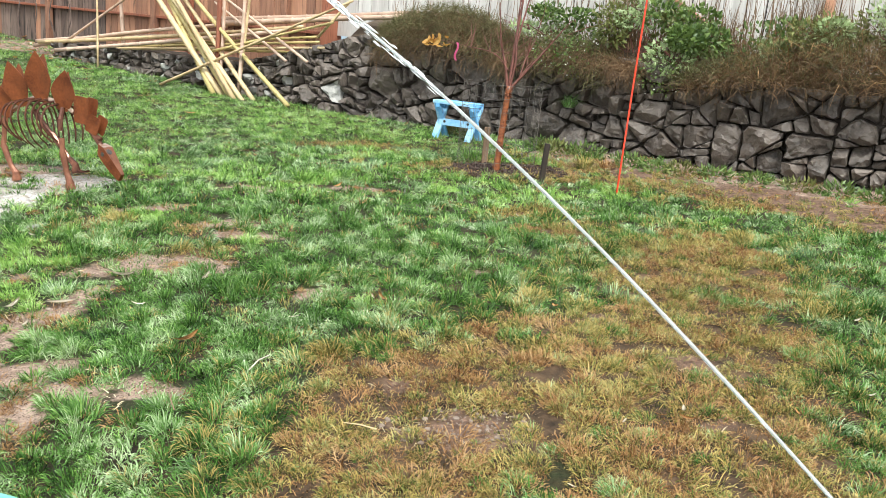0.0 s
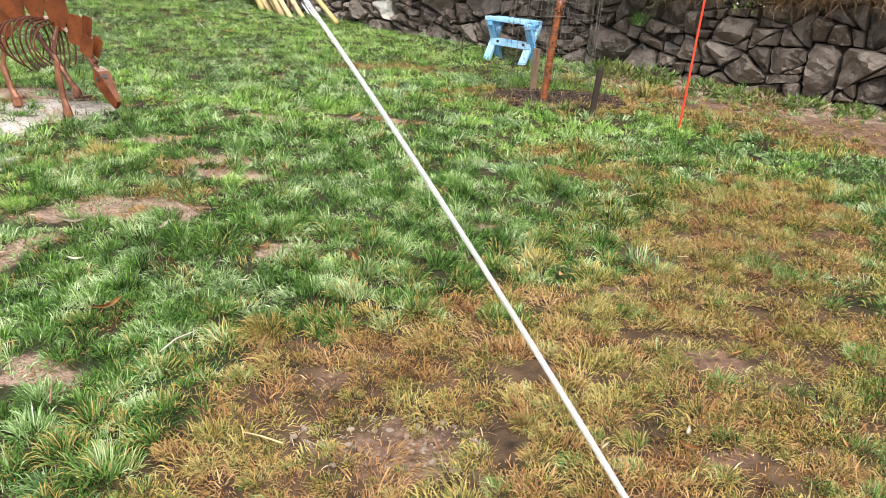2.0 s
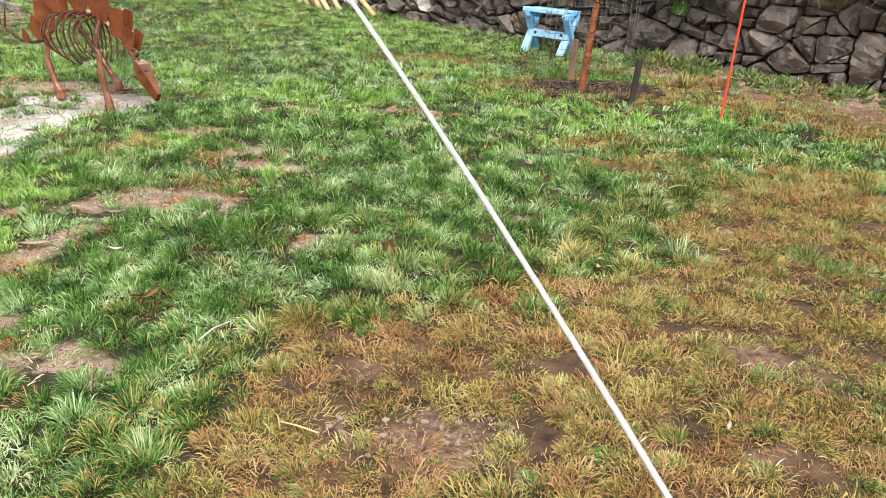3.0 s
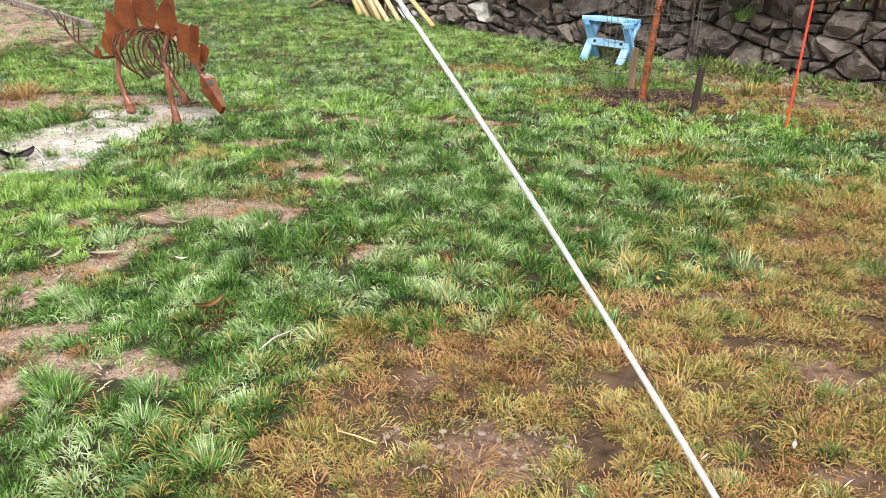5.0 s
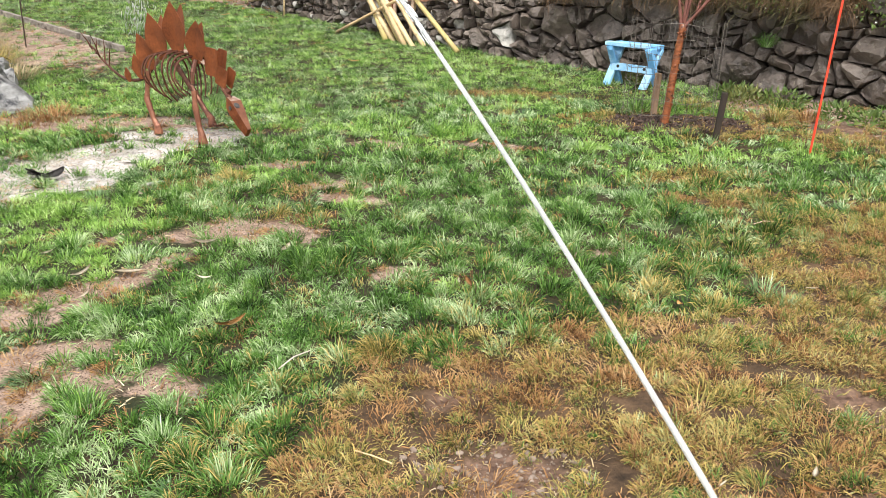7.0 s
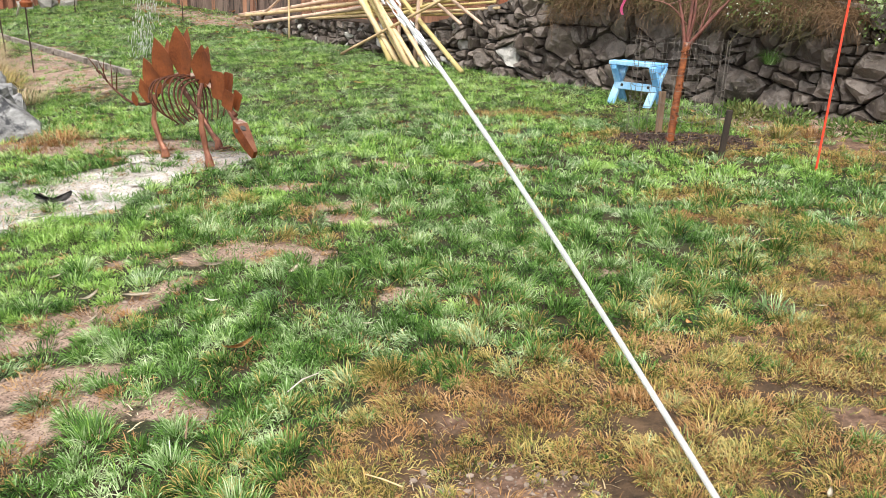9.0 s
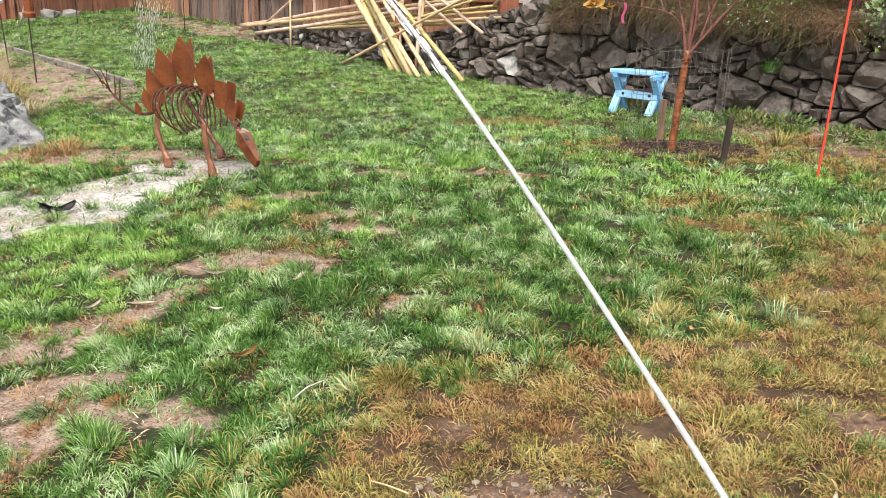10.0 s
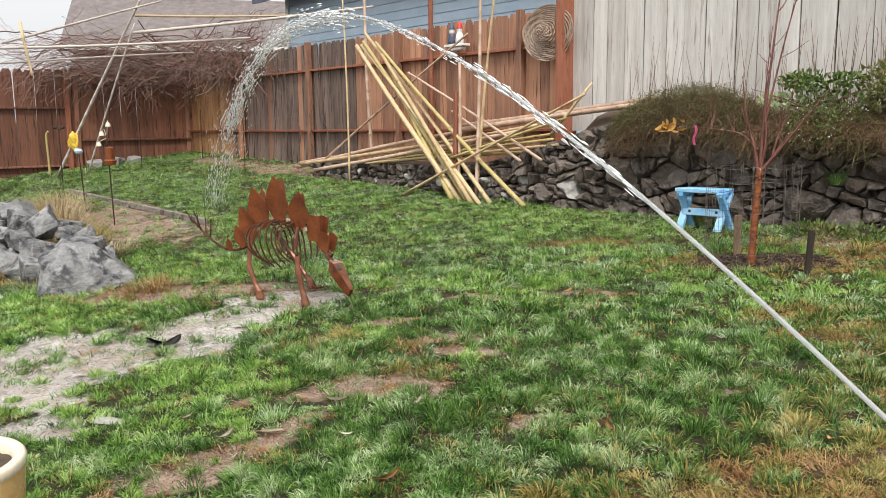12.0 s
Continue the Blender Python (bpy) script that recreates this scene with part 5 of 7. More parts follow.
def boulder(bm, seed=3):
    """The wedge-shaped boulder: high to one side, sloping to a blunt nose at the other."""
    for x, z, y0, y1 in ((-0.38, -0.16, -0.14, 0.2), (-0.33, 0.2, -0.05, 0.16), (-0.14, 0.34, 0.0, 0.2), (0.1, 0.31, 0.02, 0.22), (0.25, 0.2, -0.02, 0.2), (0.47, 0.02, -0.06, 0.1), (0.42, -0.16, -0.14, 0.18), (-0.16, 0.1, -0.27, 0.26), (0.08, 0.02, -0.31, 0.28), (-0.1, -0.18, -0.3, 0.3), (0.2, -0.18, -0.26, 0.28)):
        for y in (y0, y1):
            bm.verts.new((x, y, z))
    bmesh.ops.convex_hull(bm, input=bm.verts[:])
    bmesh.ops.delete(bm, geom=[v for v in bm.verts if not v.link_faces], context="VERTS")
    bmesh.ops.bevel(bm, geom=bm.edges[:], offset=0.014, segments=1, affect="EDGES", profile=0.5)
    bmesh.ops.triangulate(bm, faces=bm.faces[:])
    bmesh.ops.subdivide_edges(bm, edges=[e for e in bm.edges if e.calc_length() > 0.08], cuts=4, use_grid_fill=True)
    for v in bm.verts:
        p = v.co.copy()
        v.co = p * (1 + 0.07 * noise.noise(p * 6) + 0.05 * noise.noise(p * 17))


def rockery():
    rnd = random.Random(14)
    # place, height of the middle, half sizes, turn, seed: the boulder first, then tiers of smaller blocks
    spots = [(-5.0, 6.38, 0.08, 0.42, 0.33, 0.3, 38, 3), (-5.36, 6.84, 0.24, 0.22, 0.18, 0.12, 10, 15)]
    for tier, (count, s0, s1, lift, size) in enumerate(((11, 0.0, 1.0, 0.06, 0.18), (9, 0.08, 1.0, 0.23, 0.165), (7, 0.3, 1.02, 0.39, 0.145))):
        for k in range(count):
            s = s0 + (s1 - s0) * k / (count - 1) + rnd.uniform(-0.025, 0.025)
            x, y = -5.72 - 2.05 * s + 0.05 * tier + rnd.uniform(-0.05, 0.05), 6.66 + 1.5 * s + 0.1 * tier + rnd.uniform(-0.05, 0.05)
            w = size * rnd.uniform(0.75, 1.25)
            spots.append((x, y, lift + rnd.uniform(-0.03, 0.03), w, w * rnd.uniform(0.7, 0.95), w * rnd.uniform(0.55, 0.85), rnd.uniform(-40, 90), 30 + len(spots)))
    # flat rocks behind the boulder
    for k in range(6):
        spots.append((-5.35 - 0.2 * k, 7.1 + 0.16 * k, 0.1 + 0.03 * k, 0.2, 0.13, 0.09, 20 * k, 71 + k))
    for x, y, lift, sx, sy, sz, rz, seed in spots:
        bm = bmesh.new()
        if seed == 3:
            boulder(bm)
            bmesh.ops.scale(bm, vec=(0.94, 0.94, 0.96), verts=bm.verts)
        else:
            block(bm, sx, sy, sz, seed, 2)
        ob = part("boulder" if seed == 3 else "rock", bm, M["granite"])
        ob.matrix_world = pose(x, y, plain(x, y) + lift, (0 if seed == 3 else 22) * math.sin(seed), (0 if seed == 3 else 22) * math.cos(seed * 2), rz)
        tagged(ob, "large pale grey boulder with dark streaks" if seed == 3 else "angular grey rock stacked at the bed's edge", "rock", "rocks of the raised bed")
    for k, (x, y, w) in enumerate(((-11.0, 15.0, 0.2), (-11.3, 14.75, 0.17), (-10.75, 15.25, 0.15), (-11.15, 15.2, 0.16))):
        bm = bmesh.new()
        block(bm, w, w * 0.8, w * 0.6, 90 + k, 2)
        ob = part("rock", bm, M["paleStone"])
        ob.matrix_world = pose(x, y, plain(x, y) + 0.3 * w, 6 * k, -5, 35 * k)
        tagged(ob, "pale grey rock in the far corner's grass", "rock", "rocks in the far corner")
    # earth heaped behind the rocks
    bm = bmesh.new()
    rows = []
    for i in range(15):
        s = 0.5 + 0.5 * i / 14
        cx, cy = -5.2 - 2.5 * s, 7.1 + 1.7 * s
        rows.append([bm.verts.new((cx + 0.55 * d, cy + 0.83 * d, plain(cx + 0.55 * d, cy + 0.83 * d) + h * math.sin(math.pi * min(1, max(0, s))) ** 0.5 - 0.07 + 0.03 * noise.noise(Vector((i, d * 4, 2))))) for d, h in ((-0.15, -0.1), (0.0, 0.2), (0.2, 0.24), (0.4, 0.12), (0.55, 0.0), (0.7, -0.14))])
    for a, b in zip(rows, rows[1:]):
        for k in range(5):
            bm.faces.new((a[k], a[k + 1], b[k + 1], b[k]))
    tagged(part("bed_soil", bm, M["dirt"], None, smooth=True), "reddish soil heaped behind the rocks", "soil", kind="structure")


def bed_board():
    a, b = Vector((-9.38, 11.63, 0)), Vector((-5.42, 9.15, 0))
    for k in range(2):
        p, q = a.lerp(b, 0.5 * k + 0.004), a.lerp(b, 0.5 * k + 0.496)
        bm = bmesh.new()
        beam(bm, (p.x, p.y, plain(*p.xy) + 0.035), (q.x, q.y, plain(*q.xy) + 0.03), 0.05, 0.075, 0.006)
        tagged(part("edging_board", bm, M["board"]), "weathered grey timber board edging the bed", "board", "bed edging")


def paving():
    rnd = random.Random(3)
    pat = thing("patio", (0, 0, 0), 0, "pale wet flagstone paving beside the rockery", "paving", kind="structure")
    seeds = [(rnd.uniform(-12.6, -5.6), rnd.uniform(4.4, 11.0)) for _ in range(270)]
    cells = []
    for edge in (PATIO, PATH_PAVING):
        for i, (sx, sy) in enumerate(seeds):
            poly = edge
            for j, (qx, qy) in enumerate(seeds):
                if i != j and len(poly) > 2:
                    poly = clip_poly(poly, (sx + qx) / 2, (sy + qy) / 2, qx - sx, qy - sy)
            if len(poly) > 2:
                cells.append((poly, edge is PATIO))
    for poly, near in cells:
        mx, my = sum(v[0] for v in poly) / len(poly), sum(v[1] for v in poly) / len(poly)
        bm = bmesh.new()
        lift = rnd.uniform(0.012, 0.024)
        rings = []
        for shrink, h in ((0.95, -0.05), (0.968 if near else 0.93, lift - 0.006), (0.95 if near else 0.9, lift)):
            rings.append([bm.verts.new((mx + (a - mx) * shrink, my + (b - my) * shrink, plain(mx + (a - mx) * shrink, my + (b - my) * shrink) + h)) for a, b in poly])
        if sum(a[0] * b[1] - b[0] * a[1] for a, b in zip(poly, poly[1:] + poly[:1])) < 0:
            rings = [r[::-1] for r in rings]
        n = len(poly)
        bm.faces.new(rings[2])
        for r0, r1 in zip(rings, rings[1:]):
            for k in range(n):
                bm.faces.new((r0[k], r0[(k + 1) % n], r1[(k + 1) % n], r1[k]))
        part("flagstone", bm, M["patio" if near else "pathStone"], pat)
    for x, y, s, rz in ((-2.73, 3.71, 0.12, 5), (-2.13, 2.96, 0.13, -35), (-2.45, 4.9, 0.08, 60)):
        bm = bmesh.new()
        rock(bm, s, s * 0.36, 0.018, int(s * 100), 8, 2, 0.04)
        ob = part("flat_stone", bm, M["paleStone"])
        ob.matrix_world = pose(x, y, ground_z(x, y) + 0.006, 2, -3, rz)
        tagged(ob, "flat pale stone set in the wet grass", "stone", "flat stones in the grass")


def kerb_slab():
    """A long concrete kerb on which the pot stands."""
    d = Vector((0.87, -0.49, 0))
    mid = Vector((-1.75, 2.08, 0))
    a, b = mid - d * 1.15, mid + d * 1.5
    zt = 0.105
    bm = bmesh.new()
    beam(bm, (a.x, a.y, zt - 0.1), (b.x, b.y, zt - 0.1), 0.36, 0.2, 0.012)
    tagged(part("kerb", bm, M["concrete"]), "stained tan concrete kerb between lawn and bare earth", "kerb", kind="structure")
    bm = bmesh.new()
    n = Vector((-0.49, -0.87, 0))
    rows = [[bm.verts.new(a.lerp(b, i / 24) + n * (0.17 + w) + Vector((0, 0, 0.05 + 0.025 * noise.noise(Vector((i * 0.7, w * 5, 0))) + (0.02 if w > 0.5 else 0)))) for w in (0, 0.15, 0.35, 0.7, 1.3)] for i in range(25)]
    for p, q in zip(rows, rows[1:]):
        for k in range(4):
            bm.faces.new((p[k], q[k], q[k + 1], p[k + 1]))
    tagged(part("bare_earth", bm, M["soil"], None, smooth=True), "bare damp earth below the kerb", "soil", kind="structure")


def flower_pot():
    x, y, z = -2.29, 2.35, 0.105
    t = thing("flower_pot", (x, y, z), 0, "round cream-yellow glazed flower pot holding bare twigs", "flower pot")
    bm = bmesh.new()
    lathe(bm, [(0.0, 0.0), (0.185, 0.0), (0.205, 0.012), (0.224, 0.1), (0.241, 0.27), (0.245, 0.345)], 48)
    part("body", bm, M["pot"], t, "", True)
    bm = bmesh.new()
    lathe(bm, [(0.245, 0.343), (0.25, 0.352), (0.25, 0.372), (0.243, 0.38), (0.221, 0.38), (0.213, 0.372), (0.208, 0.29)], 48)
    part("rim", bm, M["rim"], t, "pale cream rim", True)
    rnd = random.Random(4)
    bm = bmesh.new()
    lathe(bm, [(0.0, 0.352), (0.1, 0.35), (0.212, 0.338)], 28)
    for v in bm.verts:
        v.co.z += 0.012 * noise.noise(v.co * 30)
    part("potting_soil", bm, M["humus"], t, "", True)
    for sx, sy, h, lx, ly, r in ((-0.02, -0.04, 0.09, 0.16, 0.03, 0.009), (-0.06, 0.02, 0.11, 0.17, 0.05, 0.008), (0.09, 0.06, 0.08, -0.15, -0.05, 0.007), (-0.12, -0.05, 0.08, 0.1, -0.05, 0.006), (0.06, 0.0, 0.3, 0.12, 0.02, 0.006), (0.0, 0.05, 0.14, 0.0, 0.02, 0.004), (0.05, 0.04, 0.16, -0.01, 0.03, 0.004), (0.02, -0.03, 0.1, 0.12, 0.01, 0.007), (-0.08, 0.0, 0.06, -0.05, 0.05, 0.005)):
        bm = bmesh.new()
        tube(bm, [(sx, sy, 0.3), (sx + lx * 0.4, sy + ly, 0.3 + h * 0.5), (sx + lx, sy + ly, 0.3 + h)], [r, r * 0.8, r * 0.4], 6)
        part("twig", bm, M["vine"], t)
    for k in range(40):
        bm = bmesh.new()
        leaf(bm, 0.045, 0.012, 0.3)
        ob = part("dead_leaf", bm, M["deadleaf" if k % 4 else "paleleaf"], t)
        a = rnd.uniform(0, 6.28)
        ob.matrix_local = pose(0.17 * (0.3 + 0.7 * (k % 5) / 4) * math.cos(a), 0.17 * (0.3 + 0.7 * (k % 5) / 4) * math.sin(a), 0.36, rnd.uniform(-20, 20), rnd.uniform(-20, 20), rnd.uniform(0, 360))


def leaf(bm, long, wide, curl):
    """A pointed leaf along x, folded on its midrib, with a thin edge."""
    n = 6
    rows = []
    for k in range(n + 1):
        s = k / n
        w = wide * math.sin(math.pi * (0.06 + 0.9 * s)) ** 0.8
        z = curl * long * (s - 0.5) ** 2
        x = (s - 0.5) * long
        rows.append([bm.verts.new((x, -w / 2, z + 0.12 * w)), bm.verts.new((x, 0, z)), bm.verts.new((x, w / 2, z + 0.15 * w))])
    faces = []
    for a, b in zip(rows, rows[1:]):
        for k in range(2):
            faces.append(bm.faces.new((a[k], b[k], b[k + 1], a[k + 1])))
    bmesh.ops.solidify(bm, geom=faces, thickness=0.0012)


def garden_hose():
    z = 0.118
    runs = [[(-2.14, 2.53, z), (-2.06, 2.455, z), (-1.912, 2.304, z), (-1.745, 2.16, z), (-1.573, 2.04, z), (-1.396, 1.942, z), (-1.12, 1.8, z), (-0.8, 1.6, z)],
            [(-2.13, 2.56, z), (-2.04, 2.475, z), (-1.907, 2.372, z), (-1.701, 2.232, z), (-1.476, 2.107, z), (-1.216, 2.02, z), (-0.95, 1.9, z), (-0.65, 1.7, z)]]
    t = thing("garden_hose", (-2.1, 2.5, z), 0, "two strands of sea-green garden hose lying on the kerb", "garden hose")
    for k, ctrl in enumerate(runs):
        bm = bmesh.new()
        pts = [Vector(p) - Vector((-2.1, 2.5, z)) for p in spline(ctrl, 9)]
        tube(bm, pts, 0.0125, 12)
        part("hose_strand", bm, M["hose"], t, "", True)
    bm = bmesh.new()
    tube(bm, [(-0.02, 0.0, 0.0), (0.015, -0.005, 0.0), (0.02, -0.006, 0), (0.05, -0.02, 0)], [0.016, 0.017, 0.0145, 0.0145], 12)
    part("coupling", bm, M["wire"], t, "pale metal coupling")


# ---- sticks and ornaments in the far bed ----


def garden_ornaments():
    def rod(x, y, h, r=0.008, lean=(0, 0)):
        bm = bmesh.new()
        tube(bm, [(0, 0, -0.05), (lean[0] * 0.5, lean[1] * 0.5, h * 0.5), (lean[0], lean[1], h)], r, 6)
        return bm
    x, y = -9.06, 11.1
    t = thing("garden_stake", (x, y, plain(x, y)), 0, "thin dark iron rod with curled finial", "garden stake")
    part("rod", rod(x, y, 1.1), M["iron"], t)
    for k in (-1, 1):
        bm = bmesh.new()
        lathe(bm, [(0, 0.03), (0.03, 0.015), (0.035, 0), (0.03, -0.015), (0, -0.03)], 10, pose(0.07 * k, 0, 1.1))
        tube(bm, [(0, 0, 1.06), (0.07 * k, 0, 1.09)], 0.006, 5)
        part("finial", bm, M["iron"], t)
    x, y = -7.75, 9.95
    t = thing("garden_stake", (x, y, plain(x, y)), 0, "iron rod carrying a yellow and blue bird ornament", "garden stake")
    part("rod", rod(x, y, 0.85, lean=(-0.06, 0)), M["iron"], t)
    bm = bmesh.new()
    rock(bm, 0.075, 0.06, 0.16, 21, 6, 3, 0.25)
    bmesh.ops.translate(bm, vec=(-0.13, 0, 0.98), verts=bm.verts)
    part("bird_body", bm, M["yellow"], t, "bright yellow body")
    bm = bmesh.new()
    rock(bm, 0.06, 0.055, 0.05, 22, 4, 2, 0.03)
    bmesh.ops.translate(bm, vec=(-0.06, 0, 0.86), verts=bm.verts)
    part("bird_head", bm, M["siding"], t, "pale blue head")
    x, y = -6.75, 9.2
    t = thing("garden_stake", (x, y, plain(x, y)), 0, "iron rod with a rusty red lantern and pale bells", "garden stake")
    part("rod", rod(x, y, 1.15, lean=(-0.03, 0)), M["iron"], t)
    bm = bmesh.new()
    lathe(bm, [(0, 0.98), (0.05, 0.96), (0.055, 0.82), (0.075, 0.8), (0.06, 0.75), (0, 0.74)], 10)
    part("lantern", bm, M["rust"], t)
    for k, (dx, h) in enumerate(((-0.1, 1.13), (-0.15, 1.0), (0.0, 1.24))):
        bm = bmesh.new()
        lathe(bm, [(0, 0.035), (0.018, 0.03), (0.03, 0.0), (0.032, -0.02), (0.0, -0.02)], 10, pose(dx, 0, h))
        tube(bm, [(-0.03, 0, 1.08), (dx * 0.6, 0, h + 0.06), (dx, 0, h + 0.03)], 0.004, 5)
        part("bell", bm, M["rim"], t, "pale shell-like bell")
    for x, y, h in ((-9.9, 14.3, 0.9), (-9.3, 15.5, 1.0), (-7.2, 13.4, 1.0)):
        bm = rod(x, y, h)
        ob = part("garden_rod", bm, M["iron"])
        ob.matrix_world = pose(x, y, plain(x, y))
        tagged(ob, "plain thin iron rod in the far lawn", "garden rod", "iron rods")
    # bent cane with a hooked top
    bm = bmesh.new()
    tube(bm, spline([(0, 0, -0.05), (-0.01, 0, 0.4), (-0.02, 0, 0.75), (0.0, 0, 0.84), (0.04, 0, 0.88)], 5), 0.022, 8)
    ob = part("hooked_cane", bm, M["bambooGreen"], None, smooth=True)
    ob.matrix_world = pose(-11.6, 13.8, plain(-11.6, 13.8)) @ Matrix.Diagonal((1, 1, 0.95, 1))
    tagged(ob, "yellow-green cane with hooked tip before the fence", "cane")


def arbor():
    """Canes lashed into a high arbor over the far corner, with bare vines."""
    g = "arbor canes"
    runs = [((-11.25, 13.55, 0.6), (-8.85, 13.1, 3.75), 0.028, "bambooGrey"), ((-10.7, 13.75, 0.68), (-8.95, 13.0, 3.3), 0.02, "bambooGrey"),
            ((-11.5, 11.6, 2.85), (-7.3, 14.0, 3.1), 0.026, "bambooGrey"), ((-9.0, 13.0, 3.15), (-5.2, 14.6, 3.62), 0.03, "bambooGrey"),
            ((-10.8, 12.0, 2.95), (-8.6, 13.3, 3.7), 0.022, "bambooGrey"), ((-10.5, 12.1, 3.3), (-10.42, 12.2, 2.42), 0.026, "bamboo"),
            ((-11.3, 11.9, 2.6), (-8.2, 13.6, 2.85), 0.016, "bambooGrey"), ((-9.0, 13.1, 3.45), (-6.3, 14.4, 3.5), 0.022, "bamboo")]
    for k, (a, b, r, m) in enumerate(runs):
        pole(a, b, r, m, "weathered cane of the arbor, bound with vines", 200 + k, g)
    rnd = random.Random(17)
    t = thing("bare_vine", (-10.9, 15.8, plain(-10.9, 15.8)), 0, "tangle of bare brown vines along the fence top", "vine")
    o = Vector((-10.9, 15.8, plain(-10.9, 15.8)))
    fine = bmesh.new()
    for k in range(1500):
        s = rnd.random()
        c = Vector((-12.0, 14.2, 0)).lerp(Vector((-10.35, 16.7, 0)), (s / 0.55) ** 0.8) if s < 0.55 else Vector((-10.35, 16.7, 0)).lerp(Vector((-7.9, 14.9, 0)), (s - 0.55) / 0.45)
        z = rnd.uniform(2.58, 3.35)
        p = Vector((c.x + rnd.uniform(-0.1, 0.4), c.y - rnd.uniform(0, 0.4), z))
        pts = [p]
        run = -OUT if s < 0.55 else Vector((0.83, -0.56, 0))
        w = run * rnd.choice((-1, 1)) + Vector((0, 0, rnd.uniform(-0.3, 0.25)))
        for _ in range(6):
            w = (w + Vector((rnd.uniform(-0.4, 0.4), rnd.uniform(-0.4, 0.4), rnd.uniform(-0.42, 0.32)))).normalized()
            pts.append(pts[-1] + w * rnd.uniform(0.12, 0.25))
        if k < 260:
            bm = bmesh.new()
            tube(bm, [q - o for q in spline(pts, 3)], rnd.choice((0.003, 0.004, 0.006, 0.012)), 5)
            part("vine_stem", bm, M["twig" if k % 3 else "vine"], t)
        else:
            tube(fine, [q - o - Vector((0, 0, 0.12 * rnd.random())) for q in pts], 0.0035, 3)
    tagged(part("vine_tangle", fine, M["vinePale"], t), kind="stuff")
    for u, h in ((7.5, 1.6), (7.0, 1.4), (7.9, 1.9), (6.6, 1.3)):
        p = on_fence(u, 0.25)
        pts = [Vector((p.x, p.y, 0.85))]
        for _ in range(7):
            pts.append(pts[-1] + Vector((rnd.uniform(-0.07, 0.07), rnd.uniform(-0.03, 0.03), h / 6)))
        bm = bmesh.new()
        tube(bm, [q - o for q in spline(pts, 3)], [0.013 - 0.0005 * i for i in range(22)], 6)
        part("vine_trunk", bm, M["vine"], t)
    bm = bmesh.new()
    beam(bm, (-10.8, 11.5, 0.35), (-10.86, 11.56, 3.05), 0.23, 0.13, 0.01)
    tagged(part("arbor_post", bm, M["cedarGrey"]), "broad rough brown post of the arbor", "post")


# ---- on the fence ----


def fence_ornaments():
    p = on_fence(3.45, 0.14, 2.62)
    t = thing("wall_shelf", p, -33.8, "small white shelf on the cedar fence", "shelf")
    bm = bmesh.new()
    box(bm, 0.4, 0.13, 0.035, pose(0, 0, 0), 0.004)
    part("board", bm, M["white"], t)
    bm = bmesh.new()
    box(bm, 0.28, 0.09, 0.05, pose(0, 0.01, -0.043), 0.012)
    part("bracket", bm, M["white"], t)
    for dx, coat, hat in ((-0.09, "navy", "navy"), (0.07, "white", "red")):
        bm = bmesh.new()
        lathe(bm, [(0, 0), (0.055, 0.0), (0.06, 0.05), (0.05, 0.12), (0.035, 0.15)], 14)
        k0 = len(bm.faces)
        lathe(bm, [(0.035, 0.15), (0.042, 0.18), (0.04, 0.205)], 14)
        k1 = len(bm.faces)
        lathe(bm, [(0.045, 0.2), (0.03, 0.26), (0.0, 0.32)], 14)
        bm.faces.ensure_lookup_table()
        for i, f in enumerate(bm.faces):
            f.material_index = 0 if i < k0 else (1 if i < k1 else 2)
        me = mesh_from("gnome_figurine", bm, M[coat], True)
        me.materials.append(M["white"])
        me.materials.append(M[hat])
        ob = new("gnome_figurine", me)
        ob.matrix_world = pose(*p, 0, 0, -33.8) @ pose(dx, -0.01, 0.018)
        tagged(ob, "small painted gnome with red pointed hat" if hat == "red" else "small painted gnome in dark blue", "figurine", "gnomes on the shelf")
    # woven straw hat
    p = on_fence(1.76, 0.16, 2.64)
    m = Matrix.Translation(p) @ Matrix((WALL_DIR, Vector((0, 0, 1)), OUT)).transposed().to_4x4() @ Matrix.Diagonal((1, 0.82, 1, 1))
    t = thing("straw_hat", label="round woven straw hat hung on the fence", category="hat", m=m)
    for k in range(14):
        bm = bmesh.new()
        r = 0.03 + 0.0285 * k
        h = 0.09 * math.exp(-(r / 0.16) ** 4)
        ring = [(r * math.cos(a) * (1 + 0.02 * math.sin(5 * a + k)), r * math.sin(a), h + 0.008 * math.sin(9 * a + k * 2)) for a in [2 * math.pi * i / 36 for i in range(37)]]
        tube(bm, ring, 0.0165, 6, cap=False, flat=0.6)
        part("straw_coil", bm, M["wicker"], t)
    bm = bmesh.new()
    a, b = on_fence(-2.65, 0.05, 2.2), on_fence(-3.55, 0.05, 1.66)
    beam(bm, a, b, 0.1, 0.03, 0.004)
    tagged(part("brace_board", bm, M["cedar"]), "brown brace board slanting across the grey fence", "board")
    bm = bmesh.new()
    a = on_fence(-4.2, 0.06)
    beam(bm, (a.x, a.y, 1.4), (a.x, a.y, 3.3), 0.12, 0.07, 0.004, up=WALL_DIR)
    tagged(part("fence_post", bm, M["cedar"]), "brown post on the grey fence", "post")


# ---- plants on and below the wall ----


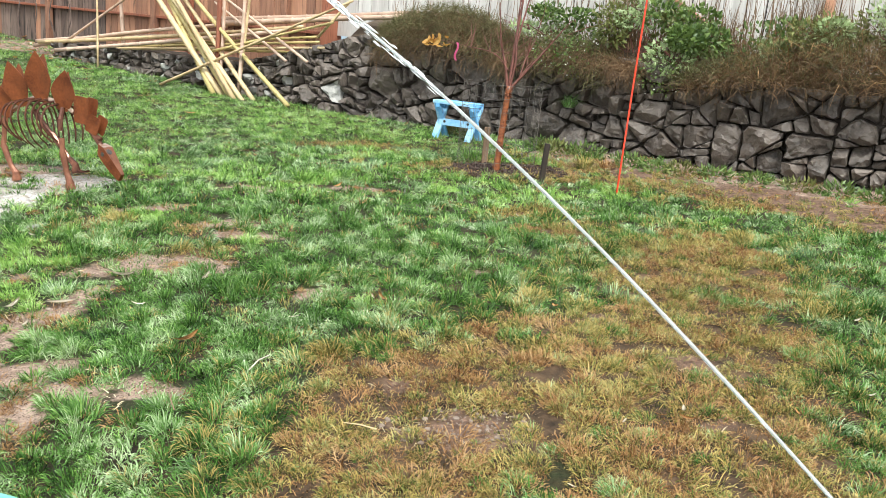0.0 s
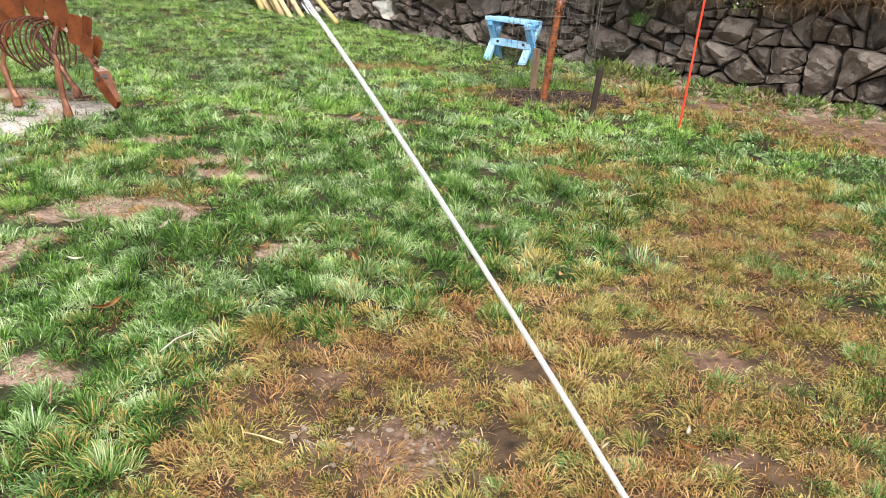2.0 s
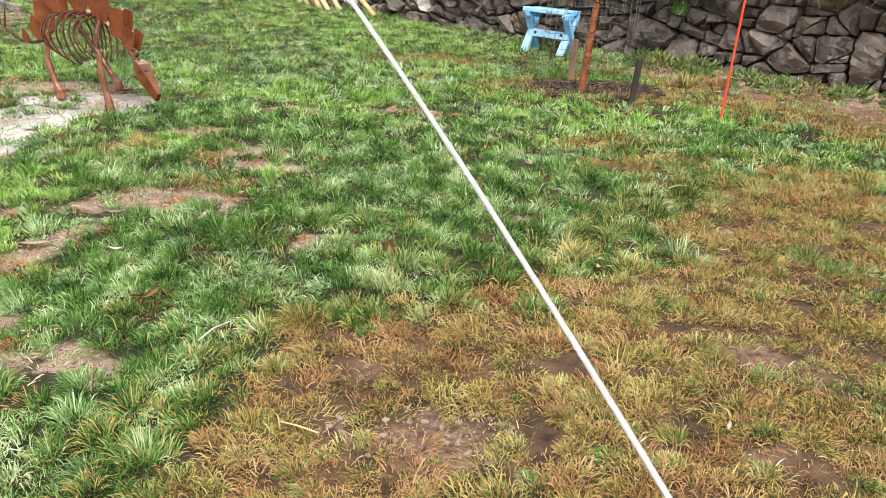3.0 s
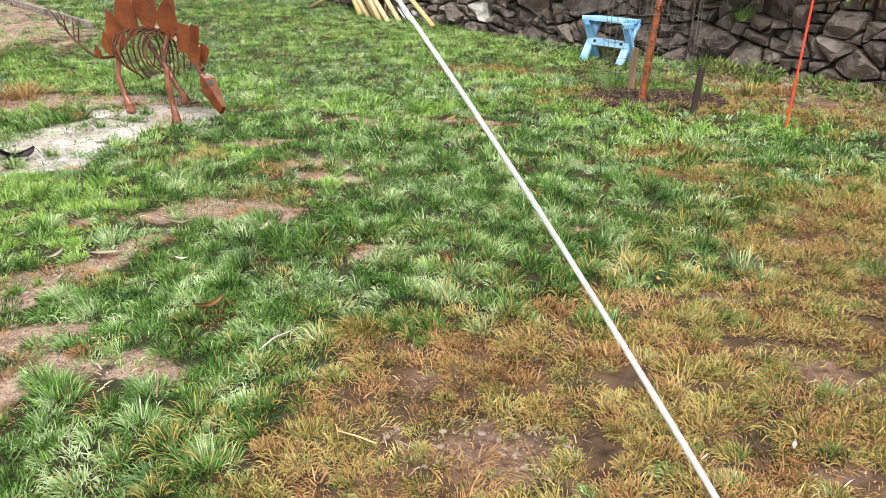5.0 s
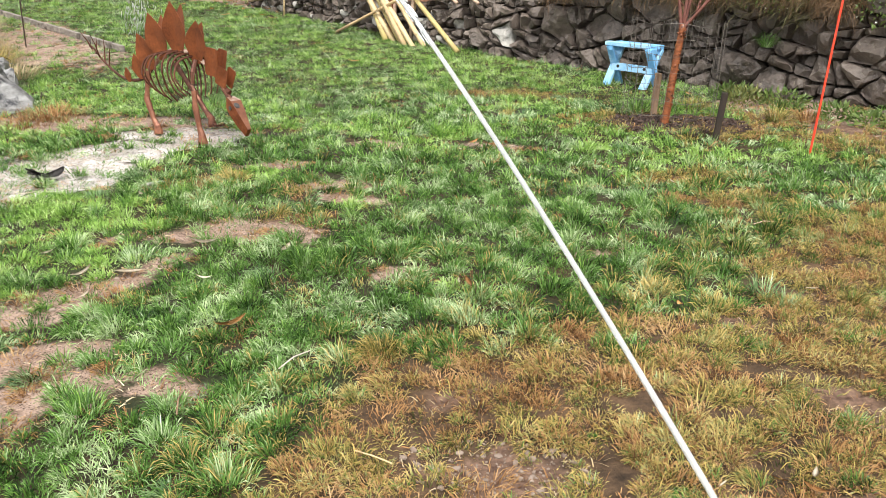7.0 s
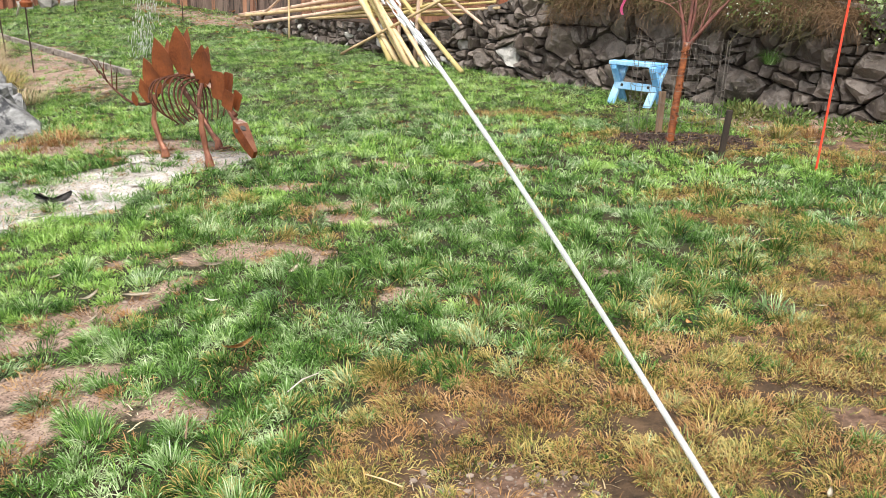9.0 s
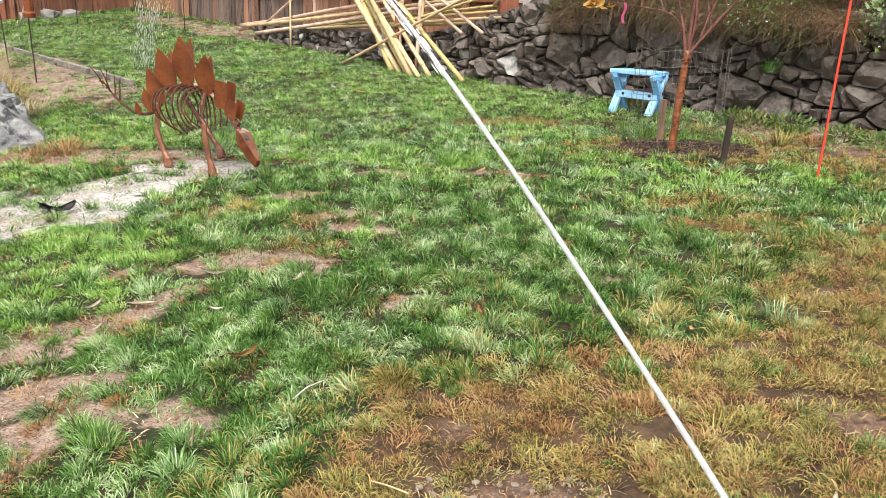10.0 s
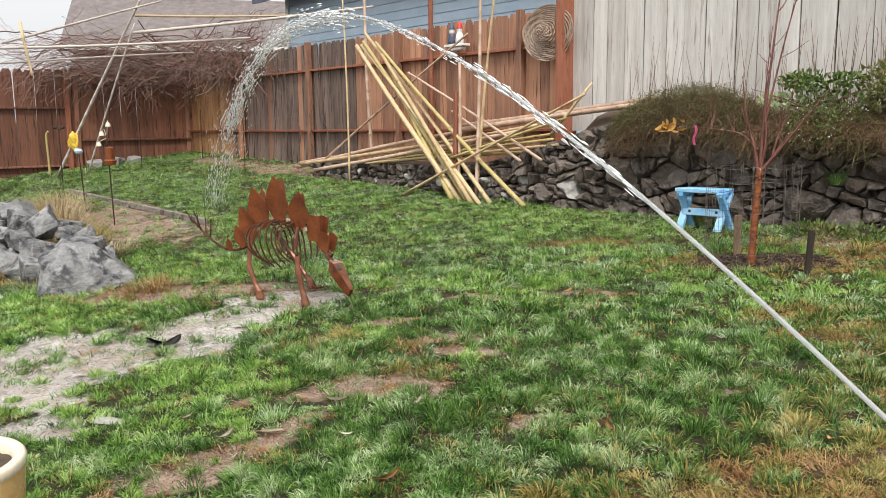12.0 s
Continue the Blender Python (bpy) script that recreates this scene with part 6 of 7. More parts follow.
def leaf_cloud(name, parent, mat, centre, spread, n, size, seed, droop=0.0, wide=0.5, up=0.4):
    """Many small leaves in an uneven mound."""
    r = np.random.default_rng(seed)
    d = r.normal(size=(n, 3))
    d /= np.linalg.norm(d, axis=1)[:, None]
    lobes = r.normal(size=(7, 3))
    lobes /= np.linalg.norm(lobes, axis=1)[:, None]
    swell = 0.72 + 0.38 * np.max(d @ lobes.T, axis=1)
    q = d * (swell * r.uniform(0.35, 1.0, n) ** 0.45)[:, None] * np.array(spread)
    root = np.array(centre) + q
    way = d + r.normal(size=(n, 3)) * 0.6
    way[:, 2] += up - droop
    way /= np.linalg.norm(way, axis=1)[:, None]
    long = size * r.uniform(0.6, 1.3, n)
    tip = root + way * long[:, None]
    side = np.cross(way, r.normal(size=(n, 3)))
    side /= np.linalg.norm(side, axis=1)[:, None] + 1e-9
    bend = np.cross(side, way) * (long * 0.12)[:, None]
    me = blades_mesh(name, M[mat], root, tip, bend, long * wide, side)
    ob = new(name, me)
    ob.parent = parent
    return tagged(ob, kind="stuff")


def stems(parent, centre, spread, n, r0, mat, seed, tall=1.0):
    rnd = random.Random(seed)
    bm = bmesh.new()
    for _ in range(n):
        w = Vector((rnd.uniform(-1, 1) * spread[0], rnd.uniform(-1, 1) * spread[1], rnd.uniform(0.3, 1) * spread[2] * tall))
        a = Vector(centre) - Vector((0, 0, spread[2] * 0.8)) + Vector((w.x * 0.3, w.y * 0.3, 0))
        tube(bm, [a, a + w * 0.6 + Vector((0, 0, 0.02)), a + w * 1.1], [r0, r0 * 0.7, r0 * 0.3], 5)
    return tagged(part("undergrowth", bm, M[mat], parent), kind="stuff")


def strands(name, parent, mat, u0, u1, z, n, long, seed, hang=0.5, depth=0.35, width=0.004, lift=0.0, fall=1.8):
    """Fine stems that spill over the wall's edge between two places along it."""
    r = np.random.default_rng(seed)
    u = r.uniform(u0, u1, n)
    back = np.where(r.random(n) < 0.45, r.uniform(-0.05, 0.17, n), r.uniform(-depth, 0.04, n))
    base = np.array(WALL0)[None] + u[:, None] * np.array(WALL_DIR) + back[:, None] * np.array(OUT)
    mound = 1 - ((u - (u0 + u1) / 2) / ((u1 - u0) / 2)) ** 2
    base[:, 2] = z + lift * mound * r.uniform(0.2, 1, n) - np.maximum(0, back) * fall * r.uniform(0.5, 1.15, n)
    way = np.array(OUT)[None] * r.uniform(-0.2, 1.0, n)[:, None] + np.array(WALL_DIR)[None] * r.normal(0, 0.55, n)[:, None]
    way[:, 2] += r.normal(0.35 - hang, 0.55, n)
    way /= np.linalg.norm(way, axis=1)[:, None]
    ll = long * r.uniform(0.4, 1.2, n)
    tip = base + way * ll[:, None]
    tip[:, 2] -= hang * ll * 0.5
    side = np.cross(way, r.normal(size=(n, 3)))
    side /= np.linalg.norm(side, axis=1)[:, None] + 1e-9
    bend = np.zeros((n, 3))
    bend[:, 2] = ll * 0.18
    ob = new(name, blades_mesh(name, M[mat], base, tip, bend, np.full(n, width) * r.uniform(0.6, 1.4, n), side))
    if parent is not None:
        ob.parent = parent
    return tagged(ob, kind="stuff")


def wall_plants():
    t = thing("heather", (0, 0, 0), 0, "brown-green heather mound spilling over the stone wall", "shrub")
    strands("foliage", t, "heather", -1.0, 0.74, 1.52, 11000, 0.17, 1, 0.62, 0.5, 0.0034, 0.3)
    strands("foliage", t, "heatherGreen", -0.85, 0.75, 1.58, 8500, 0.15, 2, 0.35, 0.5, 0.0034, 0.32)
    t = thing("heather", (0, 0, 0), 0, "dry brown trailing shrub over the wall's edge", "shrub")
    strands("foliage", t, "heather", -2.3, -0.7, 1.44, 6500, 0.2, 3, 0.6, 0.55, 0.0034, 0.14, 0.8)
    strands("foliage", t, "heatherGreen", -2.0, -0.8, 1.5, 2500, 0.18, 4, 0.5, 0.55, 0.0045, 0.2)
    t = thing("heather", (0, 0, 0), 0, "tangled brown trailing stems with bare twigs", "shrub")
    strands("foliage", t, "heather", -6.5, -2.7, 1.34, 11000, 0.2, 5, 0.3, 0.6, 0.0036, 0.5, 0.5)
    strands("foliage", t, "straw", -4.6, -3.0, 1.4, 900, 0.26, 6, 0.1, 0.5, 0.0032, 0.5, 0.4)
    strands("foliage", t, "heatherGreen", -6.5, -2.6, 1.38, 7500, 0.2, 7, 0.15, 0.6, 0.0036, 0.6, 0.5)
    # leafy evergreens
    for u, z, spread, n, size, mat, label, seed in (
            (-2.75, 1.72, (0.44, 0.26, 0.3), 2600, 0.045, "leafGreen", "leafy green shrub with pale young leaves on the wall", 11),
            (-1.25, 1.8, (0.42, 0.24, 0.17), 1500, 0.045, "leafGreen", "low green leafy plant above the wall", 12),
            (-2.15, 1.78, (0.34, 0.22, 0.26), 1500, 0.042, "leafOlive", "olive-green leafy shrub among dry stems on the wall", 15),
            (-3.9, 1.78, (0.4, 0.22, 0.3), 1700, 0.042, "leafOlive", "olive-green leafy shrub among dry stems on the wall", 16),
            (-5.0, 1.75, (0.45, 0.22, 0.32), 1500, 0.045, "leafOlive", "olive-green leafy shrub among dry stems on the wall", 17),
            (-3.35, 1.74, (0.3, 0.2, 0.24), 800, 0.045, "leafGreen", "upright leafy shrub against the grey fence", 13),
            (-4.35, 1.98, (0.22, 0.18, 0.25), 700, 0.045, "leafPale", "pale-leaved climber on the grey fence", 14)):
        c = on_wall(u, -0.18, z)
        t = thing("leafy_shrub", (c.x, c.y, z - spread[2] - 0.1), 0, label, "shrub")
        rr = random.Random(seed)
        for k in range(7):
            at = (rr.uniform(-1, 1) * spread[0] * 0.8, rr.uniform(-0.6, 0.6) * spread[1], spread[2] + 0.1 + rr.uniform(-0.7, 0.8) * spread[2])
            s = rr.uniform(0.3, 0.6)
            leaf_cloud("leaf_spray", t, "leafPale" if k % 4 == 2 else mat, at, (spread[0] * s, spread[1] * s, spread[2] * s), n // 8, size * rr.uniform(0.8, 1.2), seed * 10 + k)
        stems(t, (0, 0, spread[2] + 0.1), spread, 12, 0.006, "twig", seed)
    # trailing plants with white flowers
    for u, z, n, seed in ((-1.65, 1.46, 260, 21), (-1.4, 1.5, 200, 22), (-2.5, 1.42, 220, 23)):
        c = on_wall(u, 0.08, z)
        t = thing("trailing_plant", (c.x, c.y, z), 0, "trailing plant with small white flowers hanging down the wall", "plant")
        leaf_cloud("leaves", t, "leafGreen", (0, 0, 0), (0.24, 0.1, 0.2), n, 0.032, seed, 0.6)
        tagged(leaf_cloud("flowers", t, "petal", (0, -0.03, -0.02), (0.26, 0.1, 0.22), n // 9, 0.018, seed + 9, 0.3, 0.8), kind="stuff")
    # tall dry stems before the grey fence
    t = thing("tall_dry_plant", (0, 0, 0), 0, "tall dry brown stems standing before the grey fence", "plant")
    rnd = random.Random(9)
    bm = bmesh.new()
    for _ in range(330):
        p = on_wall(rnd.uniform(-5.6, -1.3) if rnd.random() < 0.85 else rnd.uniform(-1.3, 0.9), -rnd.uniform(0.25, 0.6), 1.6)
        h = rnd.uniform(0.25, 0.85)
        w = Vector((rnd.uniform(-0.12, 0.12), rnd.uniform(-0.08, 0.08), h))
        tube(bm, [p, p + w * 0.5 + Vector((rnd.uniform(-0.02, 0.02), 0, 0)), p + w], [0.0045, 0.0035, 0.0015], 4)
    tagged(part("undergrowth", bm, M["heather"], t), kind="stuff")
    for k, (u, wide, h) in enumerate(((-1.95, 0.22, 0.75), (-2.9, 0.2, 0.5), (-3.55, 0.3, 0.7), (-4.6, 0.35, 0.8), (-5.5, 0.4, 0.7))):
        c = on_wall(u, -0.4, 1.5)
        t = thing("dead_shrub", c, 0, "dry brown upright shrub before the grey fence", "shrub", "dead shrubs on the wall")
        bm = bmesh.new()
        for _ in range(130):
            a = Vector((rnd.gauss(0, wide * 0.45), rnd.gauss(0, 0.07), 0))
            w = Vector((rnd.gauss(0, 0.1), rnd.gauss(0, 0.05), h * rnd.uniform(0.4, 1.1)))
            mid = a + w * 0.5 + Vector((rnd.uniform(-0.03, 0.03), 0, 0))
            tube(bm, [a, mid, a + w], [0.004, 0.003, 0.0015], 4)
            for _ in range(3):
                q = a.lerp(a + w, rnd.uniform(0.4, 1.0))
                tube(bm, [q, q + Vector((rnd.gauss(0, 0.05), rnd.gauss(0, 0.03), rnd.uniform(0.02, 0.09)))], [0.002, 0.001], 3)
        tagged(part("stem_tangle", bm, M["heather"], t), kind="stuff")
    # tuft of grass growing from a joint, and weeds along the foot
    r = np.random.default_rng(31)
    c = on_wall(-1.65, 0.12, 1.0)
    tuft("grass_tuft", c, 170, 0.2, "grass", r, "green grass tuft growing out of the wall", 0.05, 1.0, width=0.003)
    for k, (u, out, s) in enumerate(((-1.5, 0.25, 1.2), (-1.7, 0.38, 1.3), (-1.95, 0.3, 1.3), (-2.1, 0.5, 0.8), (-0.5, 0.3, 0.8), (-2.45, 0.45, 1.2), (-2.7, 0.5, 1.1), (-2.95, 0.45, 1.2), (-3.2, 0.4, 1.0), (-3.55, 0.35, 0.9), (-3.9, 0.35, 1.0), (-4.2, 0.3, 1.1), (-4.5, 0.35, 1.0), (-4.8, 0.3, 0.9))):
        p = on_wall(u, out)
        p.z = ground_z(p.x, p.y)
        t = thing("weed", p, 0, "leafy green weed at the foot of the stone wall", "weed", "weeds at the wall's foot")
        leaf_cloud("leaves", t, "leafOlive" if k % 3 == 1 else "leafGreen", (0, 0, 0.03 * s), (0.15 * s, 0.11 * s, 0.055 * s), int(170 * s), 0.05, 60 + k, 0.0, 0.3, 0.8)


def tuft(name, p, n, long, mat, r, label, spread=0.05, up=1.2, group="", width=0.004):
    a = r.uniform(0, 2 * np.pi, n)
    q = np.sqrt(r.random(n)) * spread
    root = np.stack([q * np.cos(a), q * np.sin(a), np.zeros(n)], 1)
    way = np.stack([np.cos(a) * r.uniform(0.2, 1, n), np.sin(a) * r.uniform(0.2, 1, n), np.full(n, up) * r.uniform(0.5, 1.2, n)], 1)
    way += r.normal(0, 0.25, (n, 3)) * np.array((1, 1, 0.4))
    way /= np.linalg.norm(way, axis=1)[:, None]
    ll = long * r.uniform(0.35, 1.15, n)
    tip = root + way * ll[:, None]
    tip[:, 2] -= 0.25 * ll
    side = np.stack([-np.sin(a), np.cos(a), np.zeros(n)], 1)
    bend = np.zeros((n, 3))
    bend[:, 2] = 0.16 * ll
    ob = new(name, blades_mesh(name, M[mat], root, tip, bend, np.full(n, width), side))
    ob.location = p
    return tagged(ob, label, "grass", group)


def bed_grasses():
    r = np.random.default_rng(77)
    for x, y, n, long, mat in ((-7.2, 8.75, 1300, 0.6, "wisp"), (-6.8, 8.4, 1200, 0.52, "wisp"), (-7.7, 9.3, 1200, 0.62, "wisp"), (-6.3, 8.05, 900, 0.42, "dry"), (-7.4, 8.5, 800, 0.5, "dry"), (-8.2, 9.2, 900, 0.55, "wisp"), (-5.75, 7.75, 500, 0.26, "wisp"),
                               (-4.25, 6.4, 420, 0.16, "straw"), (-4.35, 6.15, 300, 0.12, "straw"), (-7.9, 8.2, 500, 0.3, "wisp"), (-8.1, 9.9, 600, 0.55, "wisp"), (-4.9, 6.0, 260, 0.1, "dry"), (-5.6, 6.5, 300, 0.14, "wisp"), (-6.2, 7.0, 300, 0.16, "wisp")):
        tuft("dry_grass_clump", (x, y, plain(x, y) - 0.01), n, long, mat, r, "clump of long dry straw-coloured grass by the rocks", 0.26, 0.9, "dry grass clumps", 0.0045)
    for x, y, long, n, mat in ((1.33, 7.05, 0.2, 160, "dry"), (1.55, 7.1, 0.16, 120, "straw"), (0.92, 3.97, 0.11, 90, "sheen"), (0.99, 3.9, 0.1, 70, "sheen")):
        tuft("grass_clump", (x, y, ground_z(x, y)), n, long, mat, r, "clump of grass in the lawn with wet sheen painted pale" if mat == "sheen" else "tuft of dry yellow grass near the wall", 0.06, 1.0, "grass clumps")


# ---- lawn ----

LIME = [(-2.45, 3.1, 0.65, 0.35, 20), (-3.6, 4.35, 0.8, 0.14, 25), (-5.1, 5.55, 1.1, 0.4, 25), (-2.95, 4.05, 0.95, 0.36, 20), (-2.6, 3.45, 0.7, 0.25, 20), (-4.5, 5.6, 1.0, 0.3, 20), (-0.9, 8.7, 1.5, 0.35, -30), (-2.4, 9.4, 1.3, 0.4, -30), (-4.3, 7.1, 1.0, 0.4, -20), (-5.2, 5.0, 1.0, 0.5, 20)]
# spots of flattened grass painted pale to imitate wet sheen
SHEEN = [(-0.48, 3.4, 0.34, 0.11, 10), (-0.98, 3.72, 0.36, 0.14, 10), (-2.2, 7.27, 0.7, 0.2, 0), (-2.75, 7.7, 0.8, 0.22, 0), (-3.6, 8.6, 0.8, 0.2, 0), (-0.65, 4.72, 0.34, 0.12, 0), (0.93, 3.97, 0.12, 0.05, 0), (1.9, 5.6, 0.5, 0.15, -30)]


def off_lawn(x, y):
    """True on the paving, the kerb, the bed and behind the wall."""
    p = Vector((x, y, 0)) - WALL0
    if p.dot(OUT) < (0.02 if p.dot(WALL_DIR) < 6.5 else -0.8):
        return True
    k = Vector((x + 1.75, y - 2.08, 0))
    if k.dot(Vector((-0.49, -0.87, 0))) > -0.17:
        return True
    s = (Vector((x, y)) - Vector((-4.7, 6.75))).dot(Vector((-0.83, 0.558)))
    n = (Vector((x, y)) - Vector((-4.7, 6.75))).dot(Vector((0.558, 0.83)))
    if 0.9 < s < 3.3 and -0.2 < n < 0.25:
        return True
    return p.dot(WALL_DIR) > 12.9 or x < -12.6 or within(PATIO, x, y) or within(PATH_PAVING, x, y)


def sow():
    """Clumps by kind: place, length, blade width, number of blades, radius, way and strength of its combing."""
    rnd = random.Random(42)
    kinds = {"grass": [], "lime": [], "sheen": [], "dry": [], "straw": []}
    zones = [((-3.4, 2.4, 1.9, 5.2), 172, 0.0032), ((-6.0, 4.0, 5.2, 8.0), 87, 0.0046), ((-8.4, 1.4, 8.0, 12.2), 66, 0.0062), ((-12.6, -4.0, 12.2, 17.0), 34, 0.0094),
             ((-8.4, -6.0, 6.6, 8.0), 60, 0.0065), ((-6.0, -3.4, 2.9, 5.2), 145, 0.0042), ((-12.6, -8.4, 8.0, 12.2), 34, 0.0095), ((2.4, 4.4, 3.8, 5.2), 120, 0.0044)]
    grid = {}

    def free(x, y, r):
        """Clumps keep apart from one another."""
        i, j = int(math.floor(x / 0.2)), int(math.floor(y / 0.2))
        for a in (i - 1, i, i + 1):
            for b in (j - 1, j, j + 1):
                for px, py, pr in grid.get((a, b), ()):
                    if math.hypot(px - x, py - y) < 0.76 * (r + pr):
                        return False
        grid.setdefault((i, j), []).append((x, y, r))
        return True

    for (x0, x1, y0, y1), blades, width in zones:
        area = (x1 - x0) * (y1 - y0)
        for _ in range(int(area * 260)):
            x, y = rnd.uniform(x0, x1), rnd.uniform(y0, y1)
            if off_lawn(x, y):
                continue
            mud, dirt, dry = mud_at(x, y), bare_at(x, y), dry_at(x, y)
            bare = max(mud, dirt)
            lump = noise.noise(Vector((x * 2.1, y * 2.1, 8))) + 0.5 * noise.noise(Vector((x * 5.5, y * 5.5, 2)))
            if bare > 0 and rnd.random() > (0.05 if mud > 0.1 else (0.2 if bare > 0.25 else 0.5)):
                continue
            rad = max(0.03, 0.066 + 0.026 * lump + rnd.uniform(-0.026, 0.026)) * (0.62 if bare > 0 else 1) * (0.8 if dry > 0 else 1)
            if not free(x, y, rad):
                continue
            tall = (0.061 + 0.03 * lump + rnd.uniform(-0.014, 0.02)) * (0.6 + 0.4 * rad / 0.066)
            drift = noise.noise(Vector((x * 1.3, y * 1.3, 30)))
            pull = rnd.uniform(0.1, 0.8)
            kind = "grass"
            dead = most(BROWN, x, y) if dry > -0.3 else -1.0
            if dry > 0:
                brown = 0.08 + 0.3 * noise.noise(Vector((x * 1.6, y * 1.6, 61))) + (0.75 if dead > 0 else 0.0)
                q = rnd.random()
                kind = "straw" if q < brown else ("grass" if q > (0.62 if dry < 0.4 else (0.76 if y > 3.45 else 0.9)) else "dry")
                tall *= 0.6 if dead > 0 else 0.82
                pull = rnd.uniform(0.2, 1.0)
                if rnd.random() < 0.06:
                    continue
            elif bare > -0.12 and mud < -0.05 and rnd.random() < 0.22:
                kind, pull, tall = "straw", 1.2, tall * 0.7
            elif dry > -0.45 and rnd.random() < 0.3:
                kind = "dry"
            elif most(SHEEN, x, y) > 0.0 and rnd.random() < 0.75:
                kind, pull = "sheen", 1.3
            elif most(LIME, x, y) > -0.05:
                kind = "lime" if rnd.random() < 0.88 else "grass"
                tall *= 0.85
            else:
                pale = noise.noise(Vector((x * 2.4, y * 2.4, 91))) + 0.12 * rnd.uniform(-1, 1)
                young = drift + 0.25 * rnd.uniform(-1, 1) + (0.62 if y > 6.0 else (-0.5 if y < 3.6 else (0.12 if x < -2.2 else -0.25)))
                kind = "sheen" if pale > (0.33 if y < 6 else 0.03) else ("lime" if young > 0.3 else "grass")
                if kind == "sheen":
                    pull = 1.2
            comb = 6.28 * noise.noise(Vector((x * 0.9, y * 0.9, 77))) + rnd.uniform(-0.9, 0.9) + 4.4
            if y < 3.4:
                tall *= 0.85
            count = int((1.28 if y < 3.4 else 1.0) * blades * (rad / 0.066) ** 1.6 * rnd.uniform(0.8, 1.15)) + 6
            mix = [(kind, 1.0)]
            if dry > 0 and kind == "straw":
                mix = [("straw", 0.66), ("dry", 0.26)]
            elif dry > 0:
                mix = [(kind, 0.6), ("dry", 0.16), ("grass", 0.14), ("straw", 0.1)]
            elif dry > -0.8 and kind == "grass":
                mix = [(kind, 0.62), ("dry", 0.38)]
            elif kind == "grass" and y > 5.8:
                mix = [(kind, 0.6), ("lime", 0.28), ("sheen", 0.12)]
            elif kind == "grass":
                mix = [(kind, 0.85), (rnd.choice(("lime", "sheen", "dry", "lime")), 0.15)]
            elif kind == "lime" and y > 6.4:
                mix = [("lime", 0.54), ("grass", 0.32), ("sheen", 0.14)]
            elif kind in ("lime", "sheen"):
                mix = [(kind, 0.86), ("grass", 0.14)]
            for other, share in mix:
                kinds[other].append((x, y, ground_z(x, y) - 0.004, max(0.028, tall * (0.75 if other == "straw" else 1)), width * (0.64 if dry > 0 else 1), int(count * share * (1.6 if dry > 0 else 1)) + 1, rad, comb, pull))
        # short thin growth and dead bits between the clumps
        for _ in range(int(area * 170)):
            x, y = rnd.uniform(x0, x1), rnd.uniform(y0, y1)
            if off_lawn(x, y):
                continue
            bare, dry = max(mud_at(x, y), bare_at(x, y)), dry_at(x, y)
            if bare > 0.04 and rnd.random() < 0.75:
                continue
            q = rnd.random()
            if dry > -0.05:
                kind = "dry" if q < 0.5 else "straw"
            elif bare > -0.1:
                kind = "straw" if q < (0.4 if mud_at(x, y) < 0 else 0.08) else "grass"
            else:
                young = noise.noise(Vector((x * 1.3, y * 1.3, 30))) + (0.2 if y > 6.0 else (-0.15 if y > 3.6 else -0.7))
                young += 0.6 if most(LIME, x, y) > -0.05 else 0.0
                kind = "straw" if q < 0.04 else ("dry" if q < 0.09 else ("lime" if young + 0.4 * q > 0.5 else "grass"))
            kinds[kind].append((x, y, ground_z(x, y) - 0.003, rnd.uniform(0.025, 0.055), width, int(blades * (0.5 if dry > -0.05 else (0.4 if y < 3.6 else 0.26))) + 1, 0.085, rnd.uniform(0, 6.28), rnd.uniform(0.3, 1.3)))
    return kinds


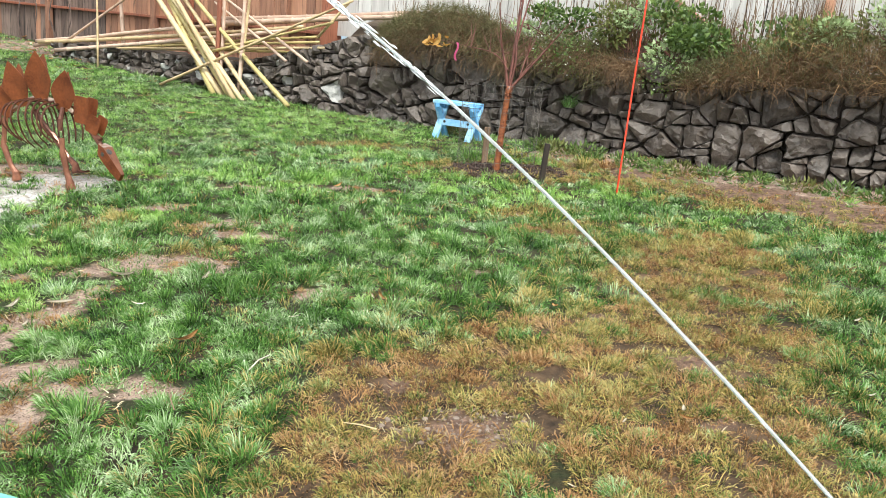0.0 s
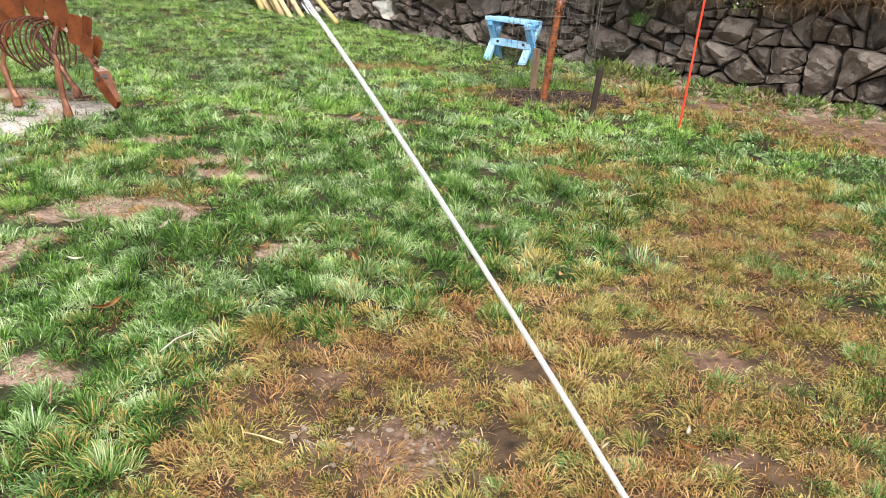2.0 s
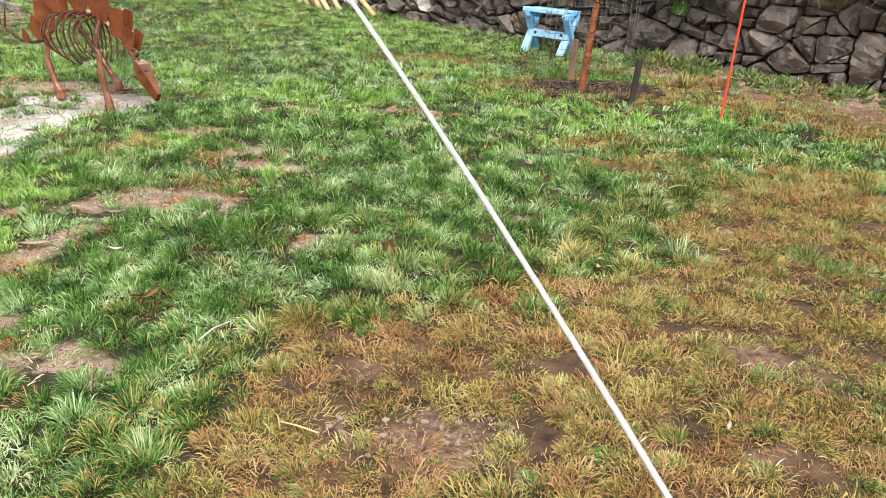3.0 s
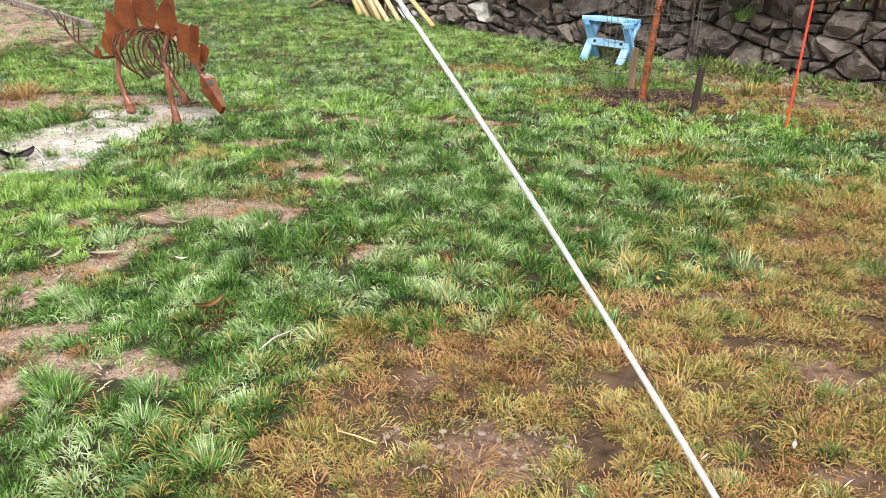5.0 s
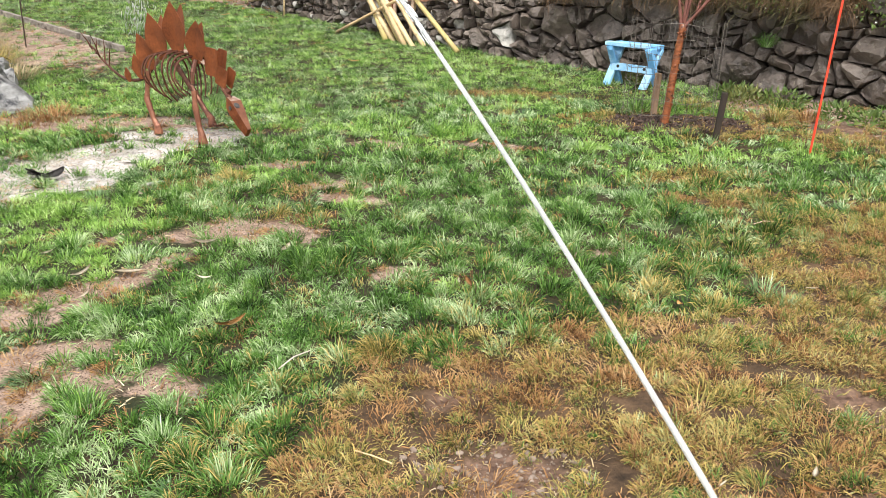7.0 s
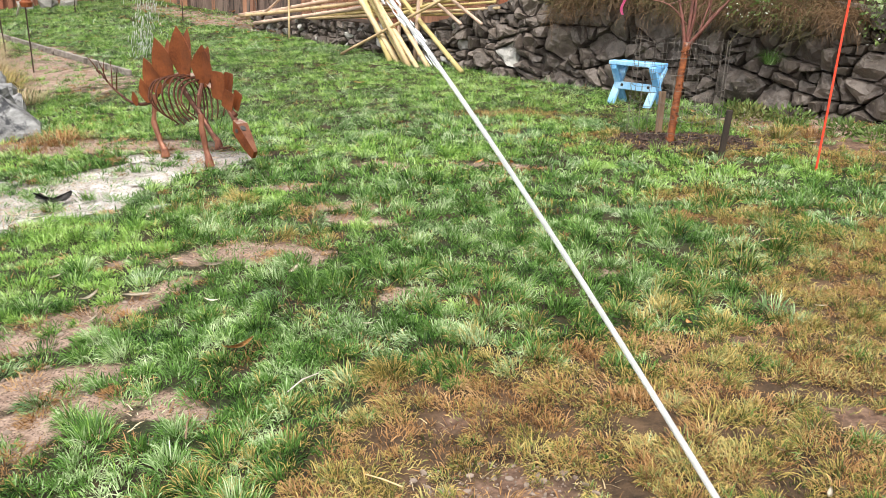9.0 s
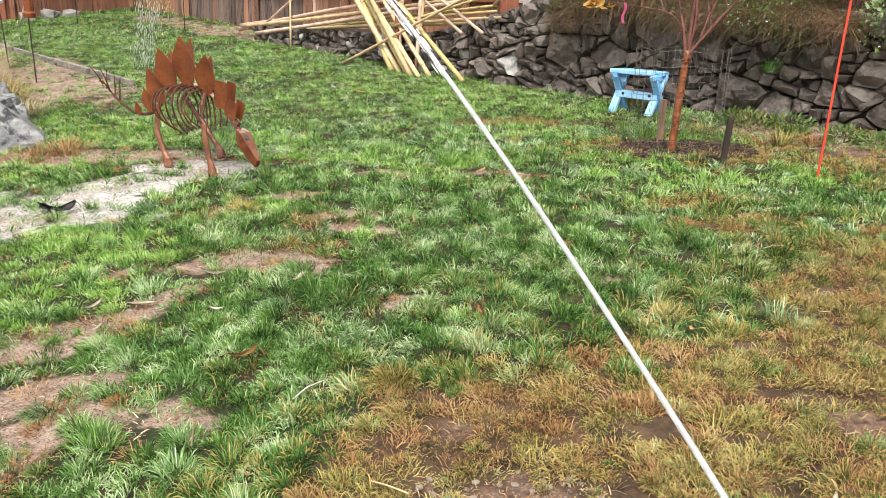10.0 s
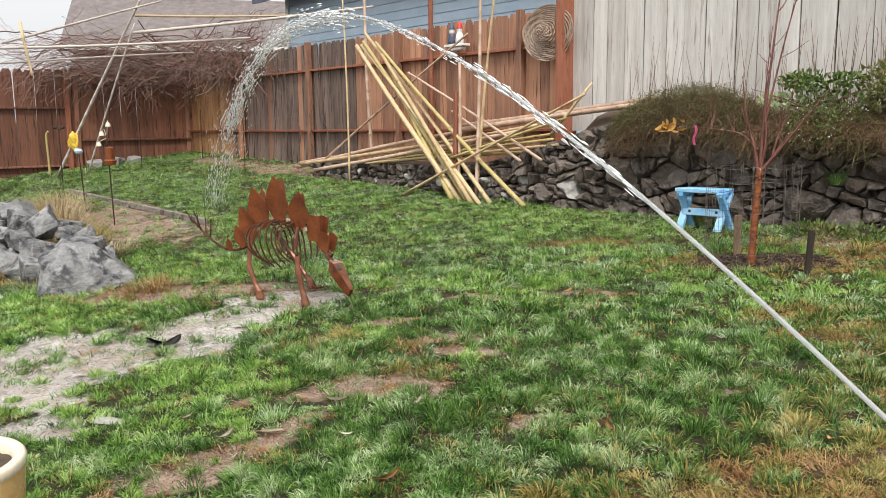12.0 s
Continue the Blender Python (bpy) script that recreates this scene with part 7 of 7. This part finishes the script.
def build_lawn():
    r = np.random.default_rng(6)
    names = {"grass": ("lawn_grass", "dense tufts of wet green lawn grass"), "lime": ("bright_grass", "bright fresh yellow-green grass tufts"), "sheen": ("pale_grass", "grass tufts flattened by water, their wet sheen painted pale"),
             "dry": ("yellow_grass", "yellowed patchy lawn grass"), "straw": ("dead_grass", "dead brown grass matted on the lawn")}
    for kind, rows in sow().items():
        a = np.array(rows)
        count = a[:, 5].astype(int)
        at = np.repeat(np.arange(len(a)), count)
        n = len(at)
        x, y, z, tall, width, _, rad, comb, pull = (a[at, k] for k in range(9))
        ang = r.uniform(0, 2 * np.pi, n)
        q = r.random(n) ** 0.6
        root = np.stack([x + 0.88 * q * rad * np.cos(ang), y + 0.88 * q * rad * np.sin(ang), z], 1)
        flat = {"grass": 1.0, "lime": 0.95, "sheen": 1.2, "dry": 1.1, "straw": 1.3}[kind]
        # blades stand in the clump's middle, lean out at its edge, are combed one way, and stray
        way = np.stack([flat * (1.0 * q * np.cos(ang) + 0.7 * pull * np.cos(comb)), flat * (1.0 * q * np.sin(ang) + 0.7 * pull * np.sin(comb)), r.uniform(0.4, 1.0, n)], 1)
        way += r.normal(0, 0.5 if kind in ("dry", "straw") else 0.4, (n, 3)) * np.array((1, 1, 0.6))
        way[:, 2] = np.maximum(way[:, 2], 0.1)
        way /= np.linalg.norm(way, axis=1)[:, None]
        ll = tall * r.uniform(0.5, 1.25, n) * (1.35 - 0.65 * q)
        tip = root + way * ll[:, None]
        tip[:, 2] -= 0.34 * ll * flat * r.random(n) * (1 - 0.5 * way[:, 2])
        tip[:, 2] = np.maximum(tip[:, 2], root[:, 2] + 0.004)
        bend = np.zeros((n, 3))
        bend[:, 2] = 0.19 * ll
        t = r.uniform(0, 2 * np.pi, n)
        side = np.stack([np.cos(t), np.sin(t), r.normal(0, 0.2, n)], 1)
        side -= way * np.sum(side * way, 1)[:, None]
        side /= np.linalg.norm(side, axis=1)[:, None] + 1e-9
        nm, label = names[kind]
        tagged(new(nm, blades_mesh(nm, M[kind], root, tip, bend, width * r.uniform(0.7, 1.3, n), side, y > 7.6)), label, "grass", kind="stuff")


def chaff():
    """Dead blades and chips lying flat on the bare patches."""
    rnd, r = random.Random(88), np.random.default_rng(88)
    spots = []
    for table, many in ((DIRT, 420), (MUD, 900)):
        for cx, cy, rx, ry, turn in table:
            if cx > 2.4 or cy > 7.2:
                continue
            c, s = math.cos(radians(turn)), math.sin(radians(turn))
            for _ in range(int(many * min(1.0, 4 * rx * ry) + 25)):
                a, q = rnd.uniform(0, 6.28), math.sqrt(rnd.random()) * 1.25
                dx, dy = rx * q * math.cos(a), ry * q * math.sin(a)
                x, y = cx + c * dx - s * dy, cy + s * dx + c * dy
                if not off_lawn(x, y):
                    spots.append((x, y, ground_z(x, y) + rnd.uniform(0.002, 0.008) - (0.012 if table is MUD else 0)))
    root = np.array(spots)
    n = len(root)
    a = r.uniform(0, 2 * np.pi, n)
    long = r.uniform(0.012, 0.055, n)
    way = np.stack([np.cos(a), np.sin(a), r.uniform(-0.05, 0.22, n)], 1)
    side = np.stack([-np.sin(a), np.cos(a), r.normal(0, 0.3, n)], 1)
    bend = np.stack([np.zeros(n), np.zeros(n), 0.1 * long], 1)
    pick = r.random(n)
    for name, mat, keep in (("dead_blades", "straw", pick < 0.5), ("straw_bits", "wisp", pick >= 0.5)):
        me = blades_mesh(name, M[mat], root[keep], (root + way * long[:, None])[keep], bend[keep], r.uniform(0.0018, 0.0042, n)[keep], side[keep])
        tagged(new(name, me), "dead grass blades lying flat on bare soil" if mat == "straw" else "pale straw bits strewn on bare soil", "straw", kind="stuff")


# ---- litter ----


def litter():
    rnd = random.Random(23)
    made = {}

    def drop(x, y, long, mat, rz, label, lift=0.02, wide=0.26):
        key = (mat, rnd.randrange(3))
        if key not in made:
            bm = bmesh.new()
            leaf(bm, 1.0, wide * (0.8 + 0.2 * key[1]), 0.25 + 0.25 * key[1])
            made[key] = mesh_from("fallen_leaf", bm, M[mat], True)
        ob = new("fallen_leaf", made[key])
        ob.matrix_world = pose(x, y, ground_z(x, y) + lift, rnd.uniform(-14, 14), rnd.uniform(-14, 14), rz) @ Matrix.Diagonal((long, long, long, 1))
        tagged(ob, label, "leaf", "fallen leaves")
    pale, brown = "pale bleached leaf lying on the lawn", "curled orange-brown leaf lying in the grass"
    for x, y, long, mat, rz in ((-1.2, 4.0, 0.09, "paleleaf", 80), (-1.09, 3.23, 0.13, "deadleaf", 55), (-0.28, 3.78, 0.08, "deadleaf", 120), (0.82, 2.9, 0.065, "paleleaf", 5), (-0.02, 4.87, 0.06, "paleleaf", 110),
                                (-2.36, 4.63, 0.07, "paleleaf", 140), (-1.62, 3.98, 0.14, "paleleaf", 30), (-1.78, 3.62, 0.13, "paleleaf", 35), (-1.97, 3.55, 0.11, "paleleaf", 75), (-1.42, 3.62, 0.07, "paleleaf", 20),
                                (-2.3, 3.75, 0.06, "paleleaf", 60), (-0.6, 6.0, 0.12, "deadleaf", 20), (-0.5, 6.05, 0.13, "deadleaf", 100), (-0.72, 6.03, 0.1, "deadleaf", 60), (-1.9, 2.55, 0.08, "deadleaf", 10), (-1.6, 2.45, 0.1, "deadleaf", 40),
                                (1.1, 4.0, 0.06, "paleleaf", 20), (0.9, 2.65, 0.07, "deadleaf", 150), (1.15, 3.2, 0.06, "deadleaf", 30), (-2.6, 9.0, 0.13, "deadleaf", 20), (-3.0, 4.5, 0.12, "paleleaf", 10), (0.95, 4.6, 0.1, "deadleaf", 90)):
        drop(x, y, long, mat, rz, pale if mat == "paleleaf" else brown, 0.03)
    for k in range(70):
        x, y = rnd.uniform(-4.2, 2.2), rnd.uniform(2.0, 8.2)
        if not off_lawn(x, y):
            m = "paleleaf" if rnd.random() < 0.45 else "deadleaf"
            drop(x, y, rnd.uniform(0.03, 0.07), m, rnd.uniform(0, 360), pale if m == "paleleaf" else brown, 0.022)
    for k in range(110):
        p = on_wall(rnd.uniform(-5.2, -1.2), rnd.uniform(0.1, 1.15))
        m = "paleleaf" if rnd.random() < 0.25 else "deadleaf"
        drop(p.x, p.y, rnd.uniform(0.03, 0.075), m, rnd.uniform(0, 360), pale if m == "paleleaf" else brown, 0.02)
    for k in range(160):
        x, y = rnd.uniform(-9.5, -4.6), rnd.uniform(11.2, 15.4)
        if not off_lawn(x, y) and (Vector((x, y, 0)) - WALL0).dot(OUT) < 1.0:
            drop(x, y, rnd.uniform(0.08, 0.17), "deadleaf" if rnd.random() < 0.8 else "paleleaf", rnd.uniform(0, 360), brown, 0.04)
    for dx, dy, s, rz in ((0, 0, 0.2, 20), (0.07, 0.03, 0.16, 80), (-0.08, 0.02, 0.15, 130), (0.02, -0.02, 0.14, 160)):
        drop(-3.2 + dx, 4.87 + dy, s, "blackleaf", rz, "blackened wet leaf on pale mud", 0.02, 0.4)
    for x, y, long, rz, m in ((-0.74, 3.02, 0.16, 70, "bambooGrey"), (-1.0, 2.7, 0.15, 112, "stakewood"), (1.0, 4.75, 0.12, 30, "bambooPink"), (-0.3, 2.55, 0.12, 170, "bamboo"), (-4.89, 5.5, 0.26, 12, "darkwood")):
        bm = bmesh.new()
        tube(bm, [(-long / 2, 0, 0), (0, 0.006, 0.008), (long / 2, 0, 0)], [0.0026, 0.0026, 0.0016], 6)
        ob = part("dry_stick", bm, M[m])
        ob.matrix_world = pose(x, y, ground_z(x, y) + 0.03, 0, -3, rz)
        tagged(ob, "thin dry stick lying in the grass", "stick", "dry sticks")
    bm = bmesh.new()
    for k in range(700):
        row = DIRT[rnd.choice((0, 0, 0, 0, 1, 1, 5, 6, 8, 9))]
        a, q = rnd.uniform(0, 6.28), math.sqrt(rnd.random()) * 1.1
        x, y = row[0] + row[2] * q * math.cos(a), row[1] + row[3] * q * math.sin(a)
        s = rnd.uniform(0.002, 0.005) if rnd.random() < 0.8 else rnd.uniform(0.005, 0.012)
        bmesh.ops.create_icosphere(bm, subdivisions=1, radius=s, matrix=Matrix.Translation((x, y, ground_z(x, y) + s * 0.3)) @ pose(0, 0, 0, rnd.uniform(0, 90), 0, rnd.uniform(0, 360)) @ Matrix.Diagonal((1.3, 0.9, 0.6, 1)))
    tagged(part("pebbles", bm, M["pebble"]), "small pebbles in the bare dirt", "pebbles", kind="stuff")


# ---- the jet of water from the hose ----


def jet_at(s):
    """A point on the jet: it rises from beside the camera and falls on the far lawn."""
    a, b = Vector((0.508, 1.46)), Vector((-6.05, 10.37))
    p = a.lerp(b, s)
    z1 = plain(*b)
    return Vector((p.x, p.y, 0.87 + 5.72 * s + (z1 - 0.87 - 5.72) * s * s))


def water_jet():
    rnd = random.Random(12)
    o = jet_at(0)
    t = thing("water_jet", o, 0, "arching jet of white water falling on the lawn", "water")

    def strand(s0, s1, n, r0, r1, off, seed):
        bm = bmesh.new()
        pts, rad = [], []
        for k in range(n + 1):
            s = s0 + (s1 - s0) * k / n
            w = r0 + (r1 - r0) * k / n
            wig = Vector([noise.noise(Vector((s * 15, seed, i * 7.7))) for i in range(3)]) * off * (0.2 + s * 2.5)
            pts.append(jet_at(s) - o + wig)
            rad.append(max(0.0006, min(1, 10 * k / n, 10 * (n - k) / n) * w * (1 + 0.22 * noise.noise(Vector((s * 40, seed, 40))))))
        tube(bm, pts, rad, 8)
        part("stream", bm, M["water"], t, "", True)
    strand(-0.075, 0.36, 420, 0.0039, 0.007, 0.002, 1)
    for k in range(4):
        strand(0.1 + 0.045 * k, 0.34 + 0.03 * k, 200, 0.001, 0.0032, 0.006 + 0.0015 * k, 5 + k)
    # broken water and drops
    for name, lo, hi, n, size, spread in (("spray", 0.1, 0.45, 600, 0.005, 0.026), ("broken_water", 0.34, 0.8, 1300, 0.0095, 0.08), ("falling_spray", 0.75, 1.0, 600, 0.009, 0.13)):
        bm = bmesh.new()
        for _ in range(n):
            s = rnd.uniform(lo, hi)
            p = jet_at(s) - o
            d = (jet_at(s + 0.01) - jet_at(s)).normalized()
            q = spread * (0.4 + s)
            p += Vector((rnd.gauss(0, q * 0.5), rnd.gauss(0, q * 0.5), rnd.gauss(-q * 0.25, q * 0.45)))
            r = size * rnd.uniform(0.22, 0.6)
            m = Matrix.Translation(p) @ d.to_track_quat("Z", "Y").to_matrix().to_4x4() @ Matrix.Diagonal((r, r, r * rnd.uniform(5, 20), 1))
            bmesh.ops.create_icosphere(bm, subdivisions=1, radius=1.0, matrix=m)
        tagged(part(name, bm, M["drop"], t, "", True), kind="stuff")


# ---- beyond the fence ----


def blue_house():
    """The neighbour's pale blue house, seen over the fence."""
    e = -WALL_DIR
    back = -OUT
    c = Vector((-10.1, 21.45, 0))
    t = thing("house", c, 0, "pale blue clapboard house behind the cedar fence", "house")
    turn = Matrix((e, back, Vector((0, 0, 1)))).transposed().to_4x4()
    bm = bmesh.new()
    box(bm, 14, 7, 5.6, turn @ pose(7, 3.5, 2.2))
    part("wall", bm, M["siding"], t)
    for k in range(13):
        bm = bmesh.new()
        z = 2.6 + 0.2 * k
        box(bm, 14.05, 0.03, 0.19, turn @ pose(7, -0.02, z, -3))
        part("clapboard", bm, M["siding"], t)
    bm = bmesh.new()
    for s in (-1, 1):
        box(bm, 15.4, 4.6, 0.12, turn @ pose(7, 3.5 + s * 2.05, 5.75, -s * 22))
    part("roof", bm, M["roof"], t)
    bm = bmesh.new()
    box(bm, 15.4, 0.06, 0.2, turn @ pose(7, -0.66, 4.92))
    part("gutter", bm, M["navy"], t, "dark gutter")
    bm = bmesh.new()
    box(bm, 0.12, 0.05, 4, turn @ pose(0.04, -0.05, 3))
    part("corner_board", bm, M["white"], t)


def tan_house():
    t = thing("house", (-22.5, 38, 0), 30, "pale tan house with grey-brown roof far behind the yard", "house")
    bm = bmesh.new()
    box(bm, 11, 8, 6, pose(0, 0, 2))
    part("wall", bm, M["tan"], t)
    for k in range(9):
        bm = bmesh.new()
        box(bm, 11.04, 0.05, 0.26, pose(0, -4.02, 2.7 + 0.28 * k, -4))
        part("clapboard", bm, M["tan"], t)
    bm = bmesh.new()
    for s in (-1, 1):
        box(bm, 12, 5.6, 0.2, pose(0, s * 2.3, 6.3, -s * 30))
    part("roof", bm, M["shingle"], t)
    bm = bmesh.new()
    box(bm, 12, 0.08, 0.22, pose(0, -4.75, 5.0))
    part("gutter", bm, M["white"], t, "white gutter")


def hedge():
    """Dark trees beyond the left fence."""
    for x, y, h, seed in ((-26, 13, 6.5, 1), (-25, 8, 7.5, 2), (-27, 3, 7, 3)):
        t = thing("far_tree", (x, y, 0), 0, "dark evergreen tree beyond the fence", "tree", "trees beyond the fence")
        bm = bmesh.new()
        tube(bm, [(0, 0, -0.3), (0, 0, h * 0.5), (0.1, 0, h * 0.9)], [0.22, 0.14, 0.03], 8)
        part("trunk", bm, M["vine"], t)
        for k in range(5):
            leaf_cloud("crown", t, "hill", (0.5 * math.sin(k * 2 + seed), 0.5 * math.cos(k * 2.6), h * (0.35 + 0.13 * k)), (1.9 - 0.3 * k, 1.9 - 0.3 * k, h * 0.17), 900, 0.35, seed * 7 + k, 0.3, 0.35)


steel_dinosaur()
trestle()
bamboo_pile()
young_tree()
hanging_leaves()
wire_cage()
stakes()
mulch_ring()
rockery()
bed_board()
paving()
kerb_slab()
flower_pot()
garden_hose()
garden_ornaments()
arbor()
fence_ornaments()
wall_plants()
bed_grasses()
build_lawn()
chaff()
litter()
water_jet()
blue_house()
tan_house()
hedge()
build_wall()
build_fences()
red_post()
